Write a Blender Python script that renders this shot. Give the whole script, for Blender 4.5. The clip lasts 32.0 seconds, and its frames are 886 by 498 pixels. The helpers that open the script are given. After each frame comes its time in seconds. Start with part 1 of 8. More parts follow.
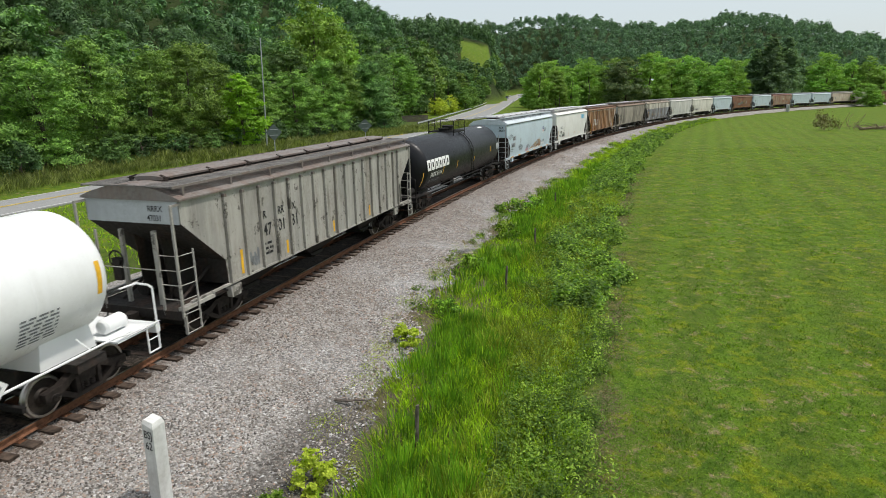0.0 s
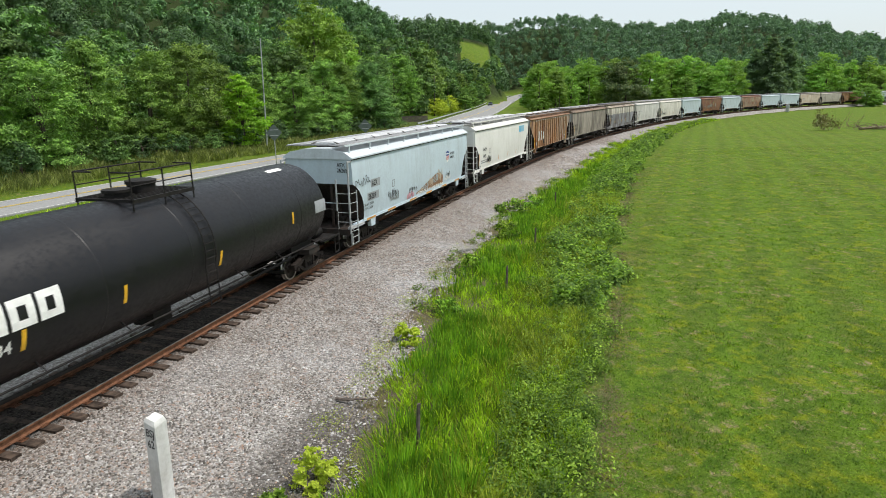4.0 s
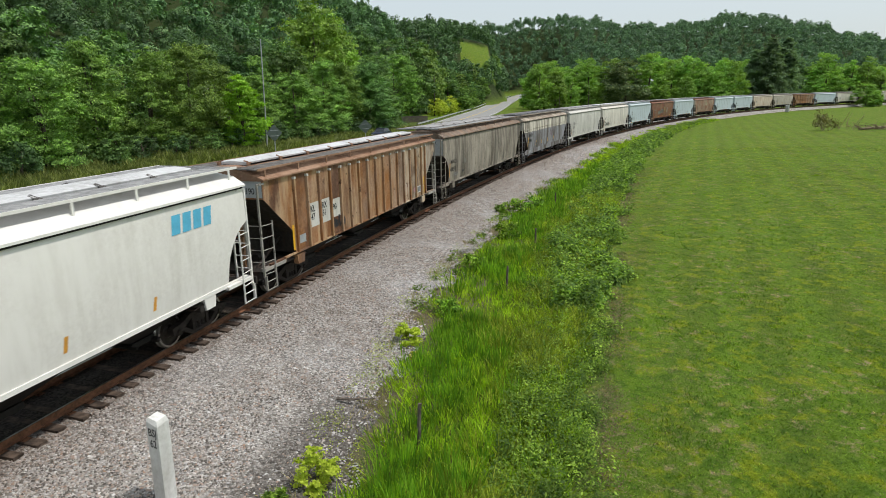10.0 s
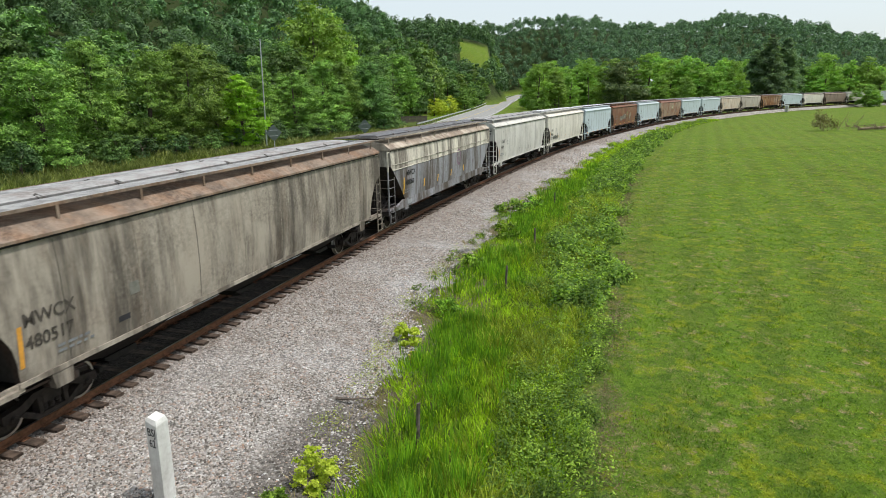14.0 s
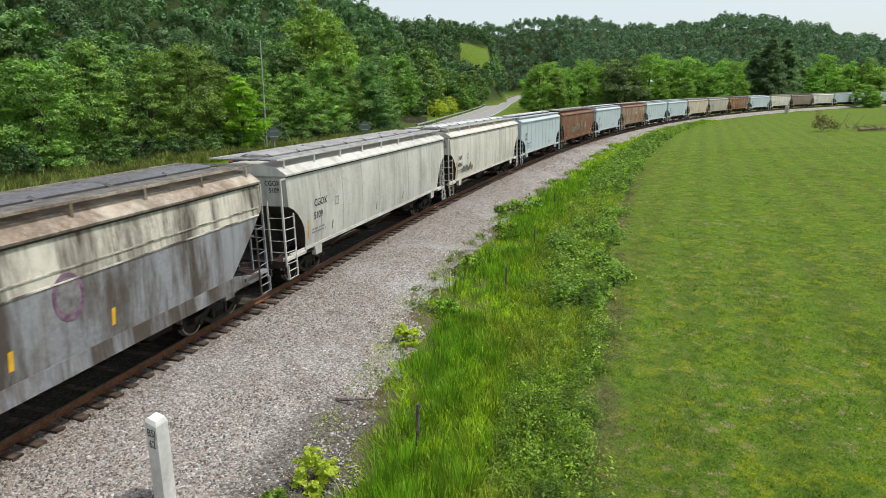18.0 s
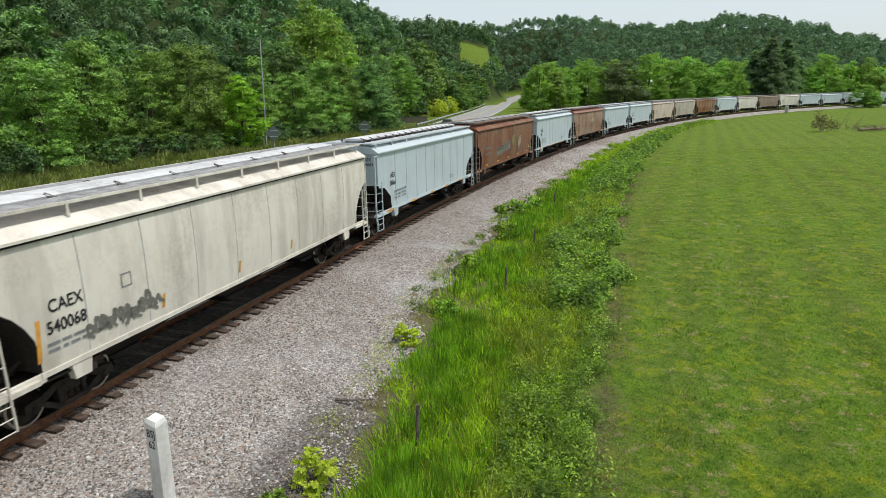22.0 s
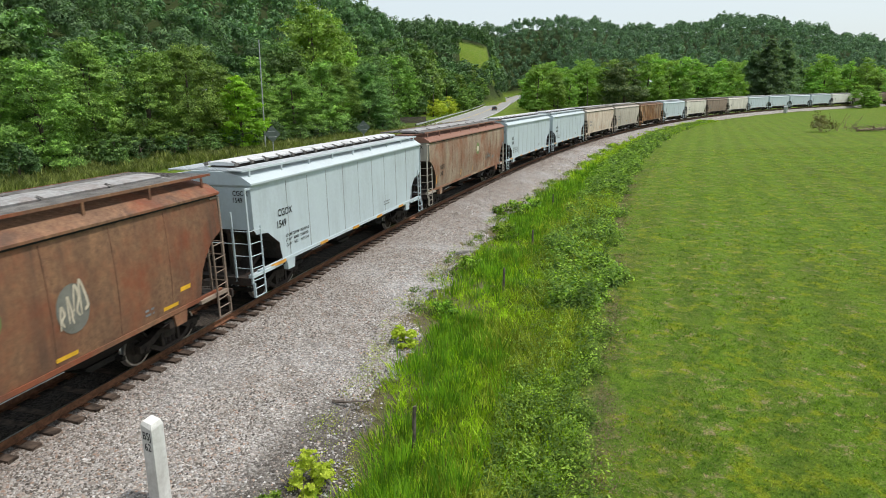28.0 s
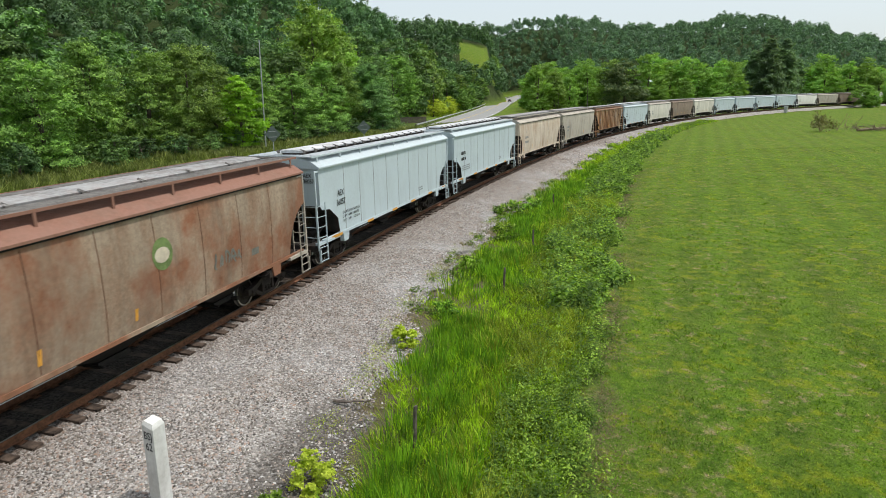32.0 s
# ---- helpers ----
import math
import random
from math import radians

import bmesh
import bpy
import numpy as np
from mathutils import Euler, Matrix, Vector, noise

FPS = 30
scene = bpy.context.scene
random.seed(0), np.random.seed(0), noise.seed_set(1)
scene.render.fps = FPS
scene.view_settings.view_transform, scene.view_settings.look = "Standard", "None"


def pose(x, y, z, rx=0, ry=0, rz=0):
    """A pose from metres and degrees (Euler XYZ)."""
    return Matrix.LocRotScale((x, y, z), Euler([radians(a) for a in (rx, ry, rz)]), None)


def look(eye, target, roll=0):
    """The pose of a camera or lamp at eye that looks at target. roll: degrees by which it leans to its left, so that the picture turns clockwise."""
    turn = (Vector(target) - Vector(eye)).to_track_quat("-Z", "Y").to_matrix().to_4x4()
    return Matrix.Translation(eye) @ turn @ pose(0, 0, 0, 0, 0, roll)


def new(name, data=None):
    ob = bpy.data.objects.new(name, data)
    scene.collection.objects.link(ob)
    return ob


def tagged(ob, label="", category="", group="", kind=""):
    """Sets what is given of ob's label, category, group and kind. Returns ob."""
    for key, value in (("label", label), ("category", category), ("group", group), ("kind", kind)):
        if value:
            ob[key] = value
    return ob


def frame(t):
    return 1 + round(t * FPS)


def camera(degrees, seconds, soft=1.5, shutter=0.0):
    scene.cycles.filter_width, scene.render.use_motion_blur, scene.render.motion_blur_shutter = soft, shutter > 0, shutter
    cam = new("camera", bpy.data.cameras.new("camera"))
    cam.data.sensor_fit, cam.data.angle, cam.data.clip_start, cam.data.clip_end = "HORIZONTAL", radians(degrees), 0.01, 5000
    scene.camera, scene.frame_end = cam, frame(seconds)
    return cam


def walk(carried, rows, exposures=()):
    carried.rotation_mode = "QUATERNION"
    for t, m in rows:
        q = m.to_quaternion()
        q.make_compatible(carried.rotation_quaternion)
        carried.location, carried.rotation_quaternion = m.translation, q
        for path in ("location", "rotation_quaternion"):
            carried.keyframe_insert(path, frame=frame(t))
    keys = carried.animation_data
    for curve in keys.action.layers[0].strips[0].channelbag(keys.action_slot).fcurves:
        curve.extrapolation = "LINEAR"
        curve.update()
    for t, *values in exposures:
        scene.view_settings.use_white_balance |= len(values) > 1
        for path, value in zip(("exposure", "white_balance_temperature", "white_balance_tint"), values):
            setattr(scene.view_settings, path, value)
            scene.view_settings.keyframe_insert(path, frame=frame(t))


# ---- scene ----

# ---------------------------------------------------------------- camera
cam = camera(72.33, 32.0, soft=0.55, shutter=0.2)


def eye_pose(x, y, z, yaw, down, roll):
    """A camera pose from its place, its turn from +y, its tilt below the level and its roll, in radians."""
    way = Vector((math.sin(yaw) * math.cos(down), math.cos(yaw) * math.cos(down), -math.sin(down)))
    return look((x, y, z), Vector((x, y, z)) + way * 10, math.degrees(roll))


walk(cam, [(t, eye_pose(*row)) for t, *row in (
    (0, -0.042, 0.091, 6.665, -0.0023, 0.2522, -0.0164),
    (1, -0.036, 0.085, 6.665, -0.0023, 0.2523, -0.0166),
    (2, -0.044, 0.071, 6.666, -0.0022, 0.2523, -0.0167),
    (3, -0.049, 0.061, 6.655, -0.0021, 0.2521, -0.0171),
    (5, -0.084, 0.049, 6.628, -0.0023, 0.2509, -0.0178),
    (6, -0.088, 0.044, 6.631, -0.0022, 0.2509, -0.0178),
    (7, -0.089, 0.031, 6.644, -0.0022, 0.2509, -0.0176),
    (8, -0.094, 0.017, 6.656, -0.0023, 0.2510, -0.0174),
    (9, -0.089, 0.009, 6.659, -0.0023, 0.2510, -0.0175),
    (10, -0.088, 0.009, 6.648, -0.0020, 0.2510, -0.0176),
    (11, -0.081, -0.001, 6.639, -0.0016, 0.2509, -0.0175),
    (12, -0.060, -0.005, 6.636, -0.0016, 0.2509, -0.0175),
    (13, -0.057, -0.002, 6.640, -0.0015, 0.2510, -0.0175),
    (14, -0.069, -0.012, 6.654, -0.0014, 0.2511, -0.0173),
    (17, -0.069, -0.029, 6.665, -0.0016, 0.2499, -0.0171),
    (18, -0.059, -0.028, 6.663, -0.0016, 0.2499, -0.0172),
    (19, -0.058, -0.028, 6.668, -0.0016, 0.2499, -0.0171),
    (20, -0.066, -0.027, 6.681, -0.0016, 0.2500, -0.0170),
    (21, -0.070, -0.021, 6.676, -0.0014, 0.2501, -0.0169),
    (22, -0.062, -0.010, 6.673, -0.0012, 0.2504, -0.0165),
    (23, -0.048, -0.006, 6.677, -0.0013, 0.2505, -0.0165),
    (24, -0.031, -0.013, 6.673, -0.0012, 0.2501, -0.0166),
    (25, -0.015, -0.030, 6.676, -0.0005, 0.2500, -0.0161),
    (28, -0.000, -0.004, 6.712, -0.0001, 0.2502, -0.0164),
    (29, -0.002, -0.007, 6.717, -0.0004, 0.2502, -0.0170),
    (30, -0.004, -0.008, 6.717, -0.0004, 0.2502, -0.0171),
    (31, -0.007, -0.014, 6.718, -0.0005, 0.2502, -0.0171),
    (32, -0.010, -0.015, 6.711, -0.0005, 0.2502, -0.0171),
)], exposures=(     # the camera stops down a little while pale cars fill the view
    (0, -0.14), (1, 0.16), (2, 0.05), (3, 0.04), (6, 0.01), (7, -0.15), (10, -0.16), (11, -0.04), (12, 0.03), (14, 0.06), (17, 0.04), (18, 0.0), (19, 0.02),
    (20, -0.06), (22, -0.08), (24, -0.11), (25, -0.08), (28, 0.05), (29, 0.0), (30, -0.07), (31, -0.01), (32, 0.0)))

# ---------------------------------------------------------------- sky and sun
SUN_UP, SUN_TURN = 66, 95          # a high, veiled sun over the field
world = bpy.data.worlds.new("sky")
scene.world = world
world.use_nodes = True
wn = world.node_tree.nodes
sky = wn.new("ShaderNodeTexSky")
sky.sky_type, sky.sun_disc = "NISHITA", False
sky.sun_elevation, sky.sun_rotation = radians(SUN_UP), radians(SUN_TURN)
sky.air_density, sky.dust_density, sky.ozone_density = 1.0, 3.0, 1.5
# thin high cloud whitens the whole sky
veil = wn.new("ShaderNodeMixRGB")
veil.inputs[0].default_value = 0.50
veil.inputs[2].default_value = (10.0, 11.0, 11.2, 1)
world.node_tree.links.new(sky.outputs[0], veil.inputs[1])
world.node_tree.links.new(veil.outputs[0], wn["Background"].inputs[0])
wn["Background"].inputs[1].default_value = 0.113
sun = new("sun", bpy.data.lights.new("sun", "SUN"))
sun.data.energy, sun.data.angle, sun.data.color = 3.33, radians(3), (1.0, 0.95, 0.88)
sun.matrix_world = look((0, 0, 60), Vector((0, 0, 60)) - Vector((
    math.sin(radians(SUN_TURN)) * math.cos(radians(SUN_UP)),
    math.cos(radians(SUN_TURN)) * math.cos(radians(SUN_UP)), math.sin(radians(SUN_UP)))))


# ---------------------------------------------------------------- materials
def nodes_of(name, rough=0.7, metal=0.0, spec=0.3):
    m = bpy.data.materials.new(name)
    m.use_nodes = True
    nt = m.node_tree
    b = nt.nodes["Principled BSDF"]
    b.inputs["Roughness"].default_value = rough
    b.inputs["Metallic"].default_value = metal
    b.inputs["Specular IOR Level"].default_value = spec
    return m, nt, b


def coords(nt, scale=(1, 1, 1), shift=True):
    """Object coordinates, scaled, moved by the object's random number."""
    tc = nt.nodes.new("ShaderNodeTexCoord")
    mp = nt.nodes.new("ShaderNodeMapping")
    mp.inputs["Scale"].default_value = scale
    nt.links.new(tc.outputs["Object"], mp.inputs["Vector"])
    if shift:
        oi = nt.nodes.new("ShaderNodeObjectInfo")
        mu = nt.nodes.new("ShaderNodeMath")
        mu.operation = "MULTIPLY"
        mu.inputs[1].default_value = 37.0
        nt.links.new(oi.outputs["Random"], mu.inputs[0])
        nt.links.new(mu.outputs[0], mp.inputs["Location"])
    return mp.outputs[0]


def noise_of(nt, vec, scale, detail=4, rough=0.6, lo=0.35, hi=0.65):
    """Noise stretched to the span lo..hi, as a 0..1 value."""
    n = nt.nodes.new("ShaderNodeTexNoise")
    n.inputs["Scale"].default_value = scale
    n.inputs["Detail"].default_value = detail
    n.inputs["Roughness"].default_value = rough
    nt.links.new(vec, n.inputs["Vector"])
    r = nt.nodes.new("ShaderNodeMapRange")
    r.inputs[1].default_value, r.inputs[2].default_value = lo, hi
    nt.links.new(n.outputs["Fac"], r.inputs[0])
    return r.outputs[0]


def mix(nt, fac, a, b, kind="MIX"):
    """Colour mix; a and b are colours or sockets, fac a number or socket."""
    m = nt.nodes.new("ShaderNodeMixRGB")
    m.blend_type = kind
    for i, v in enumerate((fac, a, b)):
        if isinstance(v, bpy.types.NodeSocket):
            nt.links.new(v, m.inputs[i])
        else:
            m.inputs[i].default_value = v if i == 0 else (*v, 1)
    return m.outputs[0]


def times(nt, a, b):
    m = nt.nodes.new("ShaderNodeMath")
    m.operation = "MULTIPLY"
    for i, v in enumerate((a, b)):
        if isinstance(v, bpy.types.NodeSocket):
            nt.links.new(v, m.inputs[i])
        else:
            m.inputs[i].default_value = v
    return m.outputs[0]


def bump(nt, b, height, strength=0.3, dist=0.02):
    bp = nt.nodes.new("ShaderNodeBump")
    bp.inputs["Strength"].default_value = strength
    bp.inputs["Distance"].default_value = dist
    nt.links.new(height, bp.inputs["Height"])
    nt.links.new(bp.outputs[0], b.inputs["Normal"])


def paint(name, base, dirt=(0.10, 0.09, 0.08), streak=0.3, patch=0.2, rust=0.0, rust_col=(0.20, 0.075, 0.03), rough=0.5, shift=True,
          fade=None, fade_amt=0.0, grade=None, flake=0.0, lower=None, bands=0.0, bays=None):
    """Weathered coat on steel: a base colour with run-down streaks, cloudy patches and rust."""
    m, nt, b = nodes_of(name, rough, 0.0, 0.35)
    v = coords(nt, (1, 1, 1), shift)
    vs = coords(nt, (1.0, 1.0, 0.15), shift)
    s1 = noise_of(nt, vs, 2.6, 6, 0.65, 0.42, 0.60)
    p1 = noise_of(nt, v, 0.45, 6, 0.65, 0.42, 0.58)
    s1 = times(nt, s1, noise_of(nt, coords(nt, (1, 1, 0.5), shift), 0.55, 5, 0.6, 0.40, 0.60))
    f1 = noise_of(nt, v, 9.0, 5, 0.7, 0.35, 0.65)
    fa = times(nt, p1, fade_amt)
    if grade:       # worn more towards one end of the car
        sx = nt.nodes.new("ShaderNodeSeparateXYZ")
        nt.links.new(coords(nt, (1, 1, 1), False), sx.inputs[0])
        gr = nt.nodes.new("ShaderNodeMapRange")
        gr.inputs[1].default_value, gr.inputs[2].default_value = grade
        nt.links.new(sx.outputs[0], gr.inputs[0])
        ad = nt.nodes.new("ShaderNodeMath")
        ad.operation = "ADD"
        ad.use_clamp = True
        nt.links.new(times(nt, gr.outputs[0], noise_of(nt, vs, 1.1, 4, 0.6, 0.3, 0.5)), ad.inputs[0])
        nt.links.new(fa, ad.inputs[1])
        fa = ad.outputs[0]
    col = mix(nt, fa, base, fade or base)
    if lower:       # another colour below a line along the side
        sz = nt.nodes.new("ShaderNodeSeparateXYZ")
        nt.links.new(coords(nt, (1, 1, 1), False), sz.inputs[0])
        st = nt.nodes.new("ShaderNodeMath")
        st.operation = "LESS_THAN"
        st.inputs[1].default_value = lower[0]
        nt.links.new(sz.outputs[2], st.inputs[0])
        col = mix(nt, st.outputs[0], col, lower[1])
    col = mix(nt, times(nt, s1, min(1.0, 1.5 * streak)), col, dirt)
    if bands:       # broad run-down stains
        b1 = noise_of(nt, coords(nt, (1, 1, 0.13), shift), 0.95, 7, 0.66, 0.46, 0.60)
        col = mix(nt, times(nt, b1, bands), col, tuple(0.8 * c for c in dirt))
    col = mix(nt, times(nt, times(nt, p1, f1), patch), col, dirt)
    if rust:
        vr = coords(nt, (0.8, 0.8, 0.25), shift)
        r1 = noise_of(nt, vr, 1.9, 8, 0.7, 0.5 - 0.13 * rust, 0.62)
        rc = mix(nt, f1, rust_col, tuple(0.5 * c for c in rust_col))
        col = mix(nt, times(nt, r1, min(1.0, rust)), col, rc)
    if bays:        # each sheet between two ribs has weathered in its own way: start, step, darker and paler coat
        sb = nt.nodes.new("ShaderNodeSeparateXYZ")
        nt.links.new(coords(nt, (1 / bays[1], 1, 1), False), sb.inputs[0])
        sub = nt.nodes.new("ShaderNodeMath")
        sub.operation = "SUBTRACT"
        sub.inputs[1].default_value = bays[0] / bays[1] + bays[4]
        nt.links.new(sb.outputs[0], sub.inputs[0])
        fl = nt.nodes.new("ShaderNodeMath")
        fl.operation = "FLOOR"
        nt.links.new(sub.outputs[0], fl.inputs[0])
        wn1 = nt.nodes.new("ShaderNodeTexWhiteNoise")
        wn1.noise_dimensions = "1D"
        nt.links.new(fl.outputs[0], wn1.inputs["W"])
        sp1 = nt.nodes.new("ShaderNodeSeparateColor")
        nt.links.new(wn1.outputs["Color"], sp1.inputs[0])

        def sharp(v):
            r = nt.nodes.new("ShaderNodeMapRange")
            r.inputs[1].default_value, r.inputs[2].default_value = 0.35, 0.75
            nt.links.new(v, r.inputs[0])
            return r.outputs[0]
        wear = noise_of(nt, coords(nt, (1, 1, 0.5), shift), 1.3, 7, 0.68, 0.36, 0.54)
        col = mix(nt, times(nt, times(nt, sharp(sp1.outputs[0]), wear), 0.85), col, bays[2])
        col = mix(nt, times(nt, times(nt, sharp(sp1.outputs[1]), noise_of(nt, vs, 1.6, 6, 0.65, 0.45, 0.62)), 0.8), col, bays[3])
    if flake:       # scabs where the coat has come off
        k1 = noise_of(nt, coords(nt, (1, 1, 0.7), shift), 2.2, 8, 0.72, 0.615 - 0.03 * flake, 0.64 - 0.03 * flake)
        col = mix(nt, times(nt, k1, 0.85), col, tuple(0.45 * c for c in dirt))
    nt.links.new(col, b.inputs["Base Color"])
    g = noise_of(nt, v, 1.3, 3, 0.5, 0.3, 0.7)
    mr = nt.nodes.new("ShaderNodeMapRange")
    mr.inputs[3].default_value, mr.inputs[4].default_value = rough - 0.1, min(1, rough + 0.2)
    nt.links.new(f1, mr.inputs[0])
    nt.links.new(mr.outputs[0], b.inputs["Roughness"])
    bump(nt, b, g, 0.15, 0.02)
    return m


def plain(name, col, rough=0.6, metal=0.0, vary=0.35, scale=4.0):
    m, nt, b = nodes_of(name, rough, metal)
    v = coords(nt)
    n = noise_of(nt, v, scale, 5, 0.65)
    c = mix(nt, n, tuple(x * (1 - vary) for x in col), tuple(min(1, x * (1 + vary)) for x in col))
    nt.links.new(c, b.inputs["Base Color"])
    bump(nt, b, noise_of(nt, v, scale * 5, 3), 0.15, 0.01)
    return m


def turf(nt, v):
    """Mottled colour of a mown lawn: dark tufts, yellow-green moss, straw and mower lanes."""
    tuft = noise_of(nt, v, 2.9, 5, 0.62, 0.50, 0.60)
    moss = noise_of(nt, v, 1.7, 6, 0.68, 0.52, 0.62)
    straw = noise_of(nt, v, 2.6, 8, 0.78, 0.54, 0.62)
    speck = noise_of(nt, v, 11.0, 6, 0.75, 0.40, 0.62)
    thin = noise_of(nt, v, 0.35, 4, 0.6, 0.38, 0.58)
    broad = noise_of(nt, v, 0.07, 3, 0.5, 0.38, 0.62)
    rot = nt.nodes.new("ShaderNodeMapping")
    rot.inputs["Rotation"].default_value = (0, 0, radians(23))
    nt.links.new(v, rot.inputs["Vector"])
    wv = nt.nodes.new("ShaderNodeTexWave")
    wv.inputs["Scale"].default_value, wv.inputs["Distortion"].default_value = 0.13, 0.7
    wv.inputs["Detail"].default_value, wv.inputs["Detail Scale"].default_value = 3, 1.2
    nt.links.new(rot.outputs[0], wv.inputs["Vector"])
    c = mix(nt, broad, (0.110, 0.163, 0.020), (0.108, 0.184, 0.018))
    c = mix(nt, times(nt, wv.outputs["Fac"], 0.65), c, (0.145, 0.245, 0.020))
    c = mix(nt, times(nt, speck, 0.35), c, (0.060, 0.105, 0.014))
    c = mix(nt, times(nt, tuft, 0.6), c, (0.046, 0.100, 0.010))
    c = mix(nt, times(nt, moss, 0.75), c, (0.215, 0.255, 0.014))
    return mix(nt, times(nt, times(nt, straw, thin), 0.95), c, (0.30, 0.245, 0.14))


def leafy(name, dark, light, glow=0.35, patch=0.25, depth=0.55, mown=False, spray=0.0):
    """Leaves: colour varied leaf by leaf and plant by plant, half of the light let through."""
    m = bpy.data.materials.new(name)
    m.use_nodes = True
    nt = m.node_tree
    nt.nodes.clear()
    out = nt.nodes.new("ShaderNodeOutputMaterial")
    geo = nt.nodes.new("ShaderNodeNewGeometry")
    oi = nt.nodes.new("ShaderNodeObjectInfo")
    big = noise_of(nt, coords(nt, (1, 1, 1), False), patch, 3, 0.5, 0.35, 0.65)
    col = mix(nt, geo.outputs["Random Per Island"], dark, light)
    if mown:
        col = mix(nt, 1.0, turf(nt, coords(nt, (1, 1, 1), False)), col, "MULTIPLY")
    else:
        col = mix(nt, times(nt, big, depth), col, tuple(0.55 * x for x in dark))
        if spray:       # sprays and tufts differ in tone; dark ones paint shading contrast into crowns
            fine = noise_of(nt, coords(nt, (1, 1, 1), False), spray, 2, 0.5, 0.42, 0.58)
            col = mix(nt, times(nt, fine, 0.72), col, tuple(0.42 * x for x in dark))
    hs = nt.nodes.new("ShaderNodeHueSaturation")
    mr = nt.nodes.new("ShaderNodeMapRange")
    mr.inputs[3].default_value, mr.inputs[4].default_value = 0.78, 1.24
    nt.links.new(oi.outputs["Random"], mr.inputs[0])
    nt.links.new(mr.outputs[0], hs.inputs["Value"])
    mh = nt.nodes.new("ShaderNodeMapRange")
    mh.inputs[3].default_value, mh.inputs[4].default_value = 0.497, 0.520
    nt.links.new(oi.outputs["Random"], mh.inputs[0])
    nt.links.new(mh.outputs[0], hs.inputs["Hue"])
    nt.links.new(col, hs.inputs["Color"])
    d = nt.nodes.new("ShaderNodeBsdfPrincipled")
    d.inputs["Roughness"].default_value = 0.55
    d.inputs["Specular IOR Level"].default_value = 0.25
    tr = nt.nodes.new("ShaderNodeBsdfTranslucent")
    nt.links.new(hs.outputs[0], d.inputs["Base Color"])
    nt.links.new(mix(nt, 1.0, hs.outputs[0], (1.1, 1.25, 0.5), "MULTIPLY"), tr.inputs["Color"])
    mx = nt.nodes.new("ShaderNodeMixShader")
    mx.inputs[0].default_value = glow
    nt.links.new(d.outputs[0], mx.inputs[1])
    nt.links.new(tr.outputs[0], mx.inputs[2])
    nt.links.new(mx.outputs[0], out.inputs[0])
    return m


M_RAIL = plain("rusty rail steel", (0.15, 0.068, 0.036), 0.75, 0.1, 0.4, 8)
M_RAILTOP = plain("polished rail head", (0.35, 0.33, 0.31), 0.3, 0.9, 0.2, 6)
M_TIE = plain("old creosoted timber", (0.070, 0.050, 0.038), 0.9, 0, 0.6, 5)
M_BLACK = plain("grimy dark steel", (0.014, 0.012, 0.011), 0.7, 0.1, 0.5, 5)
M_TRUCK = plain("dusty brown cast steel", (0.024, 0.018, 0.015), 0.8, 0.1, 0.5, 6)
M_WHEEL = plain("worn wheel steel", (0.040, 0.033, 0.028), 0.55, 0.5, 0.4, 6)
M_TREAD = plain("bright wheel tread", (0.40, 0.38, 0.36), 0.35, 0.9, 0.2, 6)
M_GALV = plain("galvanised steel", (0.42, 0.43, 0.44), 0.45, 0.6, 0.25, 5)
M_GALV_DULL = plain("dull galvanised grating", (0.43, 0.46, 0.48), 0.6, 0.1, 0.2, 3)
M_GRATE = plain("weathered walkway grating", (0.30, 0.30, 0.30), 0.65, 0.1, 0.35, 3)
M_GRATE_DARK = plain("dark sooty walkway grating", (0.15, 0.14, 0.13), 0.75, 0.1, 0.4, 3)
M_HATCH = paint("chalky white hatch cover", (0.58, 0.59, 0.60), (0.22, 0.21, 0.2), 0.3, 0.5, 0.0, rough=0.55)
M_HATCH_GREY = paint("grimy grey hatch cover", (0.34, 0.34, 0.34), (0.12, 0.11, 0.1), 0.4, 0.6, 0.25, rough=0.6)
M_HATCH_DARK = paint("dark grey weathered hatch cover", (0.13, 0.135, 0.15), (0.06, 0.055, 0.05), 0.4, 0.6, 0.1, rough=0.55)
M_INK = plain("black stencil lettering", (0.02, 0.02, 0.022), 0.6, 0, 0.1)
M_INK_GREY = plain("faded grey lettering", (0.20, 0.21, 0.22), 0.7, 0, 0.2)
M_INK_WHITE = plain("white lettering", (0.78, 0.78, 0.76), 0.6, 0, 0.1)
M_YELLOW = plain("yellow reflector tape", (0.75, 0.42, 0.03), 0.45, 0, 0.15)
M_ORANGE = plain("dusty orange reflector tape", (0.62, 0.30, 0.05), 0.5, 0, 0.2)
M_PATCH = plain("grey paint patch", (0.32, 0.34, 0.355), 0.6, 0, 0.12)
M_BLUE = plain("sky blue lettering", (0.10, 0.42, 0.62), 0.5, 0, 0.1)
M_CONC = paint("whitewashed concrete", (0.74, 0.74, 0.72), (0.3, 0.28, 0.25), 0.25, 0.45, rough=0.85)
M_POST = plain("grey weathered wood", (0.12, 0.10, 0.085), 0.9, 0, 0.45, 9)
M_BARK = plain("tree bark", (0.085, 0.068, 0.052), 0.95, 0, 0.5, 6)
M_SIGN = plain("bare aluminium sign back", (0.10, 0.125, 0.115), 0.5, 0.4, 0.15, 3)
# grime, coloured darker still for the shade under the car ends
M_GRIME_SHADE = paint("thick brown-black grime with shade painted in", (0.028, 0.023, 0.020), (0.02, 0.018, 0.016), 0.4, 0.5, 0.15, rough=0.8)
M_TYRE = plain("black rubber", (0.02, 0.02, 0.02), 0.8)
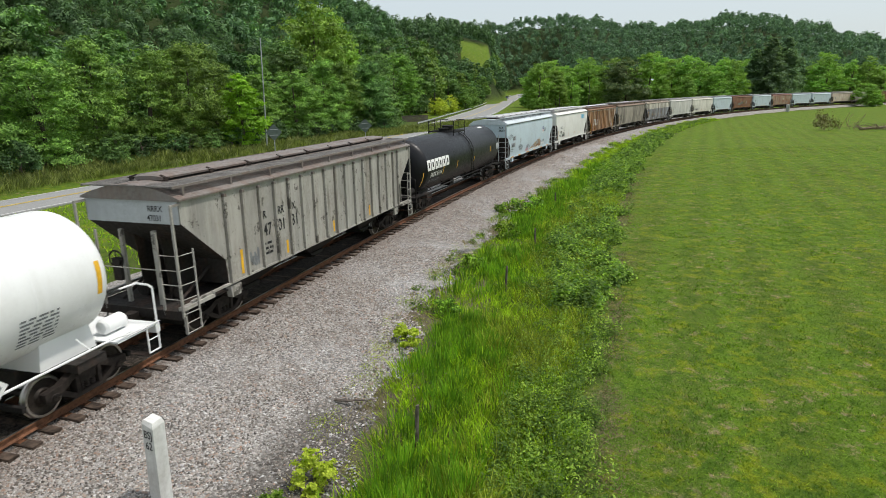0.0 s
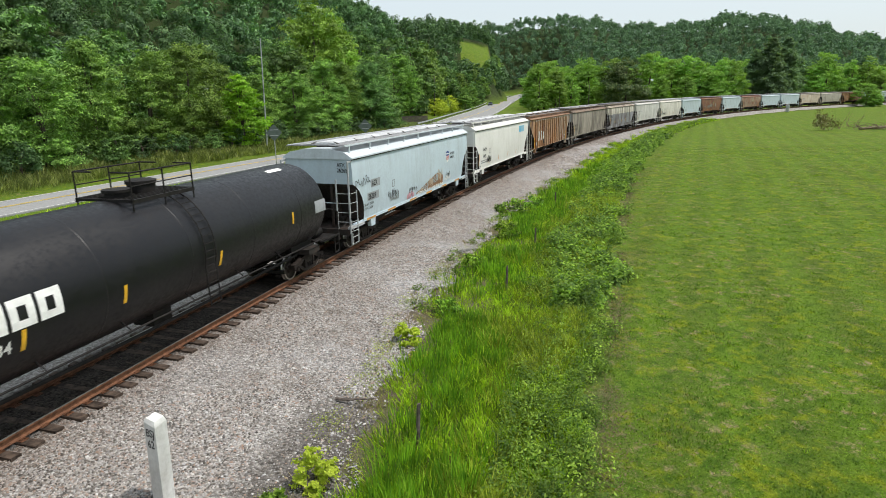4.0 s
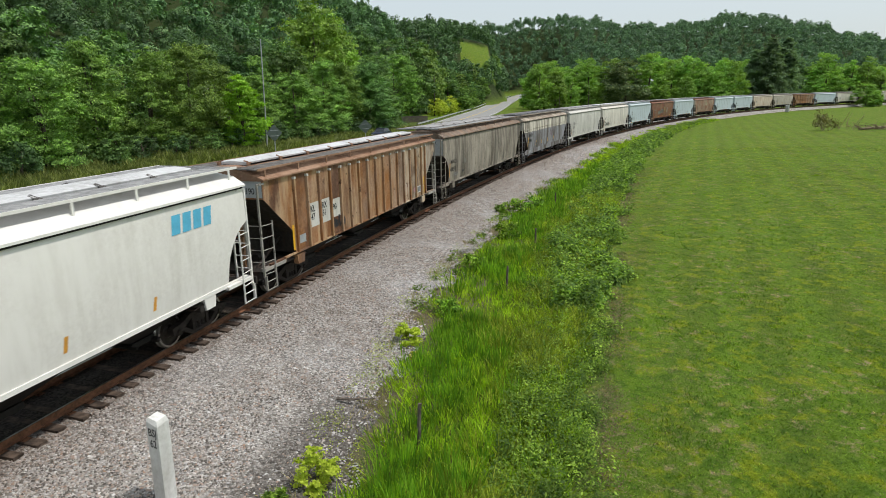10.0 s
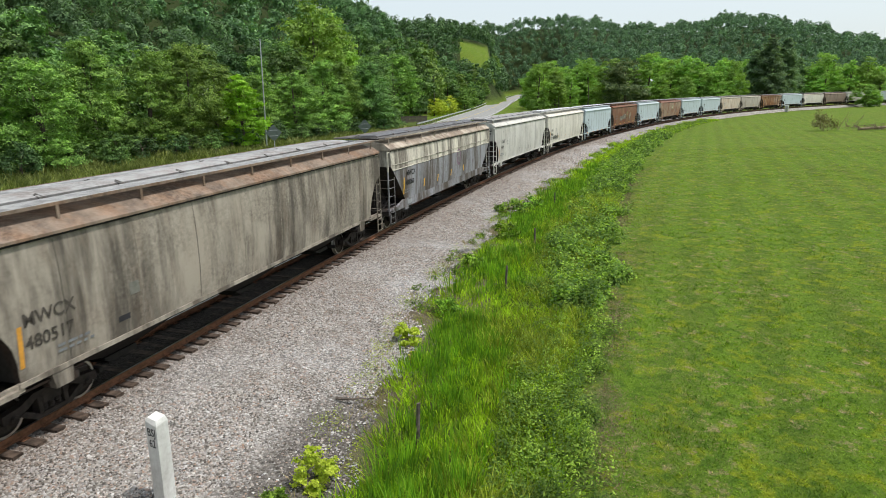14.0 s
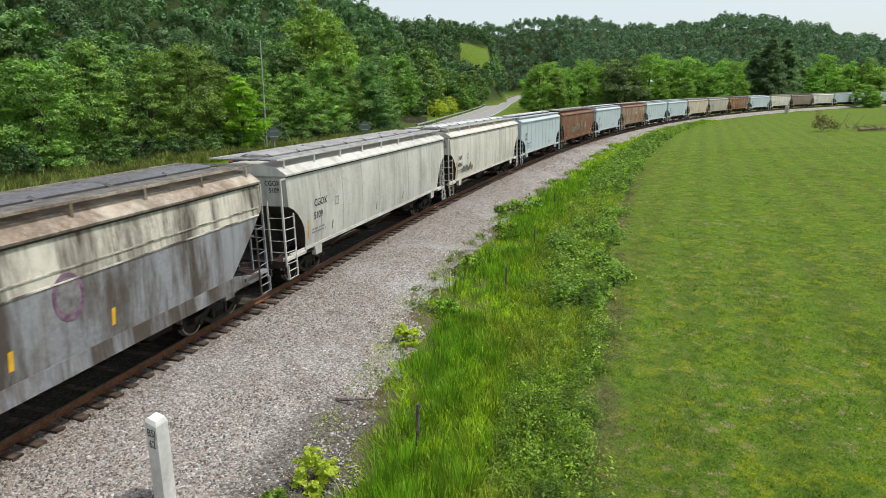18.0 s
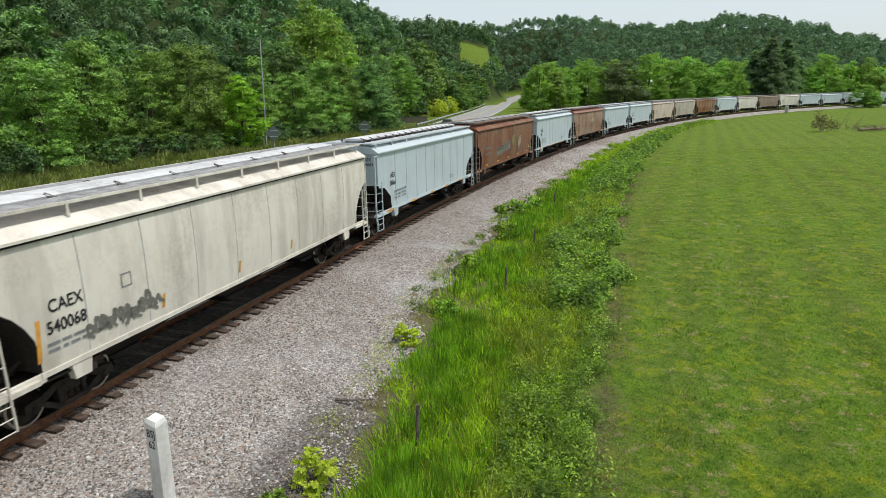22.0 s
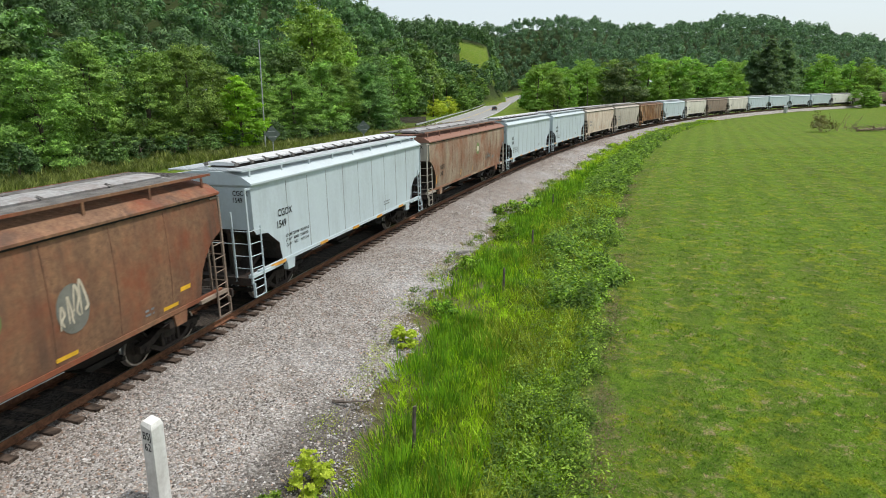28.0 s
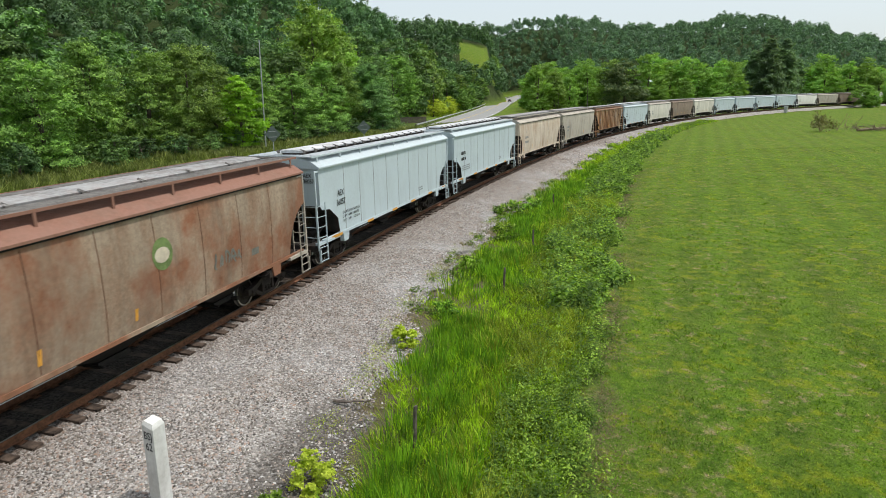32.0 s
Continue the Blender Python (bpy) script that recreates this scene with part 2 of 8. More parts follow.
M_GLASS = plain("dark car glass", (0.02, 0.025, 0.03), 0.1)
M_DRYWOOD = plain("bleached dead wood", (0.22, 0.17, 0.12), 0.95, 0, 0.4, 5)

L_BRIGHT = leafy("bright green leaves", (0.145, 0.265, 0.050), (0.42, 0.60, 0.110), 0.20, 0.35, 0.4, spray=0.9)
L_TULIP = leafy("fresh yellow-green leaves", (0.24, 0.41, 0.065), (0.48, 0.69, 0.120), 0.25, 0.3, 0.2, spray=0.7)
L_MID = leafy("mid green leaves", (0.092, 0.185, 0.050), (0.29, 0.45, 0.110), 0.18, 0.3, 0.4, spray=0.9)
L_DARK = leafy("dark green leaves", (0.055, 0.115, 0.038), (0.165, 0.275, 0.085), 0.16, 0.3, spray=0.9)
L_LIME = leafy("lime green young leaves", (0.33, 0.37, 0.03), (0.64, 0.66, 0.08), 0.36, 0.5, 0.3)
# needle colour lightened for the haze over the far trees
L_PINE = leafy("blue-green needles", (0.12, 0.19, 0.10), (0.25, 0.35, 0.20), 0.45, 0.12, 0.2)
L_MAGNOLIA = leafy("olive dark leathery leaves", (0.040, 0.075, 0.026), (0.19, 0.215, 0.08), 0.25, 0.4, 0.3)
# paler and bluer than near leaves: haze of distance mixed into the colour
L_FAR_HAZE = leafy("far forest leaves tinted with haze", (0.105, 0.195, 0.110), (0.215, 0.335, 0.170), 0.28, 0.05, 0.5, spray=0.16)
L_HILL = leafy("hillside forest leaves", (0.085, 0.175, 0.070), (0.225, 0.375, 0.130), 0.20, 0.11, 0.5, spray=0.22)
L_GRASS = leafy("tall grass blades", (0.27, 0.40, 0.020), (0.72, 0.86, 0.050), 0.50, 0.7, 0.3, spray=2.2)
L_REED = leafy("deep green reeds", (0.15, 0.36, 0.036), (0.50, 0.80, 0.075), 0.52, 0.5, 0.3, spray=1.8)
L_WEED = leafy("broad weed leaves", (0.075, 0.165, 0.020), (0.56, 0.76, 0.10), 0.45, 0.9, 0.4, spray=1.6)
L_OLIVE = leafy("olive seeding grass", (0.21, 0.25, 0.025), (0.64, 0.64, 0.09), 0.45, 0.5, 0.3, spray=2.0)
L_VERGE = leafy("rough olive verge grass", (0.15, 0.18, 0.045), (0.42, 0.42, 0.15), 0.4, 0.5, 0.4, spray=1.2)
L_DRY = leafy("straw-coloured old grass", (0.16, 0.13, 0.06), (0.42, 0.36, 0.18), 0.30, 0.5)
L_WITHER = leafy("withered brown leaves", (0.10, 0.065, 0.04), (0.26, 0.19, 0.12), 0.2, 0.5)
L_VINE = leafy("fresh green vine leaves", (0.080, 0.165, 0.022), (0.46, 0.64, 0.075), 0.42, 0.8, 0.4, spray=1.4)
L_VALLEY = leafy("sunlit valley leaves", (0.165, 0.29, 0.065), (0.42, 0.60, 0.13), 0.45, 0.2, 0.5)
L_LIMETREE = leafy("lime green tree leaves", (0.20, 0.33, 0.028), (0.43, 0.60, 0.065), 0.45, 0.5)
L_MOSS = leafy("yellow-green creeping weeds", (0.24, 0.30, 0.03), (0.50, 0.54, 0.06), 0.4, 0.8)
L_TUFT = leafy("dark green lawn tufts", (0.11, 0.21, 0.015), (0.32, 0.46, 0.03), 0.42, 0.3, 0.3)
L_LAWN = leafy("short mown grass", (0.60, 0.60, 0.55), (1.95, 1.75, 1.6), 0.45, 0.3, mown=True)


# ---------------------------------------------------------------- the line of the track
DS = 0.5
S_AXIS = np.arange(-330, 480, DS)
_k = 0.0024018 - 1.0695e-6 * np.maximum(S_AXIS, 0) + 5.953e-9 * np.maximum(S_AXIS, 0) ** 2
_th = np.concatenate([[0], np.cumsum((_k[1:] + _k[:-1]) / 2 * DS)])
TH = _th - np.interp(0, S_AXIS, _th) + 0.261106
_tx = np.concatenate([[0], np.cumsum((np.sin(TH[1:]) + np.sin(TH[:-1])) / 2 * DS)])
_ty = np.concatenate([[0], np.cumsum((np.cos(TH[1:]) + np.cos(TH[:-1])) / 2 * DS)])
TX = _tx - np.interp(0, S_AXIS, _tx) - 11.65247
TY = _ty - np.interp(0, S_AXIS, _ty) + 4.47801


def on_track(s, off=0.0):
    """Ground place (x, y) at s metres along the track and off metres to its right."""
    th = np.interp(s, S_AXIS, TH)
    return np.interp(s, S_AXIS, TX) + off * np.cos(th), np.interp(s, S_AXIS, TY) - off * np.sin(th)


def heading(s):
    """The turn about z that lays a thing's x axis along the track."""
    return 90 - math.degrees(np.interp(s, S_AXIS, TH))


def track_offset(x, y):
    """Along and across the track for arrays of ground places."""
    x, y = np.atleast_1d(x).astype(float), np.atleast_1d(y).astype(float)
    s, o = np.empty(len(x)), np.empty(len(x))
    ax, ay, at = TX[::4], TY[::4], TH[::4]
    for i in range(0, len(x), 4000):
        d = (x[i:i + 4000, None] - ax) ** 2 + (y[i:i + 4000, None] - ay) ** 2
        k = d.argmin(1)
        ex, ey = x[i:i + 4000] - ax[k], y[i:i + 4000] - ay[k]
        s[i:i + 4000] = S_AXIS[::4][k] + ex * np.sin(at[k]) + ey * np.cos(at[k])
        o[i:i + 4000] = ex * np.cos(at[k]) - ey * np.sin(at[k])
    return s, o


def wobble(x, y, size, seed=0.0):
    """Smooth cheap noise in -1..1 for arrays."""
    a, b = x / size + seed, y / size - 1.7 * seed
    return (np.sin(a + 1.3 * np.sin(b * 0.7)) + np.sin(b * 1.1 + 1.7 * np.sin(a * 0.6 + 2)) + np.sin((a + b) * 1.9 + np.sin(a * 2.3))) / 3


def hills(x, y):
    """Height of the wooded hills round the valley."""
    r, az = np.hypot(x, y), np.degrees(np.arctan2(x, y))
    left = np.interp(az, [-180, -90, -45, -30, -18, -10, -6, -4.4, -3, 0], [20, 60, 105, 92, 68, 46, 36, 30, 12, 0])
    foot = np.interp(az, [-60, -36, -20, -8, 0], [70, 74, 100, 150, 200])
    u = np.clip((r - foot) / (330 - foot), 0, 1)
    h = left * (u * u * (3 - 2 * u) * 0.6 + 0.4 * u)
    mid = np.interp(az, [-14, -6, -2, 1, 4.2, 5.2, 5.8], [0, 45, 47, 47, 40, 10, 0])
    u = np.clip((r - 290) / 190, 0, 1)
    h = np.maximum(h, mid * (u * u * (3 - 2 * u)))
    far = np.interp(az, [-6, 2, 5, 8.5, 12, 16, 20, 24, 26, 31, 36, 45, 70, 120, 180],
                    [30, 66, 84, 91, 87, 74, 72, 80, 79, 58, 35, 32, 60, 50, 20])
    start = np.interp(az, [3, 5, 9.5, 12], [520, 720, 720, 520])
    u = np.clip((r - start) / (920 - start), 0, 1)
    far = far + 2 * np.sin(az * 1.9) + 1.5 * np.sin(az * 4.3)
    h = np.maximum(h, far * (u * u * (3 - 2 * u)))
    return h + (h > 3) * 3.0 * wobble(x, y, 31)


def pasture(x, y):
    """The hayfield cut out of the wood on the hill beyond the road."""
    return ((x - 23) / 11) ** 4 + ((y - 404) / 44) ** 4 < 1


def ground_z(x, y):
    x, y = np.atleast_1d(np.asarray(x, float)), np.atleast_1d(np.asarray(y, float))
    s, o = track_offset(x, y)
    bank = np.interp(o, [-60, -45, -38, -29], [0, 0.3, 0.4, 0]) * np.clip((95 - s) / 12, 0, 1)
    z = bank + np.interp(o, [-90, -45, -38, -29, -22, -12, -4, 5, 8.2, 11, 12.5, 16, 80], [0, 0, 0, 0, 0, -0.7, -1.0, -1.0, -1.2, -1.0, -0.86, -0.85, -0.8])
    rise = np.interp(y, [200, 430, 620, 900], [0, 2.2, 4.5, 4.5]) * np.clip((-o - 60) / 60, 0, 1)
    return z + rise + 0.05 * wobble(x, y, 3.1) * np.clip((np.abs(o) - 5) / 5, 0, 1) * (o > -22) + hills(x, y)


# ---------------------------------------------------------------- mesh helpers
def mesh_of(name, verts, faces, smooth=False):
    me = bpy.data.meshes.new(name)
    me.from_pydata([tuple(v) for v in verts], [], [tuple(f) for f in faces])
    if smooth:
        me.polygons.foreach_set("use_smooth", [True] * len(me.polygons))
    me.update()
    return me


def quad_mesh(name, v):
    """A mesh from an array of separate four-cornered leaves, shape (n, 4, 3)."""
    n = len(v)
    me = bpy.data.meshes.new(name)
    me.vertices.add(n * 4)
    me.vertices.foreach_set("co", np.ascontiguousarray(v, dtype=np.float32).ravel())
    me.loops.add(n * 4)
    me.loops.foreach_set("vertex_index", np.arange(n * 4, dtype=np.int32))
    me.polygons.add(n)
    me.polygons.foreach_set("loop_start", np.arange(0, n * 4, 4, dtype=np.int32))
    me.update(calc_edges=True)
    return me


def tri_mesh(name, v):
    """A mesh from an array of separate triangles, shape (n, 3, 3)."""
    n = len(v)
    me = bpy.data.meshes.new(name)
    me.vertices.add(n * 3)
    me.vertices.foreach_set("co", np.ascontiguousarray(v, dtype=np.float32).ravel())
    me.loops.add(n * 3)
    me.loops.foreach_set("vertex_index", np.arange(n * 3, dtype=np.int32))
    me.polygons.add(n)
    me.polygons.foreach_set("loop_start", np.arange(0, n * 3, 3, dtype=np.int32))
    me.update(calc_edges=True)
    return me


class Shape:
    """Collects simple solids into one mesh."""

    def __init__(self):
        self.v, self.f = [], []

    def add(self, verts, faces):
        n = len(self.v)
        self.v += [tuple(p) for p in verts]
        self.f += [tuple(i + n for i in f) for f in faces]
        return self

    def box(self, x0, x1, y0, y1, z0, z1):
        return self.add([(x, y, z) for x in (x0, x1) for y in (y0, y1) for z in (z0, z1)],
                        [(0, 1, 3, 2), (4, 6, 7, 5), (0, 4, 5, 1), (2, 3, 7, 6), (0, 2, 6, 4), (1, 5, 7, 3)])

    def bar(self, p, q, r, n=6):
        """A round bar from p to q."""
        p, q = Vector(p), Vector(q)
        w = (q - p).normalized()
        a = w.orthogonal().normalized()
        b = w.cross(a)
        ring = [a * (r * math.cos(k * 2 * math.pi / n)) + b * (r * math.sin(k * 2 * math.pi / n)) for k in range(n)]
        return self.add([p + c for c in ring] + [q + c for c in ring],
                        [(k, (k + 1) % n, n + (k + 1) % n, n + k) for k in range(n)] + [tuple(range(n))[::-1], tuple(range(n, 2 * n))])

    def path(self, pts, r, n=6):
        for p, q in zip(pts[:-1], pts[1:]):
            self.bar(p, q, r, n)
        return self

    def grid(self, rows):
        """A sheet through rows of points."""
        w = len(rows[0])
        return self.add([p for row in rows for p in row],
                        [(i * w + j, i * w + j + 1, (i + 1) * w + j + 1, (i + 1) * w + j) for i in range(len(rows) - 1) for j in range(w - 1)])

    def lathe(self, profile, axis="y", n=24, at=(0, 0, 0)):
        """profile: (along, radius) pairs turned about an axis through at."""
        rows = []
        for a, r in profile:
            row = []
            for k in range(n + 1):
                c, s = r * math.cos(2 * math.pi * k / n), r * math.sin(2 * math.pi * k / n)
                p = (c, a, s) if axis == "y" else (a, c, s) if axis == "x" else (c, s, a)
                row.append((p[0] + at[0], p[1] + at[1], p[2] + at[2]))
            rows.append(row)
        return self.grid(rows)

    def prism(self, outline, y0, y1):
        """An (x, z) outline pushed from y0 to y1."""
        n = len(outline)
        return self.add([(x, y0, z) for x, z in outline] + [(x, y1, z) for x, z in outline],
                        [(k, (k + 1) % n, n + (k + 1) % n, n + k) for k in range(n)] + [tuple(range(n))[::-1], tuple(range(n, 2 * n))])

    def mesh(self, name, smooth=False):
        me = mesh_of(name, self.v, self.f)
        bm = bmesh.new()
        bm.from_mesh(me)
        bmesh.ops.remove_doubles(bm, verts=bm.verts, dist=0.0004)
        bmesh.ops.recalc_face_normals(bm, faces=bm.faces)
        if smooth:
            for f in bm.faces:
                f.smooth = True
            for e in bm.edges:
                if len(e.link_faces) == 2 and e.calc_face_angle(0) > 0.6:
                    e.smooth = False
        bm.to_mesh(me)
        bm.free()
        return me


MESHES = {}


def kept(key, build, smooth=False):
    """A mesh made once and shared by all that look alike."""
    if key not in MESHES:
        got = build()
        MESHES[key] = got.mesh(str(key), smooth) if isinstance(got, Shape) else got
    return MESHES[key]


def part(name, me, material, parent, label="", at=None):
    """One mesh object under a thing or part; the coat belongs to the object."""
    if not me.materials:
        me.materials.append(None)
    ob = new(name, me)
    ob.parent = parent
    ob.material_slots[0].link = "OBJECT"
    ob.material_slots[0].material = material
    if at is not None:
        ob.matrix_basis = at
    if label:
        tagged(ob, label)
    return ob


def single(name, me, material, label, category="", kind="", group=""):
    return tagged(part(name, me, material, None), label, category, group, kind)


def thing(name, label, category, group="", at=None):
    ob = new(name)
    ob.empty_display_size = 0.3
    if at is not None:
        ob.matrix_basis = at
    return tagged(ob, label, category, group)


def words(text, height, width_limit=None):
    """Flat lettering in the built-in font, in the x-z plane, from its lower left corner, as vertices and faces."""
    cu = bpy.data.curves.new("letters", "FONT")
    cu.body, cu.size, cu.offset = text, height / 0.72, height * 0.022
    ob = bpy.data.objects.new("letters", cu)
    scene.collection.objects.link(ob)
    bpy.context.view_layer.update()
    me = bpy.data.meshes.new_from_object(ob.evaluated_get(bpy.context.evaluated_depsgraph_get()))
    v = [(p.co.x, 0.0, p.co.y) for p in me.vertices]
    f = [tuple(p.vertices) for p in me.polygons]
    bpy.data.objects.remove(ob)
    bpy.data.curves.remove(cu)
    bpy.data.meshes.remove(me)
    x0 = min(p[0] for p in v)
    return [(p[0] - x0, 0.0, p[2]) for p in v], f


# ---------------------------------------------------------------- ground, road, ballast, track
def ground_material():
    """Mown lawn, rough verge and forest floor, blended by the sheet's zones."""
    m, nt, b = nodes_of("grass and earth", 0.95, 0, 0.1)
    v = coords(nt, (1, 1, 1), False)
    fine = noise_of(nt, v, 14, 6, 0.75, 0.3, 0.7)
    mid = noise_of(nt, v, 1.4, 5, 0.65, 0.36, 0.66)
    ta = turf(nt, v)
    lawn = mix(nt, fine, mix(nt, 1.0, ta, (0.5, 0.55, 0.5), "MULTIPLY"), mix(nt, 1.0, ta, (1.12, 1.08, 1.1), "MULTIPLY"))
    rough = mix(nt, fine, (0.022, 0.045, 0.008), (0.085, 0.13, 0.018))
    rough = mix(nt, times(nt, mid, 0.35), rough, (0.13, 0.12, 0.05))
    wood = mix(nt, fine, (0.018, 0.03, 0.010), (0.045, 0.06, 0.018))
    bare = mix(nt, fine, (0.075, 0.062, 0.048), (0.21, 0.175, 0.125))
    at = nt.nodes.new("ShaderNodeAttribute")
    at.attribute_name = "zone"
    sp = nt.nodes.new("ShaderNodeSeparateColor")
    nt.links.new(at.outputs["Color"], sp.inputs[0])
    col = mix(nt, sp.outputs[0], lawn, rough)
    col = mix(nt, sp.outputs[1], col, wood)
    col = mix(nt, sp.outputs[2], col, mix(nt, times(nt, mid, 0.35), bare, (0.12, 0.15, 0.03)))
    nt.links.new(col, b.inputs["Base Color"])
    bump(nt, b, fine, 0.6, 0.05)
    return m


def axis(spans):
    """Grid lines from (start, end, step) spans."""
    out = []
    for a, b, d in spans:
        out += list(np.arange(a, b, d))
    return np.array(out)


def build_ground():
    xs = axis([(-3000, -700, 230), (-700, -200, 25), (-200, -60, 6), (-60, -14, 2), (-14, 22, 0.6), (22, 120, 2), (120, 260, 6), (260, 900, 25), (900, 3001, 230)])
    ys = axis([(-3000, -500, 250), (-500, -60, 40), (-60, 4, 4), (4, 45, 0.6), (45, 150, 2), (150, 300, 6), (300, 1100, 20), (1100, 3001, 230)])
    gx, gy = np.meshgrid(xs, ys, indexing="ij")
    x, y = gx.ravel(), gy.ravel()
    z = ground_z(x, y)
    s, o = track_offset(x, y)
    nx, ny = len(xs), len(ys)
    i, j = np.meshgrid(np.arange(nx - 1), np.arange(ny - 1), indexing="ij")
    k = (i * ny + j).ravel()
    me = mesh_of("ground", np.stack([x, y, z], 1).tolist(), np.stack([k, k + ny, k + ny + 1, k + 1], 1).tolist(), True)
    edge = np.interp(s, [0, 25, 50, 90, 150, 200], [12.2, 12.0, 11.0, 9.0, 5.2, 4.0]) + 0.25 * wobble(x, y, 1.7)
    rough = np.clip((edge - o) / 0.6, 0, 1) * np.clip((o + 14) / 4, 0, 1)
    rough = np.maximum(rough, np.clip((-30 - o) / 4, 0, 1) * (s < 130))
    h = hills(x, y)
    wood = np.clip(h / 3, 0, 1)
    patch = pasture(x, y)
    wood = np.where(patch, 0, wood)
    bare = 0.6 * np.clip(1 - np.abs(o - edge - 0.05 - 0.2 * wobble(x, y, 2.3)) / 0.35, 0, 1) * (s < 60) + np.clip((8.3 + 0.5 * wobble(x, y, 1.3) - o) / 1.2, 0, 1) * (o > 2) * (s < 80)
    ca = me.color_attributes.new("zone", "FLOAT_COLOR", "POINT")
    ca.data.foreach_set("color", np.stack([rough, wood, np.clip(bare, 0, 1), np.ones_like(x)], 1).astype(np.float32).ravel())
    return single("ground", me, ground_material(), "mown green lawn, weedy ditch and wooded valley floor", "ground", "structure")


build_ground()


def ribbon(name, centre, width, z, material, label, category, thick=0.06):
    """A flat strip with sides along a line of (x, y) points; width and z may be lists."""
    c = np.array(centre)
    d = np.gradient(c, axis=0)
    d /= np.linalg.norm(d, axis=1)[:, None]
    nrm = np.stack([d[:, 1], -d[:, 0]], 1)
    w = np.broadcast_to(width, len(c))
    zz = np.broadcast_to(z, len(c))
    rows = []
    for p, n, ww, h in zip(c, nrm, w, zz):
        a, b = p - n * ww / 2, p + n * ww / 2
        rows.append([(a[0], a[1], h - thick), (a[0], a[1], h), *[(*(a + (b - a) * t), h + 0.05 * (1 - (2 * t - 1) ** 2)) for t in (0.25, 0.5, 0.75)], (b[0], b[1], h), (b[0], b[1], h - thick)])
    return single(name, Shape().grid(rows).mesh(name), material, label, category, "structure")


def asphalt():
    m, nt, b = nodes_of("sun-bleached asphalt", 0.9, 0, 0.2)
    v = coords(nt, (1, 1, 1), False)
    c = mix(nt, noise_of(nt, v, 30, 4), (0.20, 0.20, 0.20), (0.34, 0.34, 0.33))
    c = mix(nt, times(nt, noise_of(nt, v, 0.4, 5), 0.5), c, (0.25, 0.25, 0.245))
    nt.links.new(c, b.inputs["Base Color"])
    bump(nt, b, noise_of(nt, v, 60, 3), 0.3, 0.01)
    return m


M_ROAD = asphalt()
M_LINE = plain("worn yellow road paint", (0.55, 0.40, 0.07), 0.8, 0, 0.25, 3)
M_LINE_W = plain("worn white road paint", (0.6, 0.6, 0.58), 0.8, 0, 0.25, 3)
# the road follows the track, then swings away up the valley and widens
_rs = np.arange(-280, 72, 4.0)
_rx, _ry = on_track(_rs, -25.5)
ROAD_Y = np.concatenate([_ry, [80, 93, 110, 132, 160, 189, 240, 330, 430, 520, 620]])
ROAD_X = np.concatenate([_rx, np.interp([80, 93, 110, 132, 160, 189, 240, 330, 430, 520, 620], [_ry[-1], 93, 132, 189, 430, 620], [_rx[-1], -8.4, 0.2, 9.8, 48, 82])])
_n = len(_rs)
ROAD_W = np.concatenate([np.full(_n, 5.6), np.interp([80, 93, 110, 132, 160, 189, 240, 330, 430, 520, 620], [93, 189, 620], [5.7, 11.4, 10.8])])
_u = np.concatenate([[0], np.cumsum(np.hypot(np.diff(ROAD_X), np.diff(ROAD_Y)))])
RU = np.arange(0, _u[-1], 4.0)


def soft(a):
    """Resampled along the road and smoothed."""
    b = np.interp(RU, _u, a)
    pad = np.concatenate([np.full(5, b[0]), b, np.full(5, b[-1])])
    return np.convolve(pad, np.ones(11) / 11, "valid")


RX, RY, RW = soft(ROAD_X), soft(ROAD_Y), soft(ROAD_W)
RZ = 0.07 + ground_z(RX, RY)


def road_at(u, side):
    """A place on the road: u metres along, side as a share of its half width to the right."""
    x, y = np.interp(u, RU, RX), np.interp(u, RU, RY)
    dx, dy = np.interp(u + 1, RU, RX) - np.interp(u - 1, RU, RX), np.interp(u + 1, RU, RY) - np.interp(u - 1, RU, RY)
    n = math.hypot(dx, dy)
    w = np.interp(u, RU, RW) / 2 * side
    return x + dy / n * w, y - dx / n * w, np.interp(u, RU, RZ), math.degrees(math.atan2(dy, dx))


road = ribbon("road", np.stack([RX, RY], 1), RW, RZ, M_ROAD, "pale sun-bleached two-lane asphalt road", "road", thick=5.0)


def road_line(share, width, material, lift=0.012):
    pts = [road_at(u, share) for u in RU[1:-1]]
    crown = 0.05 * (1 - share ** 2)
    rows = []
    for x, y, z, a in pts:
        nx, ny = math.sin(radians(a)), -math.cos(radians(a))
        rows.append([(x - nx * width / 2, y - ny * width / 2, z + crown + lift), (x + nx * width / 2, y + ny * width / 2, z + crown + lift)])
    part("lane_line", Shape().grid(rows).mesh("lane_line"), material, road)


road_line(-0.04, 0.12, M_LINE)
road_line(0.04, 0.12, M_LINE)
road_line(-0.9, 0.12, M_LINE_W)
road_line(0.9, 0.12, M_LINE_W)


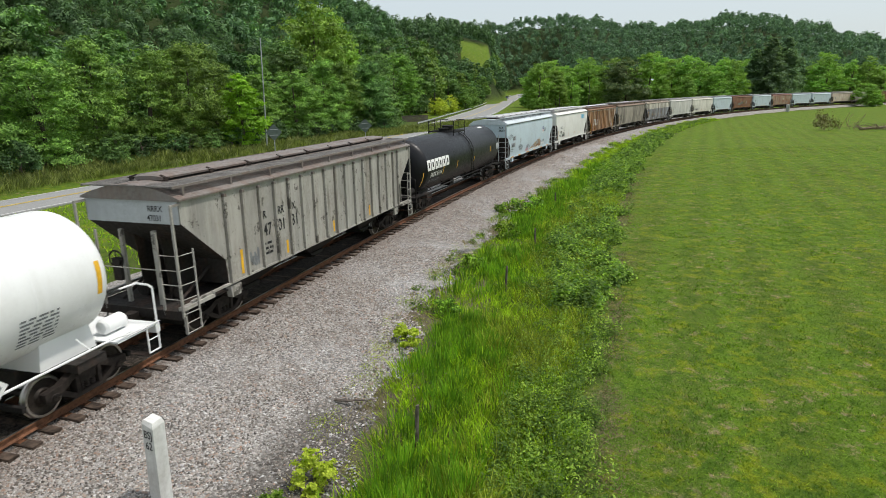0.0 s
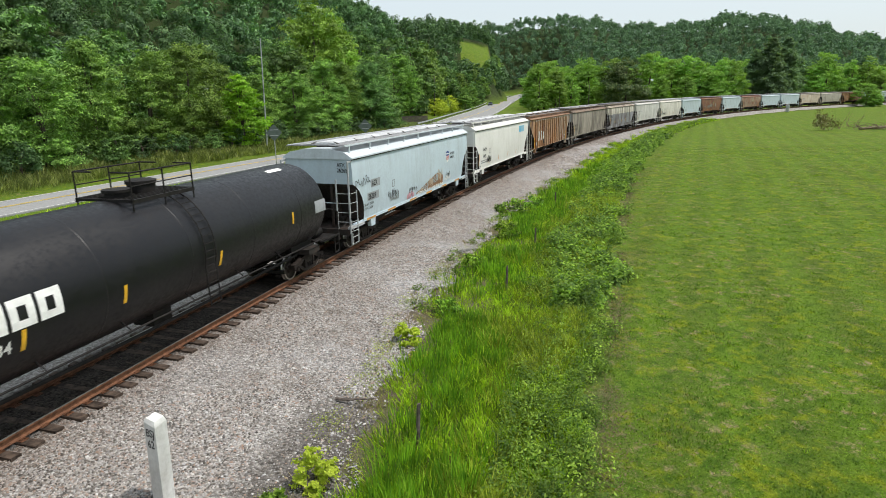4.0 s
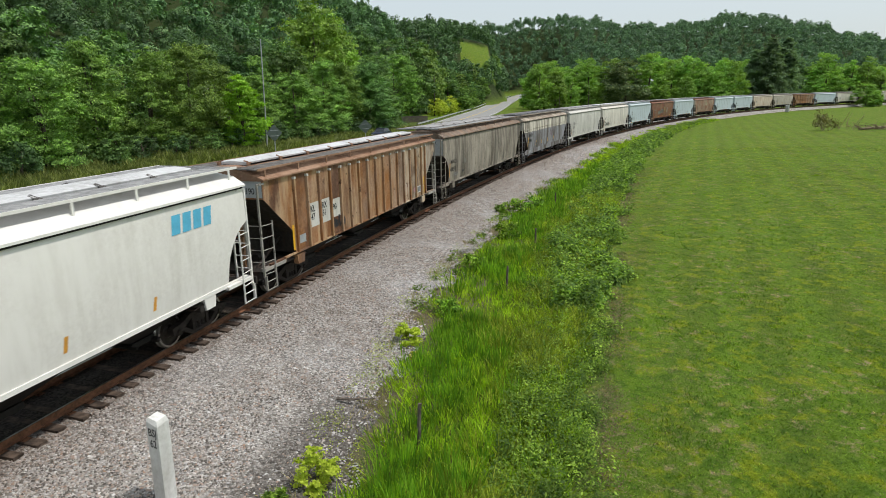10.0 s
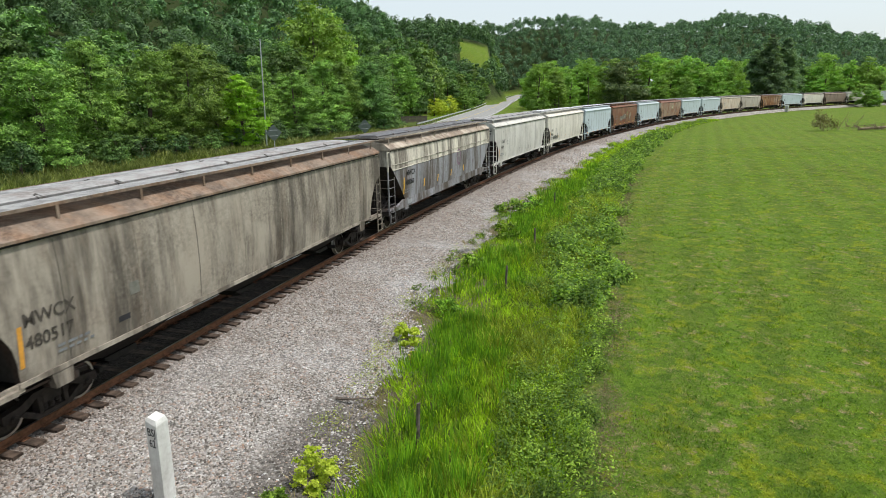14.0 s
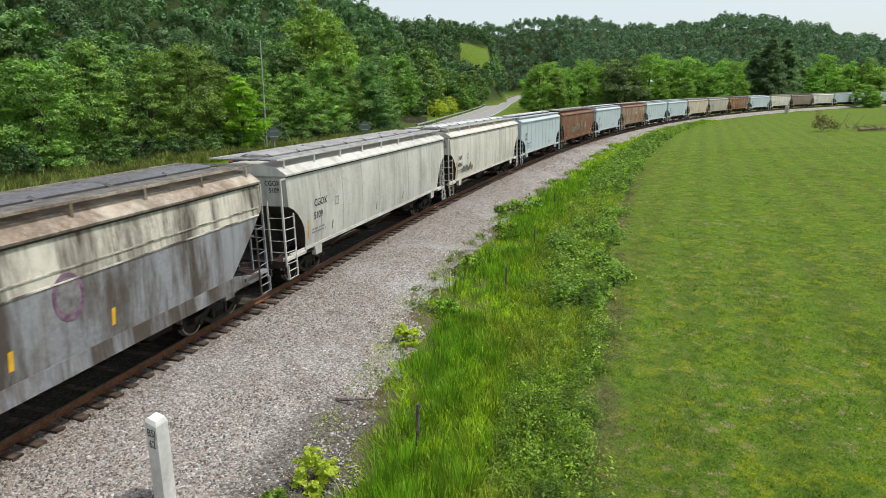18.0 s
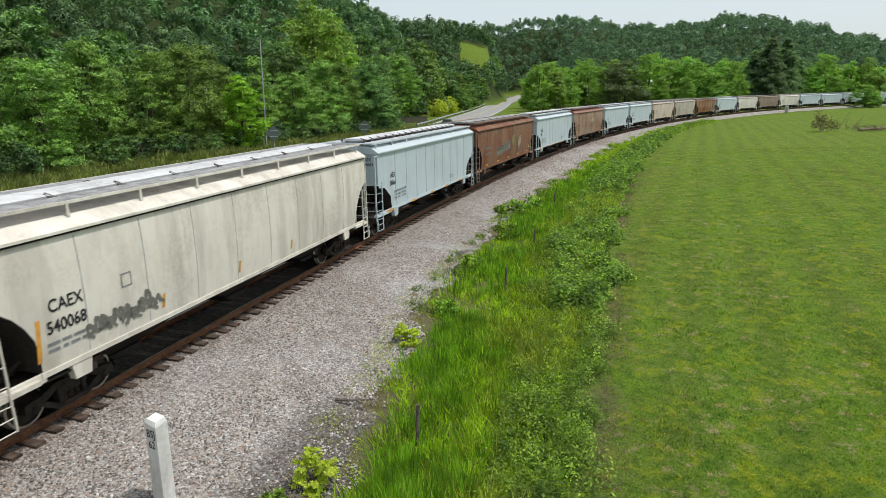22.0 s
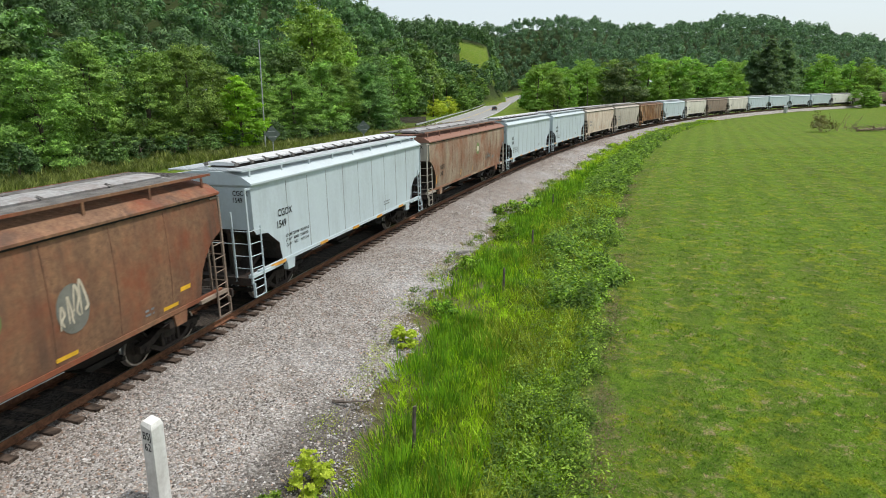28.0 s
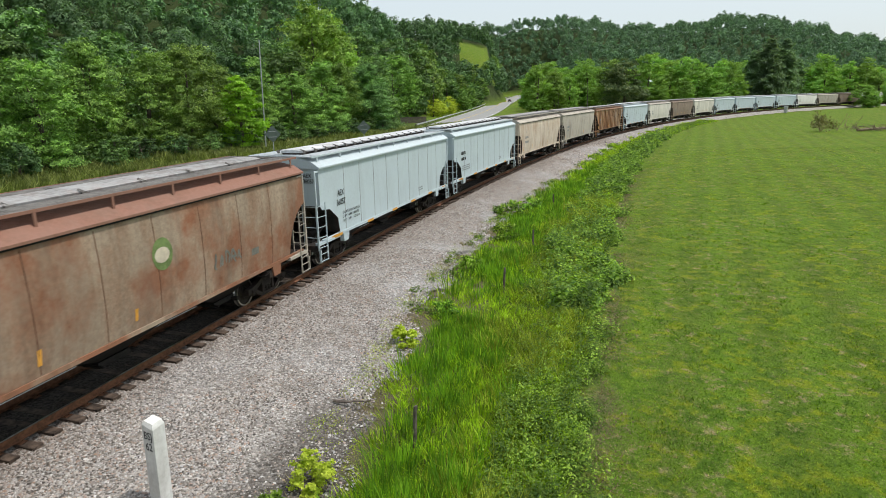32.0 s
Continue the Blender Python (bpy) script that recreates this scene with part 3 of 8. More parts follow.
def guardrail(u0, u1, share, name="guardrail"):
    """A steel beam on posts along the road's edge."""
    g = thing(name, "galvanised steel guardrail on short posts along the road", "guardrail")
    us = np.arange(u0, u1, 3.8)
    pts = [road_at(u, share) for u in us]
    prof = ((0.0, 0.42), (0.05, 0.46), (0.05, 0.52), (0.0, 0.57), (0.05, 0.62), (0.05, 0.68), (0.0, 0.74), (-0.02, 0.74), (-0.02, 0.42))
    rows = []
    for x, y, z, a in pts:
        nx, ny = math.sin(radians(a)), -math.cos(radians(a))
        sgn = 1 if share < 0 else -1
        rows.append([(x + sgn * nx * d, y + sgn * ny * d, z + h) for d, h in prof])
    part("beam", Shape().grid(rows).mesh("beam"), M_GALV, g)
    pm = kept("guard_post", lambda: Shape().box(-0.06, 0.06, -0.09, 0.09, -0.5, 0.72))
    for x, y, z, a in pts:
        part("post", pm, M_POST, g, at=pose(x, y, z, 0, 0, a) @ Matrix.Translation((0, 0.15 if share < 0 else -0.15, 0)))
    return g


def u_of(y):
    return float(np.interp(y, RY, RU))


guardrail(u_of(128), u_of(520), -1.12)


def ballast_material():
    m, nt, b = nodes_of("crushed limestone ballast", 0.95, 0, 0.15)
    v = coords(nt, (1, 1, 1), False)
    vo = nt.nodes.new("ShaderNodeTexVoronoi")
    vo.inputs["Scale"].default_value = 20
    nt.links.new(v, vo.inputs["Vector"])
    sp = nt.nodes.new("ShaderNodeSeparateColor")
    nt.links.new(vo.outputs["Color"], sp.inputs[0])
    c = mix(nt, sp.outputs[0], (0.13, 0.125, 0.12), (0.74, 0.725, 0.70))
    c = mix(nt, times(nt, sp.outputs[1], 0.3), c, (0.32, 0.23, 0.165))
    c = mix(nt, times(nt, noise_of(nt, v, 0.5, 5), 0.3), c, (0.27, 0.245, 0.215))
    # darker towards each stone's edge: shaded gaps put into the colour
    rv = nt.nodes.new("ShaderNodeMapRange")
    rv.inputs[1].default_value, rv.inputs[2].default_value = 0.0, 0.6
    rv.inputs[3].default_value, rv.inputs[4].default_value = 0.0, 1.0
    nt.links.new(vo.outputs["Distance"], rv.inputs[0])
    c = mix(nt, times(nt, rv.outputs[0], 0.4), c, (0.05, 0.045, 0.04))
    # near-black mix: oily fines plus painted shade under the train, and dark soil
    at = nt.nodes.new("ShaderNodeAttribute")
    at.attribute_name = "fouled_shade"
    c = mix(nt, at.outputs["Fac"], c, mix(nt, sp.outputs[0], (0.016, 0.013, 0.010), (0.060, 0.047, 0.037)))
    nt.links.new(c, b.inputs["Base Color"])
    bump(nt, b, vo.outputs["Distance"], 0.9, -0.04)
    return m


def stone_material():
    m, nt, b = nodes_of("broken limestone", 0.9, 0, 0.2)
    geo = nt.nodes.new("ShaderNodeNewGeometry")
    ra = nt.nodes.new("ShaderNodeValToRGB")
    e = ra.color_ramp.elements
    e[0].position, e[0].color = 0.0, (0.055, 0.05, 0.046, 1)
    e[1].position, e[1].color = 1.0, (0.64, 0.64, 0.64, 1)
    for p, c in ((0.25, (0.13, 0.12, 0.11, 1)), (0.45, (0.335, 0.305, 0.275, 1)), (0.56, (0.31, 0.20, 0.145, 1)), (0.66, (0.50, 0.495, 0.485, 1)), (0.80, (0.25, 0.25, 0.255, 1)), (0.92, (0.42, 0.385, 0.345, 1))):
        k = e.new(p)
        k.color = c
    nt.links.new(geo.outputs["Random Per Island"], ra.inputs[0])
    v = coords(nt, (1, 1, 1), False)
    c = mix(nt, times(nt, noise_of(nt, v, 0.45, 5, 0.6, 0.42, 0.6), 0.3), ra.outputs[0], (0.23, 0.20, 0.175))
    c = mix(nt, times(nt, noise_of(nt, v, 0.16, 5, 0.6, 0.50, 0.62), 0.28), c, (0.60, 0.625, 0.65))
    c = mix(nt, times(nt, noise_of(nt, v, 0.9, 6, 0.7, 0.56, 0.66), 0.5), c, (0.10, 0.085, 0.072))
    du = nt.nodes.new("ShaderNodeAttribute")
    du.attribute_name = "dust"
    c = mix(nt, du.outputs["Fac"], c, mix(nt, geo.outputs["Random Per Island"], (0.060, 0.046, 0.037), (0.25, 0.195, 0.16)))
    nt.links.new(c, b.inputs["Base Color"])
    return m


M_BALLAST, M_STONE = ballast_material(), stone_material()


def ballast_z(o):
    """The bed's cross section: flat between the rails, a shoulder, then a long slope."""
    return np.interp(o, [-8.6, -7.8, -1.7, -1.3, -0.9, -0.66, 0.66, 0.84, 1.3, 1.75, 3.2, 5.2, 7.4], [-1.25, -0.80, -0.30, -0.25, -0.20, -0.176, -0.176, -0.24, -0.25, -0.29, -0.62, -0.88, -1.12])


def build_ballast():
    ss = axis([(-280, -20, 4), (-20, 60, 0.5), (60, 200, 1.5), (200, 470, 5)])
    oo = np.array([-8.6, -7.8, -6.5, -5.0, -4.2, -3.6, -2.9, -2.3, -1.7, -1.3, -0.9, -0.66, 0, 0.66, 0.84, 1.3, 1.75, 2.2, 2.7, 3.2, 3.8, 4.4, 5.0, 5.6, 6.2, 6.8, 7.4])
    rows = []
    for s in ss:
        x, y = on_track(s, oo)
        x, y = np.atleast_1d(x), np.atleast_1d(y)
        z = ballast_z(oo) + 0.035 * wobble(x, y, 0.8) * (np.abs(oo) > 1.5)
        # the toe runs out sooner up the line and wanders
        toe = np.interp(s, [8, 14, 18, 24, 38, 60, 90, 124, 164], [7.1, 6.9, 5.7, 5.1, 4.9, 5.4, 4.2, 3.4, 3.0]) + 0.35 * math.sin(s * 0.9) + 0.2 * math.sin(s * 2.3)
        z = np.where(oo > toe, np.minimum(z, ground_z(x, y) - 0.12), np.maximum(z, np.where(oo > 3, ground_z(x, y) + 0.03, -9)))
        rows.append([(a, b, c) for a, b, c in zip(x, y, z)])
    me = Shape().grid(rows).mesh("ballast", True)
    xy = np.array([v.co[:2] for v in me.vertices])
    _, o = track_offset(xy[:, 0], xy[:, 1])
    fo = me.attributes.new("fouled_shade", "FLOAT", "POINT")      # oily fines between the rails, with the shade under the cars painted in
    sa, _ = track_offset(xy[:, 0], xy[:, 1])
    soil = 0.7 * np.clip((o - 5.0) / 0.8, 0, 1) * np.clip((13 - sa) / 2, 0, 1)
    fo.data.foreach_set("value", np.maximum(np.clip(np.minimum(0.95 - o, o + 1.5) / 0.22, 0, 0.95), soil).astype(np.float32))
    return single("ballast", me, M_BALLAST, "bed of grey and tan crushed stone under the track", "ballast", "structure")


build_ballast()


def build_stones():
    """Loose stones on the near bed, one joined mesh."""
    rng = np.random.default_rng(5)
    n = 140000
    s = 4 + 96 * rng.random(n) ** 2.1
    toe = np.interp(s, [4, 8, 14, 18, 24, 38, 60, 90, 124], [7.2, 7.1, 6.9, 5.8, 5.3, 5.0, 5.4, 4.2, 3.4]) + 0.35 * np.sin(s * 0.9) + 0.2 * np.sin(s * 2.3)
    o = 0.86 + (toe - 0.78) * rng.random(n)
    few = rng.random(n) < 0.05
    o = np.where(few, o + rng.random(n) * 1.0, o)
    keep = ~((o > 4.9 + 0.4 * np.sin(s * 1.7)) & (s < 12) & (rng.random(n) < 0.75))
    s, o = s[keep], o[keep]
    n = len(s)
    x, y = on_track(s, o)
    z = ballast_z(o) + 0.035 * wobble(x, y, 0.8) * (o > 1.5) + 0.006
    r = (0.013 + 0.024 * rng.random(n) ** 1.3) * (1 + s / 60)
    base = np.array([(1, 0, 0), (0, 1, 0), (-1, 0, 0), (0, -1, 0), (0.25, 0.2, 0.9)], float)
    v = base[None] * (0.65 + 0.7 * rng.random((n, 5, 1)))
    a = rng.random(n) * 6.283
    c, d = np.cos(a), np.sin(a)
    t = (rng.random(n) - 0.5) * 1.2
    vx = v[..., 0] * c[:, None] - v[..., 1] * d[:, None]
    vy = v[..., 0] * d[:, None] + v[..., 1] * c[:, None]
    vz = v[..., 2] * 0.8 + vx * t[:, None] * 0.6
    p = np.stack([x[:, None] + vx * r[:, None], y[:, None] + vy * r[:, None], z[:, None] + vz * r[:, None]], 2).reshape(-1, 3)
    f = np.array([(0, 1, 4), (1, 2, 4), (2, 3, 4), (3, 0, 4)])
    faces = (f[None] + (np.arange(n) * 5)[:, None, None]).reshape(-1, 3)
    me = bpy.data.meshes.new("ballast_stones")
    me.vertices.add(len(p))
    me.vertices.foreach_set("co", p.astype(np.float32).ravel())
    me.loops.add(len(faces) * 3)
    me.loops.foreach_set("vertex_index", faces.astype(np.int32).ravel())
    me.polygons.add(len(faces))
    me.polygons.foreach_set("loop_start", np.arange(0, len(faces) * 3, 3, dtype=np.int32))
    me.update(calc_edges=True)
    du = me.attributes.new("dust", "FLOAT", "POINT")       # rust and brake dust beside the rails
    du.data.foreach_set("value", np.repeat(0.85 * np.exp(-np.maximum(o - 0.9, 0) / 1.2), 5).astype(np.float32))
    single("ballast_stones", me, M_STONE, "loose grey, white and rust-brown crushed stones", "gravel", "stuff")


build_stones()

TRACK = tagged(thing("railway_track", "single curved railway track with rusty rails on dark timber ties", "track"), kind="structure")


def sweep(profile, off, s0, s1, step):
    """A rail-like solid along the track."""
    sh = Shape()
    rows = []
    for s in np.arange(s0, s1 + 0.01, step):
        row = []
        for o, z in profile + profile[:1]:
            x, y = on_track(s, off + o)
            row.append((float(x), float(y), z))
        rows.append(row)
    return sh.grid(rows)


RAIL = [(-0.07, -0.165), (-0.07, -0.150), (-0.012, -0.125), (-0.012, -0.045), (-0.036, -0.035), (-0.036, -0.004), (-0.028, 0.0),
        (0.028, 0.0), (0.036, -0.004), (0.036, -0.035), (0.012, -0.045), (0.012, -0.125), (0.07, -0.150), (0.07, -0.165)]
for side in (-0.755, 0.755):
    r = part("rail", sweep(RAIL, side, -280, 465, 3.0).mesh("rail"), M_RAIL, TRACK, "rust-brown steel rail")
    part("rail_head", sweep([(-0.026, -0.002), (-0.026, 0.0025), (0.026, 0.0025), (0.026, -0.002)], side, -280, 465, 3.0).mesh("rail_head"), M_RAILTOP, r, "polished running surface")


def tie_shape(seed):
    rnd = random.Random(seed)
    sh = Shape()
    L, W, T = 1.30, 0.115, 0.17
    pts = []
    for x in (-L, -0.4, 0.5, L):
        for y, z in ((-W, -T), (W, -T), (W, -0.012), (W - 0.015, 0), (-W + 0.015, 0), (-W, -0.012)):
            pts.append((x + rnd.uniform(-0.02, 0.02) * (abs(x) > 1), y + rnd.uniform(-0.007, 0.007), z + rnd.uniform(-0.006, 0.004)))
    fs = [tuple(range(6))[::-1], tuple(range(18, 24))]
    for k in range(3):
        fs += [(k * 6 + j, k * 6 + (j + 1) % 6, k * 6 + 6 + (j + 1) % 6, k * 6 + 6 + j) for j in range(6)]
    return sh.add(pts, fs)


TIE_MESH = [tie_shape(i).mesh("tie") for i in range(5)]
PLATE = Shape()
for sgn in (-1, 1):
    PLATE.box(sgn * 0.755 - 0.17, sgn * 0.755 + 0.17, -0.09, 0.09, 0.001, 0.014)
    for dx in (-0.1, 0.1):
        for dy in (-0.05, 0.05):
            PLATE.box(sgn * 0.755 + dx - 0.014, sgn * 0.755 + dx + 0.014, dy - 0.014, dy + 0.014, 0.012, 0.035)
PLATE_MESH = PLATE.mesh("tie_plates")
_rt = random.Random(4)
rest = Shape()
for k in range(-520, 860):
    s = 6.76 + 0.5332 * k + _rt.uniform(-0.03, 0.03)
    off, skew = _rt.uniform(-0.05, 0.05), _rt.uniform(-1.5, 1.5)
    x, y = on_track(s, off)
    m = pose(float(x), float(y), -0.172 + _rt.uniform(-0.012, 0.006), 0, 0, heading(s) + 90 + skew)
    if -14 <= k < 286:
        t = part("tie", TIE_MESH[k % 5], M_TIE, TRACK, at=m)
        if k < 110:
            part("tie_plate", PLATE_MESH, M_RAIL, t)
    else:
        me = TIE_MESH[k % 5]
        rest.add([m @ v.co for v in me.vertices], [tuple(p.vertices) for p in me.polygons])
part("ties", mesh_of("ties", rest.v, rest.f), M_TIE, TRACK)
TRACK.children[-1]["kind"] = "stuff"


# ---------------------------------------------------------------- rolling stock
EAVE = 4.06      # height of the hopper cars' eaves
SILL = 1.30      # lower edge of the side sheets
CURVE = ([1.2, 1.6, 2.2, 3.0, 3.6, 4.06], [1.50, 1.555, 1.60, 1.615, 1.60, 1.565])
FLAT = ([1.2, 4.06], [1.56, 1.56])
CUTS = {     # how the lower corners of the side sheets are cut away: metres from the end, height
    "curved": ((0.0, 3.0), (0.30, 2.86), (0.57, 2.64), (0.78, 2.38), (0.94, 2.08), (1.01, 1.75), (1.04, SILL)),
    "ribbed": ((0.0, 3.45), (0.8, 2.75), (1.62, 2.05), (1.66, SILL)),
    "seamed": ((0.0, 2.62), (0.12, 2.46), (0.72, 2.40), (1.36, 1.92), (1.40, 1.62), (1.48, SILL)),
    "banded": ((0.0, 3.25), (0.8, 2.42), (1.75, 1.42), (1.80, SILL)),
}


BOARD = {"curved": (4.62, 1.36, 4.27), "banded": (4.62, 1.36, 4.27), "seamed": (4.52, 1.36, 4.24), "ribbed": (4.43, 1.48, 4.15)}     # running boards: top, outer edge, foot of the brackets


def width_at(kind, z):
    t = FLAT if kind in ("ribbed", "seamed") else CURVE
    return float(np.interp(z, t[0], t[1]))


def hopper_body(kind, L):
    """Side sheets, end sheets and slope sheets."""
    cut = CUTS[kind]
    h = L / 2
    sh = Shape()
    cx = [c[0] for c in cut]
    xs = sorted(set(cx) | set(np.linspace(cx[-1], h, 5).tolist()))
    xs = [-h + x for x in xs] + [h - x for x in reversed(xs[:-1])]
    for sgn in (-1, 1):
        rows = []
        for x in xs:
            zl = float(np.interp(h - abs(x), cx, [c[1] for c in cut]))
            rows.append([(x, sgn * width_at(kind, z), z) for z in np.linspace(zl, EAVE - 0.03, 9)])
        sh.grid(rows)
    for end in (-1, 1):
        prof = [(0.0, EAVE + 0.05), cut[0]]
        rows = [[(end * (h - x - 0.004), f * (width_at(kind, max(z, 1.2)) - 0.006), z + (0.30 * (1 - f * f) if z > EAVE else 0)) for f in (-1, -0.6, -0.2, 0.2, 0.6, 1)] for x, z in prof]
        sh.grid(rows)
    return sh


def slope_sheet(kind):
    """The inclined sheet under the end, from the left end (x from the end)."""
    prof = list(CUTS[kind]) + [(2.6, 1.0)]
    return Shape().grid([[(x + 0.004, f * (width_at(kind, max(z, 1.2)) - 0.006), z) for f in (-1, -0.5, 0, 0.5, 1)] for x, z in prof])


def end_web(kind):
    """A gusset web under the slope sheet (x from the end)."""
    cut = CUTS[kind]
    return Shape().prism([(0.55, 1.11), (2.5, 1.11)] + [(x + 0.12, z - 0.1) for x, z in reversed(cut[1:-1])] + [(0.4, cut[0][1] - 0.45)], -0.015, 0.015)


def hopper_roof(kind, L):
    h, w = L / 2 + 0.06, width_at(kind, EAVE) + 0.085
    if kind == "banded":
        prof = [(w - 0.05, 4.04), (w - 0.03, 4.10), (1.22, 4.38), (0.6, 4.46), (0, 4.48)]
    elif kind == "ribbed":
        prof = [(w - 0.10, 4.045), (w, 4.05), (w, 4.10), (1.28, 4.24), (0.62, 4.42), (0, 4.46)]
    else:
        prof = [(w - 0.10, 4.045), (w, 4.05), (w, 4.11), (1.28, 4.34), (0.62, 4.46), (0, 4.48)]
    full = [(-a, b) for a, b in prof] + [(a, b) for a, b in reversed(prof[:-1])]
    sh = Shape()
    sh.grid([[(x, y, z) for y, z in full] for x in (-h, -h / 2, 0, h / 2, h)])
    for x in (-h, h):
        sh.add([(x, y, z) for y, z in full], [tuple(range(len(full)))])
    return sh


def walkway(L, y0, y1, z, posts=True):
    """A grated running board on stub posts along the roof."""
    sh = Shape()
    h = L / 2 + 0.1
    for k in range(11):
        y = y0 + (y1 - y0) * k / 10
        sh.box(-h, h, y - 0.026, y + 0.026, z - 0.025, z)
    x = -h
    while x < h:
        sh.box(x - 0.012, x + 0.012, y0, y1, z - 0.03, z - 0.005)
        x += 0.16
    if posts:
        out = y0 if abs(y0) > abs(y1) else y1
        for k in range(9):
            x = -h + 0.35 + (2 * h - 0.7) * k / 8
            sh.box(x - 0.02, x + 0.02, min(y0, y1), max(y0, y1), z - 0.06, z - 0.03)
    return sh


def end_walkway():
    sh = Shape()
    for k in range(5):
        sh.box(-0.30 + 0.14 * k, -0.275 + 0.14 * k, -1.28, 1.28, 4.575, 4.60)
    for k in range(17):
        y = -1.28 + 0.16 * k
        sh.box(-0.30, 0.28, y - 0.01, y + 0.01, 4.57, 4.595)
    return sh


def hatch(n):
    """A long roof hatch with a raised crown, hinge straps and clamps."""
    sh = Shape()
    h = n / 2
    prof = [(-0.53, 4.60), (-0.54, 4.655), (-0.50, 4.675), (-0.30, 4.705), (0, 4.72), (0.30, 4.705), (0.50, 4.675), (0.54, 4.655), (0.53, 4.60)]
    sh.grid([[(x, y * (0.9 if abs(x) > h - 0.05 else 1), z - (0.04 if abs(x) > h - 0.05 else 0)) for y, z in prof] for x in (-h, -h + 0.08, h - 0.08, h)])
    for x in (-h, h):
        sh.add([(x, y * 0.9, z - 0.04) for y, z in prof], [tuple(range(9))])
    return sh


def hatch_clamp():
    """A hinge or clamp at a hatch's edge."""
    return Shape().box(-0.07, 0.07, -0.06, -0.01, 4.55, 4.66).bar((0.05, -0.05, 4.64), (0.03, 0.16, 4.71), 0.016, 5).bar((-0.05, -0.05, 4.64), (-0.04, 0.12, 4.70), 0.014, 5).bar((-0.12, -0.05, 4.60), (0.14, -0.05, 4.63), 0.014, 5)


def side_sill(kind, L):
    """The long lower beam on one side, on the camera's side."""
    h = L / 2
    w = width_at(kind, SILL)
    sh = Shape()
    a = {"curved": 1.0, "ribbed": 0.9, "seamed": 1.35, "banded": 0.25}[kind]
    if kind == "banded":
        sh.prism([(-h + 0.15, 0.98), (-h + 1.2, 1.0), (h - 1.2, 1.0), (h - 0.15, 0.98), (h - 0.15, 1.08), (h - 1.5, 1.42), (-h + 1.5, 1.42), (-h + 0.15, 1.08)], -w - 0.03, -w + 0.05)
    else:
        z0 = 1.26 if kind == "ribbed" else 1.21
        sh.prism([(-h + a, z0), (h - a, z0), (h - a, 1.32), (-h + a, 1.32)], -w - 0.035, -w + 0.05)
        for sgn in (-1, 1):
            x0, x1 = sorted((sgn * (h - 0.08), sgn * (h - a - 0.1)))
            sh.box(x0, x1, -w - 0.01, -w + 0.08, 1.12, 1.30)
    for sgn in (-1, 1):
        xj = sgn * (h - 1.95)
        sh.prism([(xj - 0.26, 1.2), (xj + 0.26, 1.2), (xj + 0.2, 0.86), (xj - 0.2, 0.86)], -w - 0.02, -w + 0.16)
    return sh


def corner_ladder(tall):
    """Side ladder with a tall corner post, at the left end on the camera's side (x from the end)."""
    sh = Shape()
    y = -1.65
    sh.box(-0.36, -0.30, y + 0.04, y + 0.10, 0.95, tall).box(-0.33, 0.05, y + 0.05, y + 0.10, tall - 0.06, tall)
    sh.box(0.20, 0.235, y - 0.02, y + 0.02, 1.0, 2.75)
    sh.box(-0.33, 0.9, y + 0.03, -1.44, 1.14, 1.24)
    for k in range(5):
        z = 1.05 + 0.40 * k
        sh.bar((-0.33, y + 0.05, z), (0.22, y - 0.01, z), 0.014)
    for k in range(2):
        z = 0.52 + 0.28 * k
        sh.bar((-0.33, y, z), (0.22, y, z), 0.016)
    sh.box(-0.35, -0.31, y - 0.02, y + 0.06, 0.50, 1.0)
    sh.box(0.20, 0.24, y - 0.02, y + 0.02, 0.50, 1.0)
    return sh


def end_ladder():
    """A ladder on the end sheet beside the corner post (x from the end)."""
    sh = Shape()
    sh.box(-0.36, -0.31, -1.02, -0.97, 1.0, 3.25)
    for k in range(5):
        z = 1.05 + 0.40 * k
        sh.bar((-0.33, -1.58, z), (-0.33, -1.0, z), 0.014)
    return sh


def end_platform():
    """Floor, end sill and braces of the open end (x from the end)."""
    sh = Shape()
    sh.prism([(-0.28, 1.06), (2.5, 1.06), (2.5, 1.11), (-0.28, 1.11)], -1.47, 1.47)
    return sh


def brake_wheel():
    """The hand brake wheel and its gear box (x from the end)."""
    sh = Shape()
    sh.lathe([(0.10, 0.24), (0.12, 0.27), (0.14, 0.24), (0.12, 0.215), (0.10, 0.24)], "x", 16, (-0.15, 0.75, 2.35))
    for k in range(4):
        a = k * math.pi / 2
        sh.bar((-0.03, 0.75, 2.35), (-0.03, 0.75 + 0.23 * math.cos(a), 2.35 + 0.23 * math.sin(a)), 0.012, 4)
    sh.box(-0.06, 0.12, 0.62, 0.88, 1.75, 2.38)
    return sh


def reservoir():
    return Shape().lathe([(0.0, 0.0), (0.0, 0.2), (0.7, 0.2), (0.78, 0.0)], "x", 14, (0.55, 0.55, 1.32))


def brake_cylinder():
    return Shape().lathe([(0.0, 0.0), (0.0, 0.16), (0.5, 0.16), (0.55, 0.0)], "x", 14, (0.6, -0.6, 1.28))


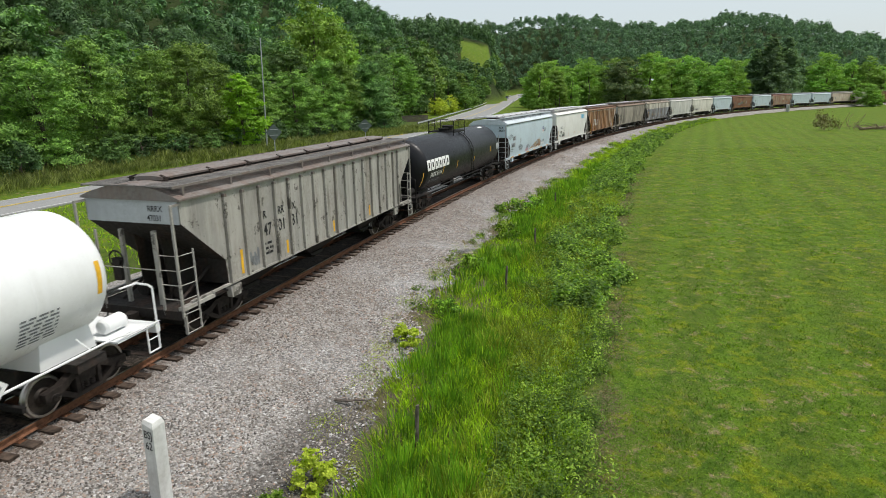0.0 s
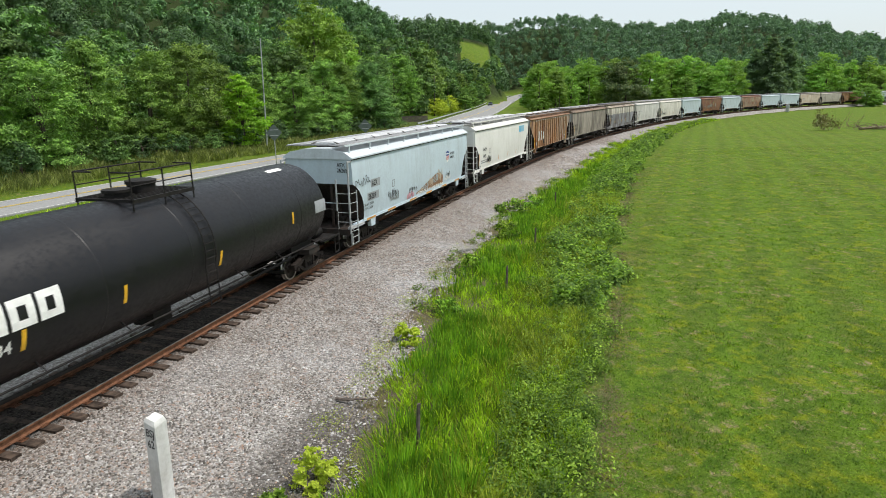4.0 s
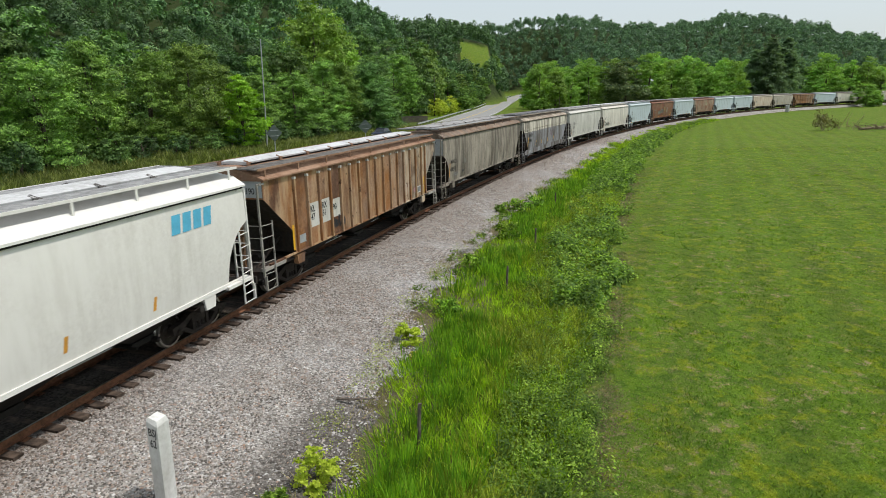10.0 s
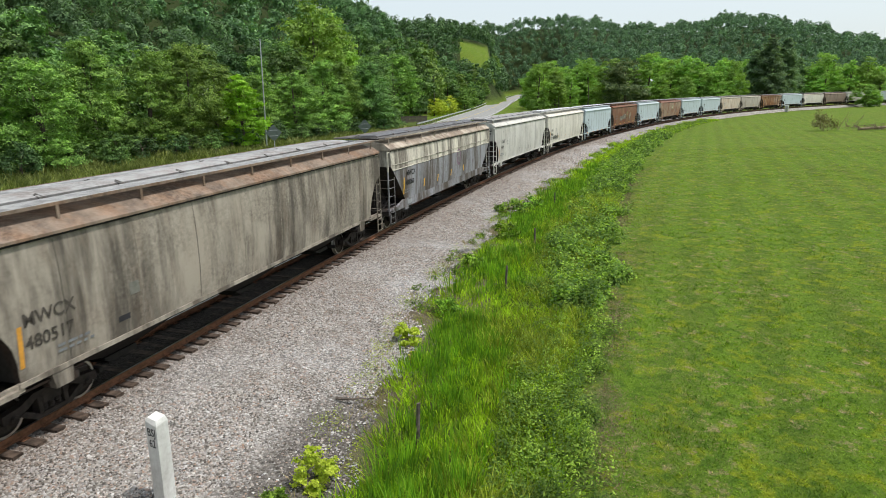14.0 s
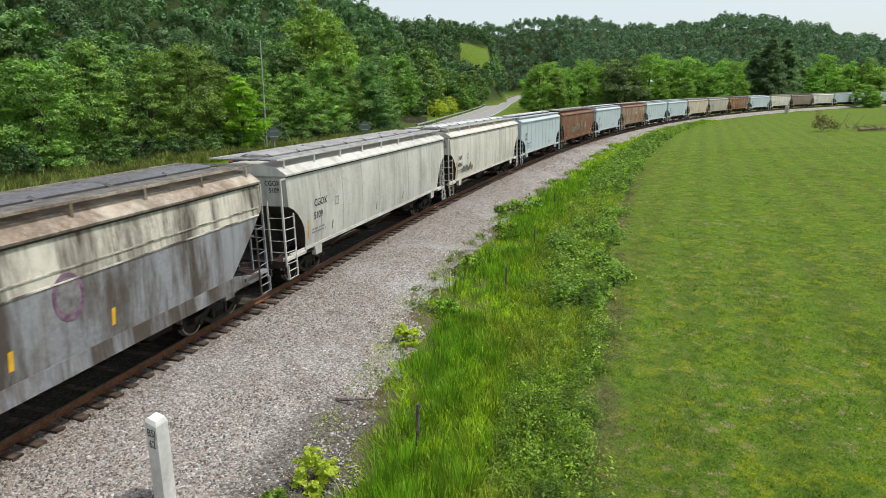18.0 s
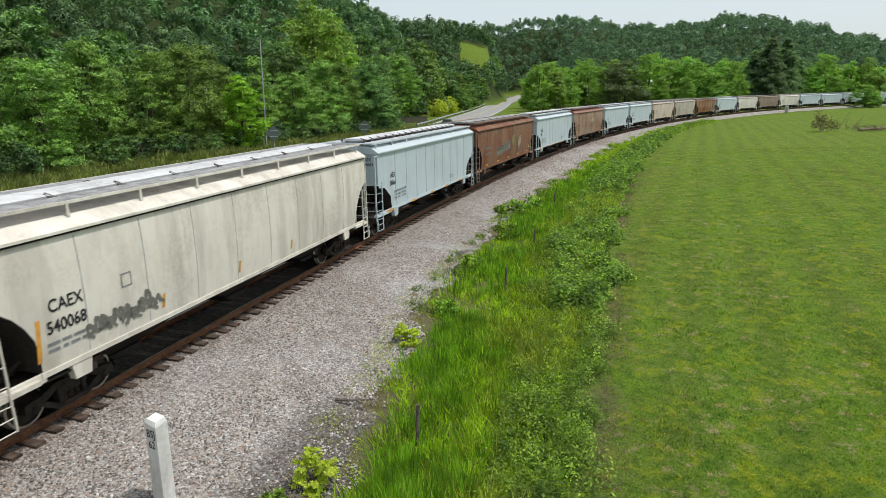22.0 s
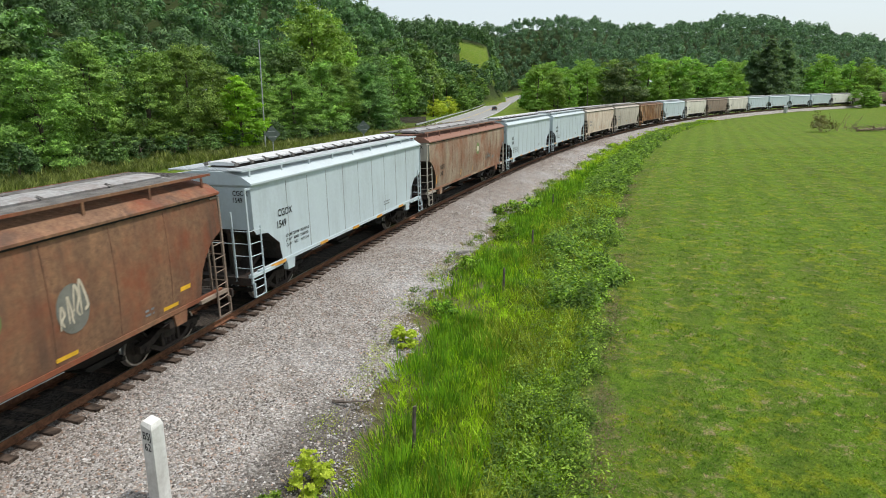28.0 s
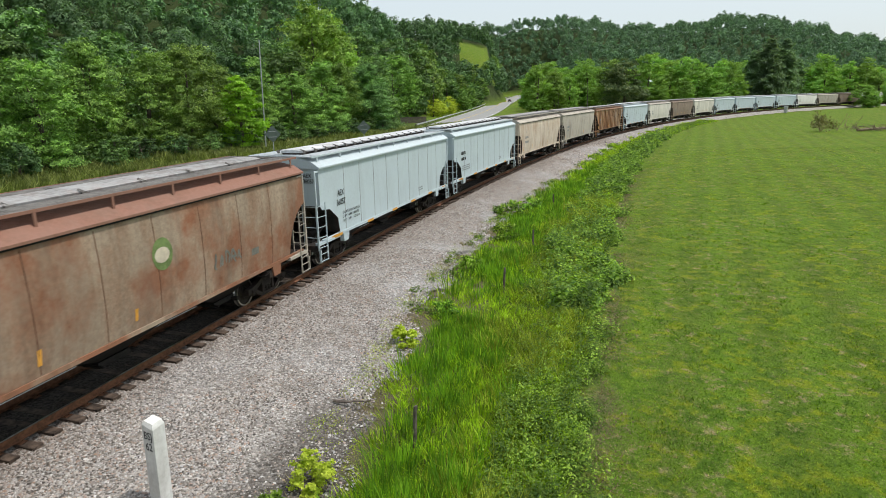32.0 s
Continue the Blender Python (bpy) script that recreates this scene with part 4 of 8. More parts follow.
def hopper_bay(n):
    sh = Shape()
    h = n / 2
    t, b = [(-h, -1.42), (h, -1.42), (h, 1.42), (-h, 1.42)], [(-0.42, -0.62), (0.42, -0.62), (0.42, 0.62), (-0.42, 0.62)]
    sh.add([(x, y, 1.32) for x, y in t] + [(x, y, 0.55) for x, y in b],
           [(0, 1, 5, 4), (1, 2, 6, 5), (2, 3, 7, 6), (3, 0, 4, 7), (4, 5, 6, 7)])
    sh.box(-0.5, 0.5, -0.7, 0.7, 0.42, 0.56)
    sh.bar((-0.55, -0.9, 0.5), (-0.55, 0.9, 0.5), 0.035)
    return sh


def coupler():
    """Draft gear and knuckle reaching out from the end (towards -x from the end)."""
    sh = Shape()
    sh.box(-0.42, 0.1, -0.10, 0.10, 0.78, 0.97)
    sh.prism([(-0.42, 0.70), (-0.62, 0.72), (-0.70, 0.85), (-0.62, 1.03), (-0.42, 1.05)], -0.17, 0.12)
    sh.box(-0.06, 0.02, -0.28, 0.28, 0.70, 1.05)
    sh.path([(-0.15, 0.22, 0.8), (-0.3, 0.24, 0.55), (-0.5, 0.2, 0.38), (-0.7, 0.1, 0.42)], 0.03)
    sh.path([(-0.08, -0.25, 0.8), (-0.12, -0.9, 0.86), (-0.1, -1.45, 0.95)], 0.018, 5)
    return sh


def truck_side():
    """A cast side frame with its window, spring nest and bearing ends; its middle at the truck's centre."""
    sh = Shape()
    up = [(-1.12, 0.42), (-1.12, 0.62), (-0.72, 0.66), (-0.42, 0.80), (0.42, 0.80), (0.72, 0.66), (1.12, 0.62), (1.12, 0.42), (0.80, 0.44),
          (0.56, 0.55), (0.36, 0.66), (-0.36, 0.66), (-0.56, 0.55), (-0.80, 0.44)]
    sh.prism(up, -0.09, 0.09)
    sh.prism([(-0.80, 0.46), (-0.40, 0.20), (0.40, 0.20), (0.80, 0.46), (0.66, 0.50), (0.34, 0.30), (-0.34, 0.30), (-0.66, 0.50)], -0.10, 0.10)
    for x in (-0.30, 0.30):
        sh.box(x - 0.05, x + 0.05, -0.10, 0.10, 0.28, 0.70)
    return sh


def springs():
    sh = Shape()
    for x in (-0.16, 0.0, 0.16):
        prof = [(0.29 + 0.028 * k, 0.075 if k % 2 else 0.055) for k in range(10)]
        sh.lathe(prof, "z", 10, (x, 0, 0))
    return sh


WR = 0.457


def wheelset():
    """Two flanged wheels on an axle, about its own axle line (along y)."""
    sh = Shape()
    for sgn in (-1, 1):
        prof = [(0.66, 0.10), (0.66, 0.17), (0.70, 0.20), (0.70, 0.37), (0.665, 0.39), (0.665, 0.475), (0.69, 0.482), (0.712, 0.458), (0.80, 0.452), (0.80, 0.40), (0.75, 0.37), (0.74, 0.20), (0.80, 0.16), (0.80, 0.10)]
        sh.lathe([(sgn * a, r) for a, r in prof], "y", 28)
    sh.lathe([(-0.70, 0.085), (0.70, 0.085)], "y", 10)
    return sh


def bearing(sgn):
    """Axle-end bearing with its cap and three bolts."""
    sh = Shape()
    for sgn in (sgn,):
        sh.lathe([(sgn * a, r) for a, r in ((0.9, 0.12), (1.10, 0.12), (1.12, 0.09), (1.15, 0.09), (1.15, 0.0))], "y", 14)
        for k in range(3):
            a = k * 2.0944
            c, s = 0.055 * math.cos(a), 0.055 * math.sin(a)
            sh.box(c - 0.016, c + 0.016, min(sgn * 1.15, sgn * 1.175), max(sgn * 1.15, sgn * 1.175), s - 0.016, s + 0.016)
    return sh


def rolling_wheels():
    """The wheelset's mesh, its running surface worn bright."""
    me = wheelset().mesh("wheelset", True)
    me.materials.append(None)
    me.materials.append(M_TREAD)
    for p in me.polygons:
        if math.hypot(p.center.x, p.center.z) > 0.445 or (abs(abs(p.center.y) - 0.80) < 0.003 and math.hypot(p.center.x, p.center.z) > 0.41):
            p.material_index = 1
    return me


SPINNING = []      # wheelsets and the thing each belongs to


def add_truck(car, x, spin):
    t = part("truck", kept("bolster", lambda: Shape().box(-0.22, 0.22, -1.1, 1.1, 0.48, 0.74).box(-0.3, 0.3, -0.3, 0.3, 0.7, 0.86)), M_TRUCK, car,
             "rust-brown cast two-axle truck", at=pose(x, 0, 0))
    for y in (-1.02, 1.02):
        part("side_frame", kept("side_frame", truck_side), M_TRUCK, t, at=pose(0, y, 0))
        part("spring_nest", kept("springs", springs, True), M_TRUCK, t, at=pose(0, y, 0))
    for dx in (-0.89, 0.89):
        w = part("wheelset", kept("wheelset", rolling_wheels), M_WHEEL, t, "flanged steel wheelset", at=pose(dx, 0, WR))
        if spin:
            SPINNING.append((w, dx))
        for sy in (-1, 1):
            part("bearing", kept(("bearing", sy), lambda: bearing(sy), True), M_TRUCK, t, at=pose(dx, 0, WR))
    part("brake_beam", kept("brake_beam", lambda: Shape().box(-1.5, -1.4, -0.9, 0.9, 0.38, 0.5).box(1.4, 1.5, -0.9, 0.9, 0.38, 0.5).bar((-1.45, 0, 0.44), (1.45, 0, 0.44), 0.03)), M_BLACK, t)
    return t


TRAIN = []      # each car with its middle, as metres along the track at the clip's start


def mirrored(build, end, side=1):
    """A shape drawn from the left end, for either end and side."""
    s = build()
    out = Shape()
    out.add([(-end * p[0], side * p[1], p[2]) for p in s.v], s.f)
    return out


def on_side(kind, verts, x, z, proud=0.008, flat_w=None):
    """Lays flat x-z shapes on the camera's side of a car."""
    return [(p[0] + x, -((flat_w if flat_w else width_at(kind, p[2] + z)) + proud), p[2] + z) for p in verts]


def lettering(car, kind, text, x, z, height, material=None, squash=0.86, name="lettering", w=None, proud=0.012):
    v, f = words(text, height)
    v = [(p[0] * squash, 0, p[2]) for p in v]
    me = mesh_of(name, on_side(kind, v, x, z, proud, w), f)
    return part(name, me, material or M_INK, car)


def end_lettering(car, text, y, z, height, L, material=None):
    """Marks on the left end sheet, read from outside."""
    v, f = words(text, height)
    me = mesh_of("lettering", [(-L / 2 - 0.012, y - p[0] * 0.86, p[2] + z) for p in v], f)
    return part("lettering", me, material or M_INK, car)


def end_panel(car, kind, L, z0, z1, material):
    """A painted field on the left end sheet."""
    w = width_at(kind, z0) - 0.03
    me = Shape().add([(-L / 2 - 0.007, -w, z0), (-L / 2 - 0.007, w, z0), (-L / 2 - 0.007, w, z1), (-L / 2 - 0.007, -w, z1)], [(0, 1, 2, 3)]).mesh("end_panel")
    return part("end_panel", me, material, car)


def bars(car, kind, x, z, w, rows=2, h=0.07, material=None, seed=0, side_w=None, gap=2.0):
    """Small unreadable data lines as plain bars."""
    rnd = random.Random(seed)
    sh = Shape()
    for k in range(rows):
        a = 0.0
        while a < w:
            n = min(rnd.uniform(0.08, 0.3), w - a)
            if n > 0.03:
                zz = -k * h * gap
                sh.add(on_side(kind, [(a, 0, zz), (a + n, 0, zz), (a + n, 0, zz + h), (a, 0, zz + h)], x, z, 0.010, side_w), [(0, 1, 2, 3)])
            a += n + rnd.uniform(0.04, 0.08)
    return tagged(part("data_stencil", sh.mesh("data_stencil"), material or M_INK_GREY, car), kind="stuff")


def plate(car, kind, x, z, w, h, material, name="panel", proud=0.006, lean=0.0, side_w=None, label=""):
    """A flat painted patch or tape strip on the camera's side."""
    sh = Shape()
    n = max(1, int(h / 0.35))
    rows = [[(a + lean * t, 0, h * t) for a in (0, w)] for t in np.linspace(0, 1, n + 1)]
    rows = [on_side(kind, r, x, z, proud, side_w) for r in rows]
    sh.grid(rows)
    return part(name, sh.mesh(name), material, car, label)


def scribble(car, kind, x, z, w, h, material, seed, turns=9, thick=0.03, side_w=None):
    """An illegible spray-painted tag: a row of separate looping strokes."""
    rnd = random.Random(seed)
    sh = Shape()
    marks = max(2, turns // 2)
    cell = w / marks
    for m in range(marks):
        tall = h * rnd.uniform(0.55, 1.0)
        lift = rnd.uniform(0.0, 0.25) * h
        pts = [(cell * (m + rnd.uniform(-0.15, 0.35)), lift + tall * rnd.uniform(0.0, 0.3)), (cell * (m + rnd.uniform(0.1, 0.5)), lift + tall),
               (cell * (m + rnd.uniform(0.4, 0.9)), lift + tall * rnd.uniform(0.3, 0.8)), (cell * (m + rnd.uniform(0.2, 0.7)), lift + tall * rnd.uniform(0.1, 0.5)),
               (cell * (m + rnd.uniform(0.6, 1.15)), lift + tall * rnd.uniform(-0.15, 0.3))]
        fine = []
        for k in range(len(pts) - 1):
            p0, p1, p2, p3 = pts[max(k - 1, 0)], pts[k], pts[k + 1], pts[min(k + 2, len(pts) - 1)]
            for j in range(6):
                u = j / 6
                fine.append(tuple(0.5 * (2 * p1[i] + (p2[i] - p0[i]) * u + (2 * p0[i] - 5 * p1[i] + 4 * p2[i] - p3[i]) * u * u + (3 * p1[i] - p0[i] - 3 * p2[i] + p3[i]) * u ** 3) for i in (0, 1)))
        rows = []
        for k, (a, b) in enumerate(fine):
            c, d = fine[min(k + 1, len(fine) - 1)], fine[max(k - 1, 0)]
            dx, dz = c[0] - d[0], c[1] - d[1]
            n = math.hypot(dx, dz) or 1
            t = thick * (0.7 + 0.6 * math.sin(math.pi * k / len(fine)))
            rows.append(on_side(kind, [(a - dz / n * t, 0, b + dx / n * t), (a + dz / n * t, 0, b - dx / n * t)], x, z, 0.011 + 0.001 * (seed % 5), side_w))
        sh.grid(rows)
    return part("graffiti", sh.mesh("graffiti"), material, car)


def mural(car, kind, x, z, w, h, material, seed):
    """A spray-painted block that climbs to the right, with a ragged upper edge."""
    rnd = random.Random(seed)
    rows = []
    for k in range(41):
        u = k / 40
        top = h * (0.12 + 0.88 * min(1, u / 0.72)) * (1 - 0.35 * max(0, u - 0.85) / 0.15) * rnd.uniform(0.94, 1.03)
        foot = h * 0.10 * rnd.random()
        rows.append(on_side(kind, [(w * u, 0, foot + (top - foot) * q) for q in (0, 0.5, 1)], x, z, 0.008))
    return part("graffiti", Shape().grid(rows).mesh("graffiti"), material, car)


def hopper_car(kind, s0, s1, label, coat, roof=None, hatch_mat=None, grate=None, spin=True, full=True, iron=None, bay_mat=None, rails=None):
    """A covered hopper car whose body spans s0..s1 along the track at the start."""
    L = round((s1 - s0 - 0.35) * 4) / 4      # ladders and end sills reach past the body
    car = thing("hopper_car", label, "railway wagon", "cars of the freight train")
    h = L / 2
    part("body", kept((kind, "body", L), lambda: hopper_body(kind, L), True), coat, car)
    part("roof", kept((kind, "roof", L), lambda: hopper_roof(kind, L)), roof or coat, car)
    gr = grate or M_GRATE
    for sgn in (-1, 1):
        zb, yb, zf = BOARD[kind]
        y0, y1 = (-yb, -0.66) if sgn < 0 else (0.66, yb)
        part("running_board", kept(("board", L, sgn, zb), lambda: walkway(L, y0, y1, zb)), gr, car, "grated steel running board")
        yo = y0 if sgn < 0 else y1
        part("board_edge", kept(("board_edge", L, sgn, zb), lambda: Shape().box(-h - 0.1, h + 0.1, min(yo, yo + sgn * 0.03), max(yo, yo + sgn * 0.03), zb - 0.055, zb + 0.012)), roof or coat, car, "steel angle along the running board")
        part("side_sill", kept((kind, "sill", L, sgn), lambda: mirrored(lambda: side_sill(kind, L), -1, 1 if sgn < 0 else -1)), coat, car)
        e = sgn
        at = pose(e * h, 0, 0)
        part("end_running_board", kept("end_board", end_walkway), gr, car, at=pose(e * (h - 0.22), 0, zb - 4.595))
        part("end_platform", kept(("platform", e), lambda: mirrored(end_platform, e)), M_GRIME_SHADE, car, at=at)
        part("end_sill", kept(("end_sill", e), lambda: mirrored(lambda: Shape().box(-0.36, -0.28, -1.56, 1.56, 0.88, 1.13), e)), M_GRIME_SHADE, car, at=at)
        part("bolster", kept(("body_bolster", e), lambda: mirrored(lambda: Shape().box(1.75, 2.35, -1.48, 1.48, 0.86, 1.055), e)), M_GRIME_SHADE, car, at=at)
        # the sheet's near-black coat holds both dirt and the underside's shade
        part("slope_sheet", kept((kind, "slope", e), lambda: mirrored(lambda: slope_sheet(kind), e)), M_GRIME_SHADE, car, "slope sheet blackened with grime and painted shade", at=at)
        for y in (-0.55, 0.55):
            part("end_post", kept(("end_post", e), lambda: mirrored(lambda: Shape().box(0.03, 0.13, -0.05, 0.05, 1.1, 3.2), e)), M_GRIME_SHADE if kind != "ribbed" else coat, car, at=pose(e * h, y, 0))
            part("web_plate", kept((kind, "web", e), lambda: mirrored(lambda: end_web(kind), e)), M_GRIME_SHADE, car, at=pose(e * h, y * 0.8, 0))
            part("brace", kept(("brace", e), lambda: mirrored(lambda: Shape().bar((0.2, 0, 1.1), (1.75, 0, 1.85), 0.05, 6), e)), M_GRIME_SHADE, car, at=pose(e * h, y * 1.7, 0))
        part("end_handrail", kept(("end_rail", e), lambda: mirrored(lambda: Shape().path([(-0.33, -1.0, 2.25), (-0.36, -0.9, 2.25), (-0.36, 1.4, 2.25), (-0.33, 1.58, 2.25)], 0.014, 5), e)), coat, car, at=at)
        part("coupler", kept(("coupler", e), lambda: mirrored(coupler, e)), M_TRUCK, car, at=at)
        for side in (1, -1):
            part("ladder", kept(("ladder", e, side), lambda: mirrored(lambda: corner_ladder(4.0), e, side)), rails or coat, car, at=pose(e * h - (0.28 if e > 0 else 0), 0, 0))
            part("end_ladder", kept(("end_ladder", e, side), lambda: mirrored(end_ladder, e, side)), rails or coat, car, at=pose(e * h - (0.2 if e > 0 else 0), 0, 0))
        add_truck(car, e * (h - 1.95), spin)
    for nm, make in (("brake_wheel", brake_wheel), ("air_reservoir", reservoir), ("brake_cylinder", brake_cylinder)):
        part(nm, kept(nm, make, True), M_GRIME_SHADE, car, at=pose(-h, 0, 0))
    if full:
        for k in range(9):
            part("board_bracket", kept(("board_bracket", zb), lambda: Shape().box(-0.035, 0.035, -0.012, 0.012, zf, zb + 0.01).box(-0.012, 0.012, 0.0, 0.5, zb - 0.07, zb - 0.03)), roof or coat, car, at=pose(-h + 0.3 + (L - 0.6) * k / 8, -yb - 0.015, 0))
    # thin black strip, added to draw the shadow line below the eave
    if kind in ("curved", "banded"):
        we = width_at(kind, EAVE)
        part("eave_angle", kept(("eave", kind, L), lambda: Shape().box(-h + 0.02, h - 0.02, -we - 0.05, -we + 0.01, EAVE - 0.06, EAVE - 0.018)), M_BLACK, car, "black strip painted as the shadow line under the roof edge")
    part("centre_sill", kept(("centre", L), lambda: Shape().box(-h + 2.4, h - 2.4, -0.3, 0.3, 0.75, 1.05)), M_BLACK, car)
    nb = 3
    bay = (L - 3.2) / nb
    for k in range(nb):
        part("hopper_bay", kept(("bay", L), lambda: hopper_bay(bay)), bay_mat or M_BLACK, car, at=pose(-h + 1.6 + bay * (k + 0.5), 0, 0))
    nh = 8 if kind == "seamed" else 4
    run = L - 1.5
    for k in range(nh):
        n = run / nh
        hp = part("hatch_cover", kept(("hatch", nh, L), lambda: hatch(n - 0.03)), hatch_mat or M_HATCH, car, at=pose(-h + 0.75 + n * (k + 0.5), 0, -0.10 if kind == "ribbed" else 0))
        # coaming made black to draw the dark gap below each lid
        part("coaming", kept(("coaming", nh, L), lambda: Shape().box(-n / 2 + 0.02, n / 2 - 0.02, -0.43, 0.43, 4.40, 4.61)), M_GRIME_SHADE, hp, "hatch coaming blackened as the dark gap under the lid")
        if full:
            for x, y in ((-n / 2, -0.55), (-n / 2, 0.55), (0.0, -0.55)):
                part("hatch_clamp", kept("hatch_clamp", hatch_clamp), iron or M_GRATE_DARK, hp, at=pose(x, y, 0, 0, 0, 0 if y < 0 else 180))
    if kind == "ribbed":
        n = 17
        for side in (-1, 1):
            for k in range(n):
                x = min(-h + 1.77 + (L - 3.19) * k / (n - 1), h - 1.68)
                part("rib", kept("rib", lambda: Shape().box(-0.045, 0.045, -0.09, 0.0, SILL, 3.9).prism([(-0.045, 3.9), (0.045, 3.9), (0.0, 3.98)], -0.05, 0.0)), coat, car,
                     at=pose(x, side * 1.562, 0, 0, 0, 0 if side < 0 else 180))
                if side < 0 and full:
                    part("rib_cap", kept("rib_cap", lambda: Shape().prism([(-0.055, 3.88), (0.055, 3.88), (0.05, 3.96), (-0.05, 3.96)], -0.10, 0.0)), roof if roof is C_GREY_ROOF else C_PALE, car, at=pose(x, -1.562, 0))
    if kind == "seamed":
        for k in range(9):
            x = -h + 2.0 + (L - 4.0) * k / 8
            part("seam", kept("seam", lambda: Shape().box(-0.011, 0.011, -0.010, 0.0, SILL + 0.05, 3.95)), M_SEAM, car, at=pose(x, -1.56, 0))
    if kind == "curved" and coat not in (C_CREAM, C_ICE):
        for k in range(8):
            x = -h + 2.2 + (L - 4.4) * k / 7
            zs = np.linspace(SILL + 0.05, 3.95, 7)
            part("seam", kept("curved_seam", lambda: Shape().grid([[(a, -width_at("curved", z) - 0.003 - 0.005 * (abs(a) < 0.01), z) for a in (-0.014, 0.0, 0.014)] for z in zs])), M_SEAM_BROWN if coat in (C_RED, C_TAN, C_BROWN) else coat if coat is C_SOOT else M_SEAM, car, at=pose(x, 0, 0))
    if kind == "banded":
        for z in (3.05, 3.30):
            part("band", kept(("band", L, z), lambda: Shape().box(-h + 0.2, h - 0.2, -width_at("curved", z) - 0.022, -width_at("curved", z) + 0.01, z, z + 0.035)), coat, car)
    TRAIN.append((car, s0 + h, h - 1.95))
    return car, L


def dished(half, r, depth):
    prof = [(-half - depth * math.cos(a), r * math.sin(a)) for a in np.linspace(0, math.pi / 2, 9)]
    return prof + [(-x, q) for x, q in reversed(prof)]


def tank_car(s0, s1, label, coat, r, zc, dark, rail_mat, spin=True):
    L = s1 - s0
    h = L / 2
    car = thing("tank_car", label, "railway wagon", "cars of the freight train")
    sh = Shape().lathe(dished(h - 1.55, r, 0.62), "x", 56, (0, 0, zc))
    part("tank_shell", sh.mesh("tank_shell", True), coat, car)
    for x in np.linspace(-h + 3.2, h - 3.2, 5):
        seam = Shape().lathe([(-0.03, r), (-0.015, r + 0.006), (0.015, r + 0.006), (0.03, r)], "x", 56, (0, 0, zc))
        part("weld_seam", seam.mesh("weld_seam", True), coat, car, at=pose(float(x), 0, 0))
    top = zc + r
    # dome platform, railing, fittings, side ladder
    deck = Shape()
    for k in range(12):
        deck.box(-1.0, 1.2, -0.85 + 0.15 * k, -0.82 + 0.15 * k, top + 0.02, top + 0.05)
    deck.box(-1.05, 1.25, -0.9, -0.84, top - 0.05, top + 0.05).box(-1.05, 1.25, 0.84, 0.9, top - 0.05, top + 0.05)
    deck.box(-1.05, -0.99, -0.9, 0.9, top - 0.02, top + 0.05).box(1.19, 1.25, -0.9, 0.9, top - 0.02, top + 0.05)
    part("platform", deck.mesh("platform"), M_BLACK if dark else M_GRATE, car)
    fence = Shape()
    for y in (-0.87, 0.87):
        for x in (-1.02, 0.1, 1.22):
            fence.bar((x, y, top - 0.25), (x, y, top + 0.72), 0.024)
        fence.bar((-1.02, y, top + 0.72), (1.22, y, top + 0.72), 0.022).bar((-1.02, y, top + 0.38), (1.22, y, top + 0.38), 0.016)
    for x in (-1.02, 1.22):
        fence.bar((x, -0.87, top + 0.72), (x, -0.3, top + 0.72), 0.022).bar((x, 0.3, top + 0.72), (x, 0.87, top + 0.72), 0.022)
    part("railing", fence.mesh("railing"), rail_mat, car)
    part("valve_housing", Shape().lathe([(top - 0.1, 0.36), (top + 0.26, 0.36), (top + 0.28, 0.40), (top + 0.36, 0.40), (top + 0.39, 0.30), (top + 0.40, 0.0)], "z", 20, (0.25, 0, 0)).mesh("valve_housing", True), M_BLACK if dark else coat, car)
    part("manway", Shape().lathe([(top - 0.1, 0.30), (top + 0.15, 0.30), (top + 0.17, 0.36), (top + 0.24, 0.36), (top + 0.26, 0.0)], "z", 20, (-0.6, 0, 0)).mesh("manway", True), M_BLACK if dark else coat, car)
    for side in (-1, 1):
        lad = Shape()
        for x in (0.42, 0.86):
            pts = [(x, side * (r + 0.07) * math.cos(a), zc + (r + 0.07) * math.sin(a)) for a in np.linspace(-0.25, 1.2, 9)]
            lad.path([(x, side * (r + 0.06), 1.0)] + pts, 0.02, 5)
        for k in range(12):
            a = -0.25 + 1.4 * k / 11
            lad.bar((0.42, side * (r + 0.07) * math.cos(a), zc + (r + 0.07) * math.sin(a)), (0.86, side * (r + 0.07) * math.cos(a), zc + (r + 0.07) * math.sin(a)), 0.013, 5)
        for z in (1.05, 1.35, 1.65, 1.95):
            lad.bar((0.42, side * (r + 0.06), z), (0.86, side * (r + 0.06), z), 0.013, 5)
        part("ladder", lad.mesh("ladder"), rail_mat, car)
        # long handrail low on the shell
        hr = Shape().path([(-h + 0.9, side * 1.38, 1.22), (-h + 1.9, side * 1.5, 1.30), (h - 1.9, side * 1.5, 1.30), (h - 0.9, side * 1.38, 1.22)], 0.028, 6)
        for x in np.linspace(-h + 2.2, h - 2.2, 7):
            hr.bar((x, side * 1.5, 1.30), (x, side * 1.15, 1.52), 0.018, 5)
        part("side_rail", hr.mesh("side_rail"), rail_mat, car)
    for e in (-1, 1):
        at = pose(e * h, 0, 0)
        pm = M_BLACK if dark else coat
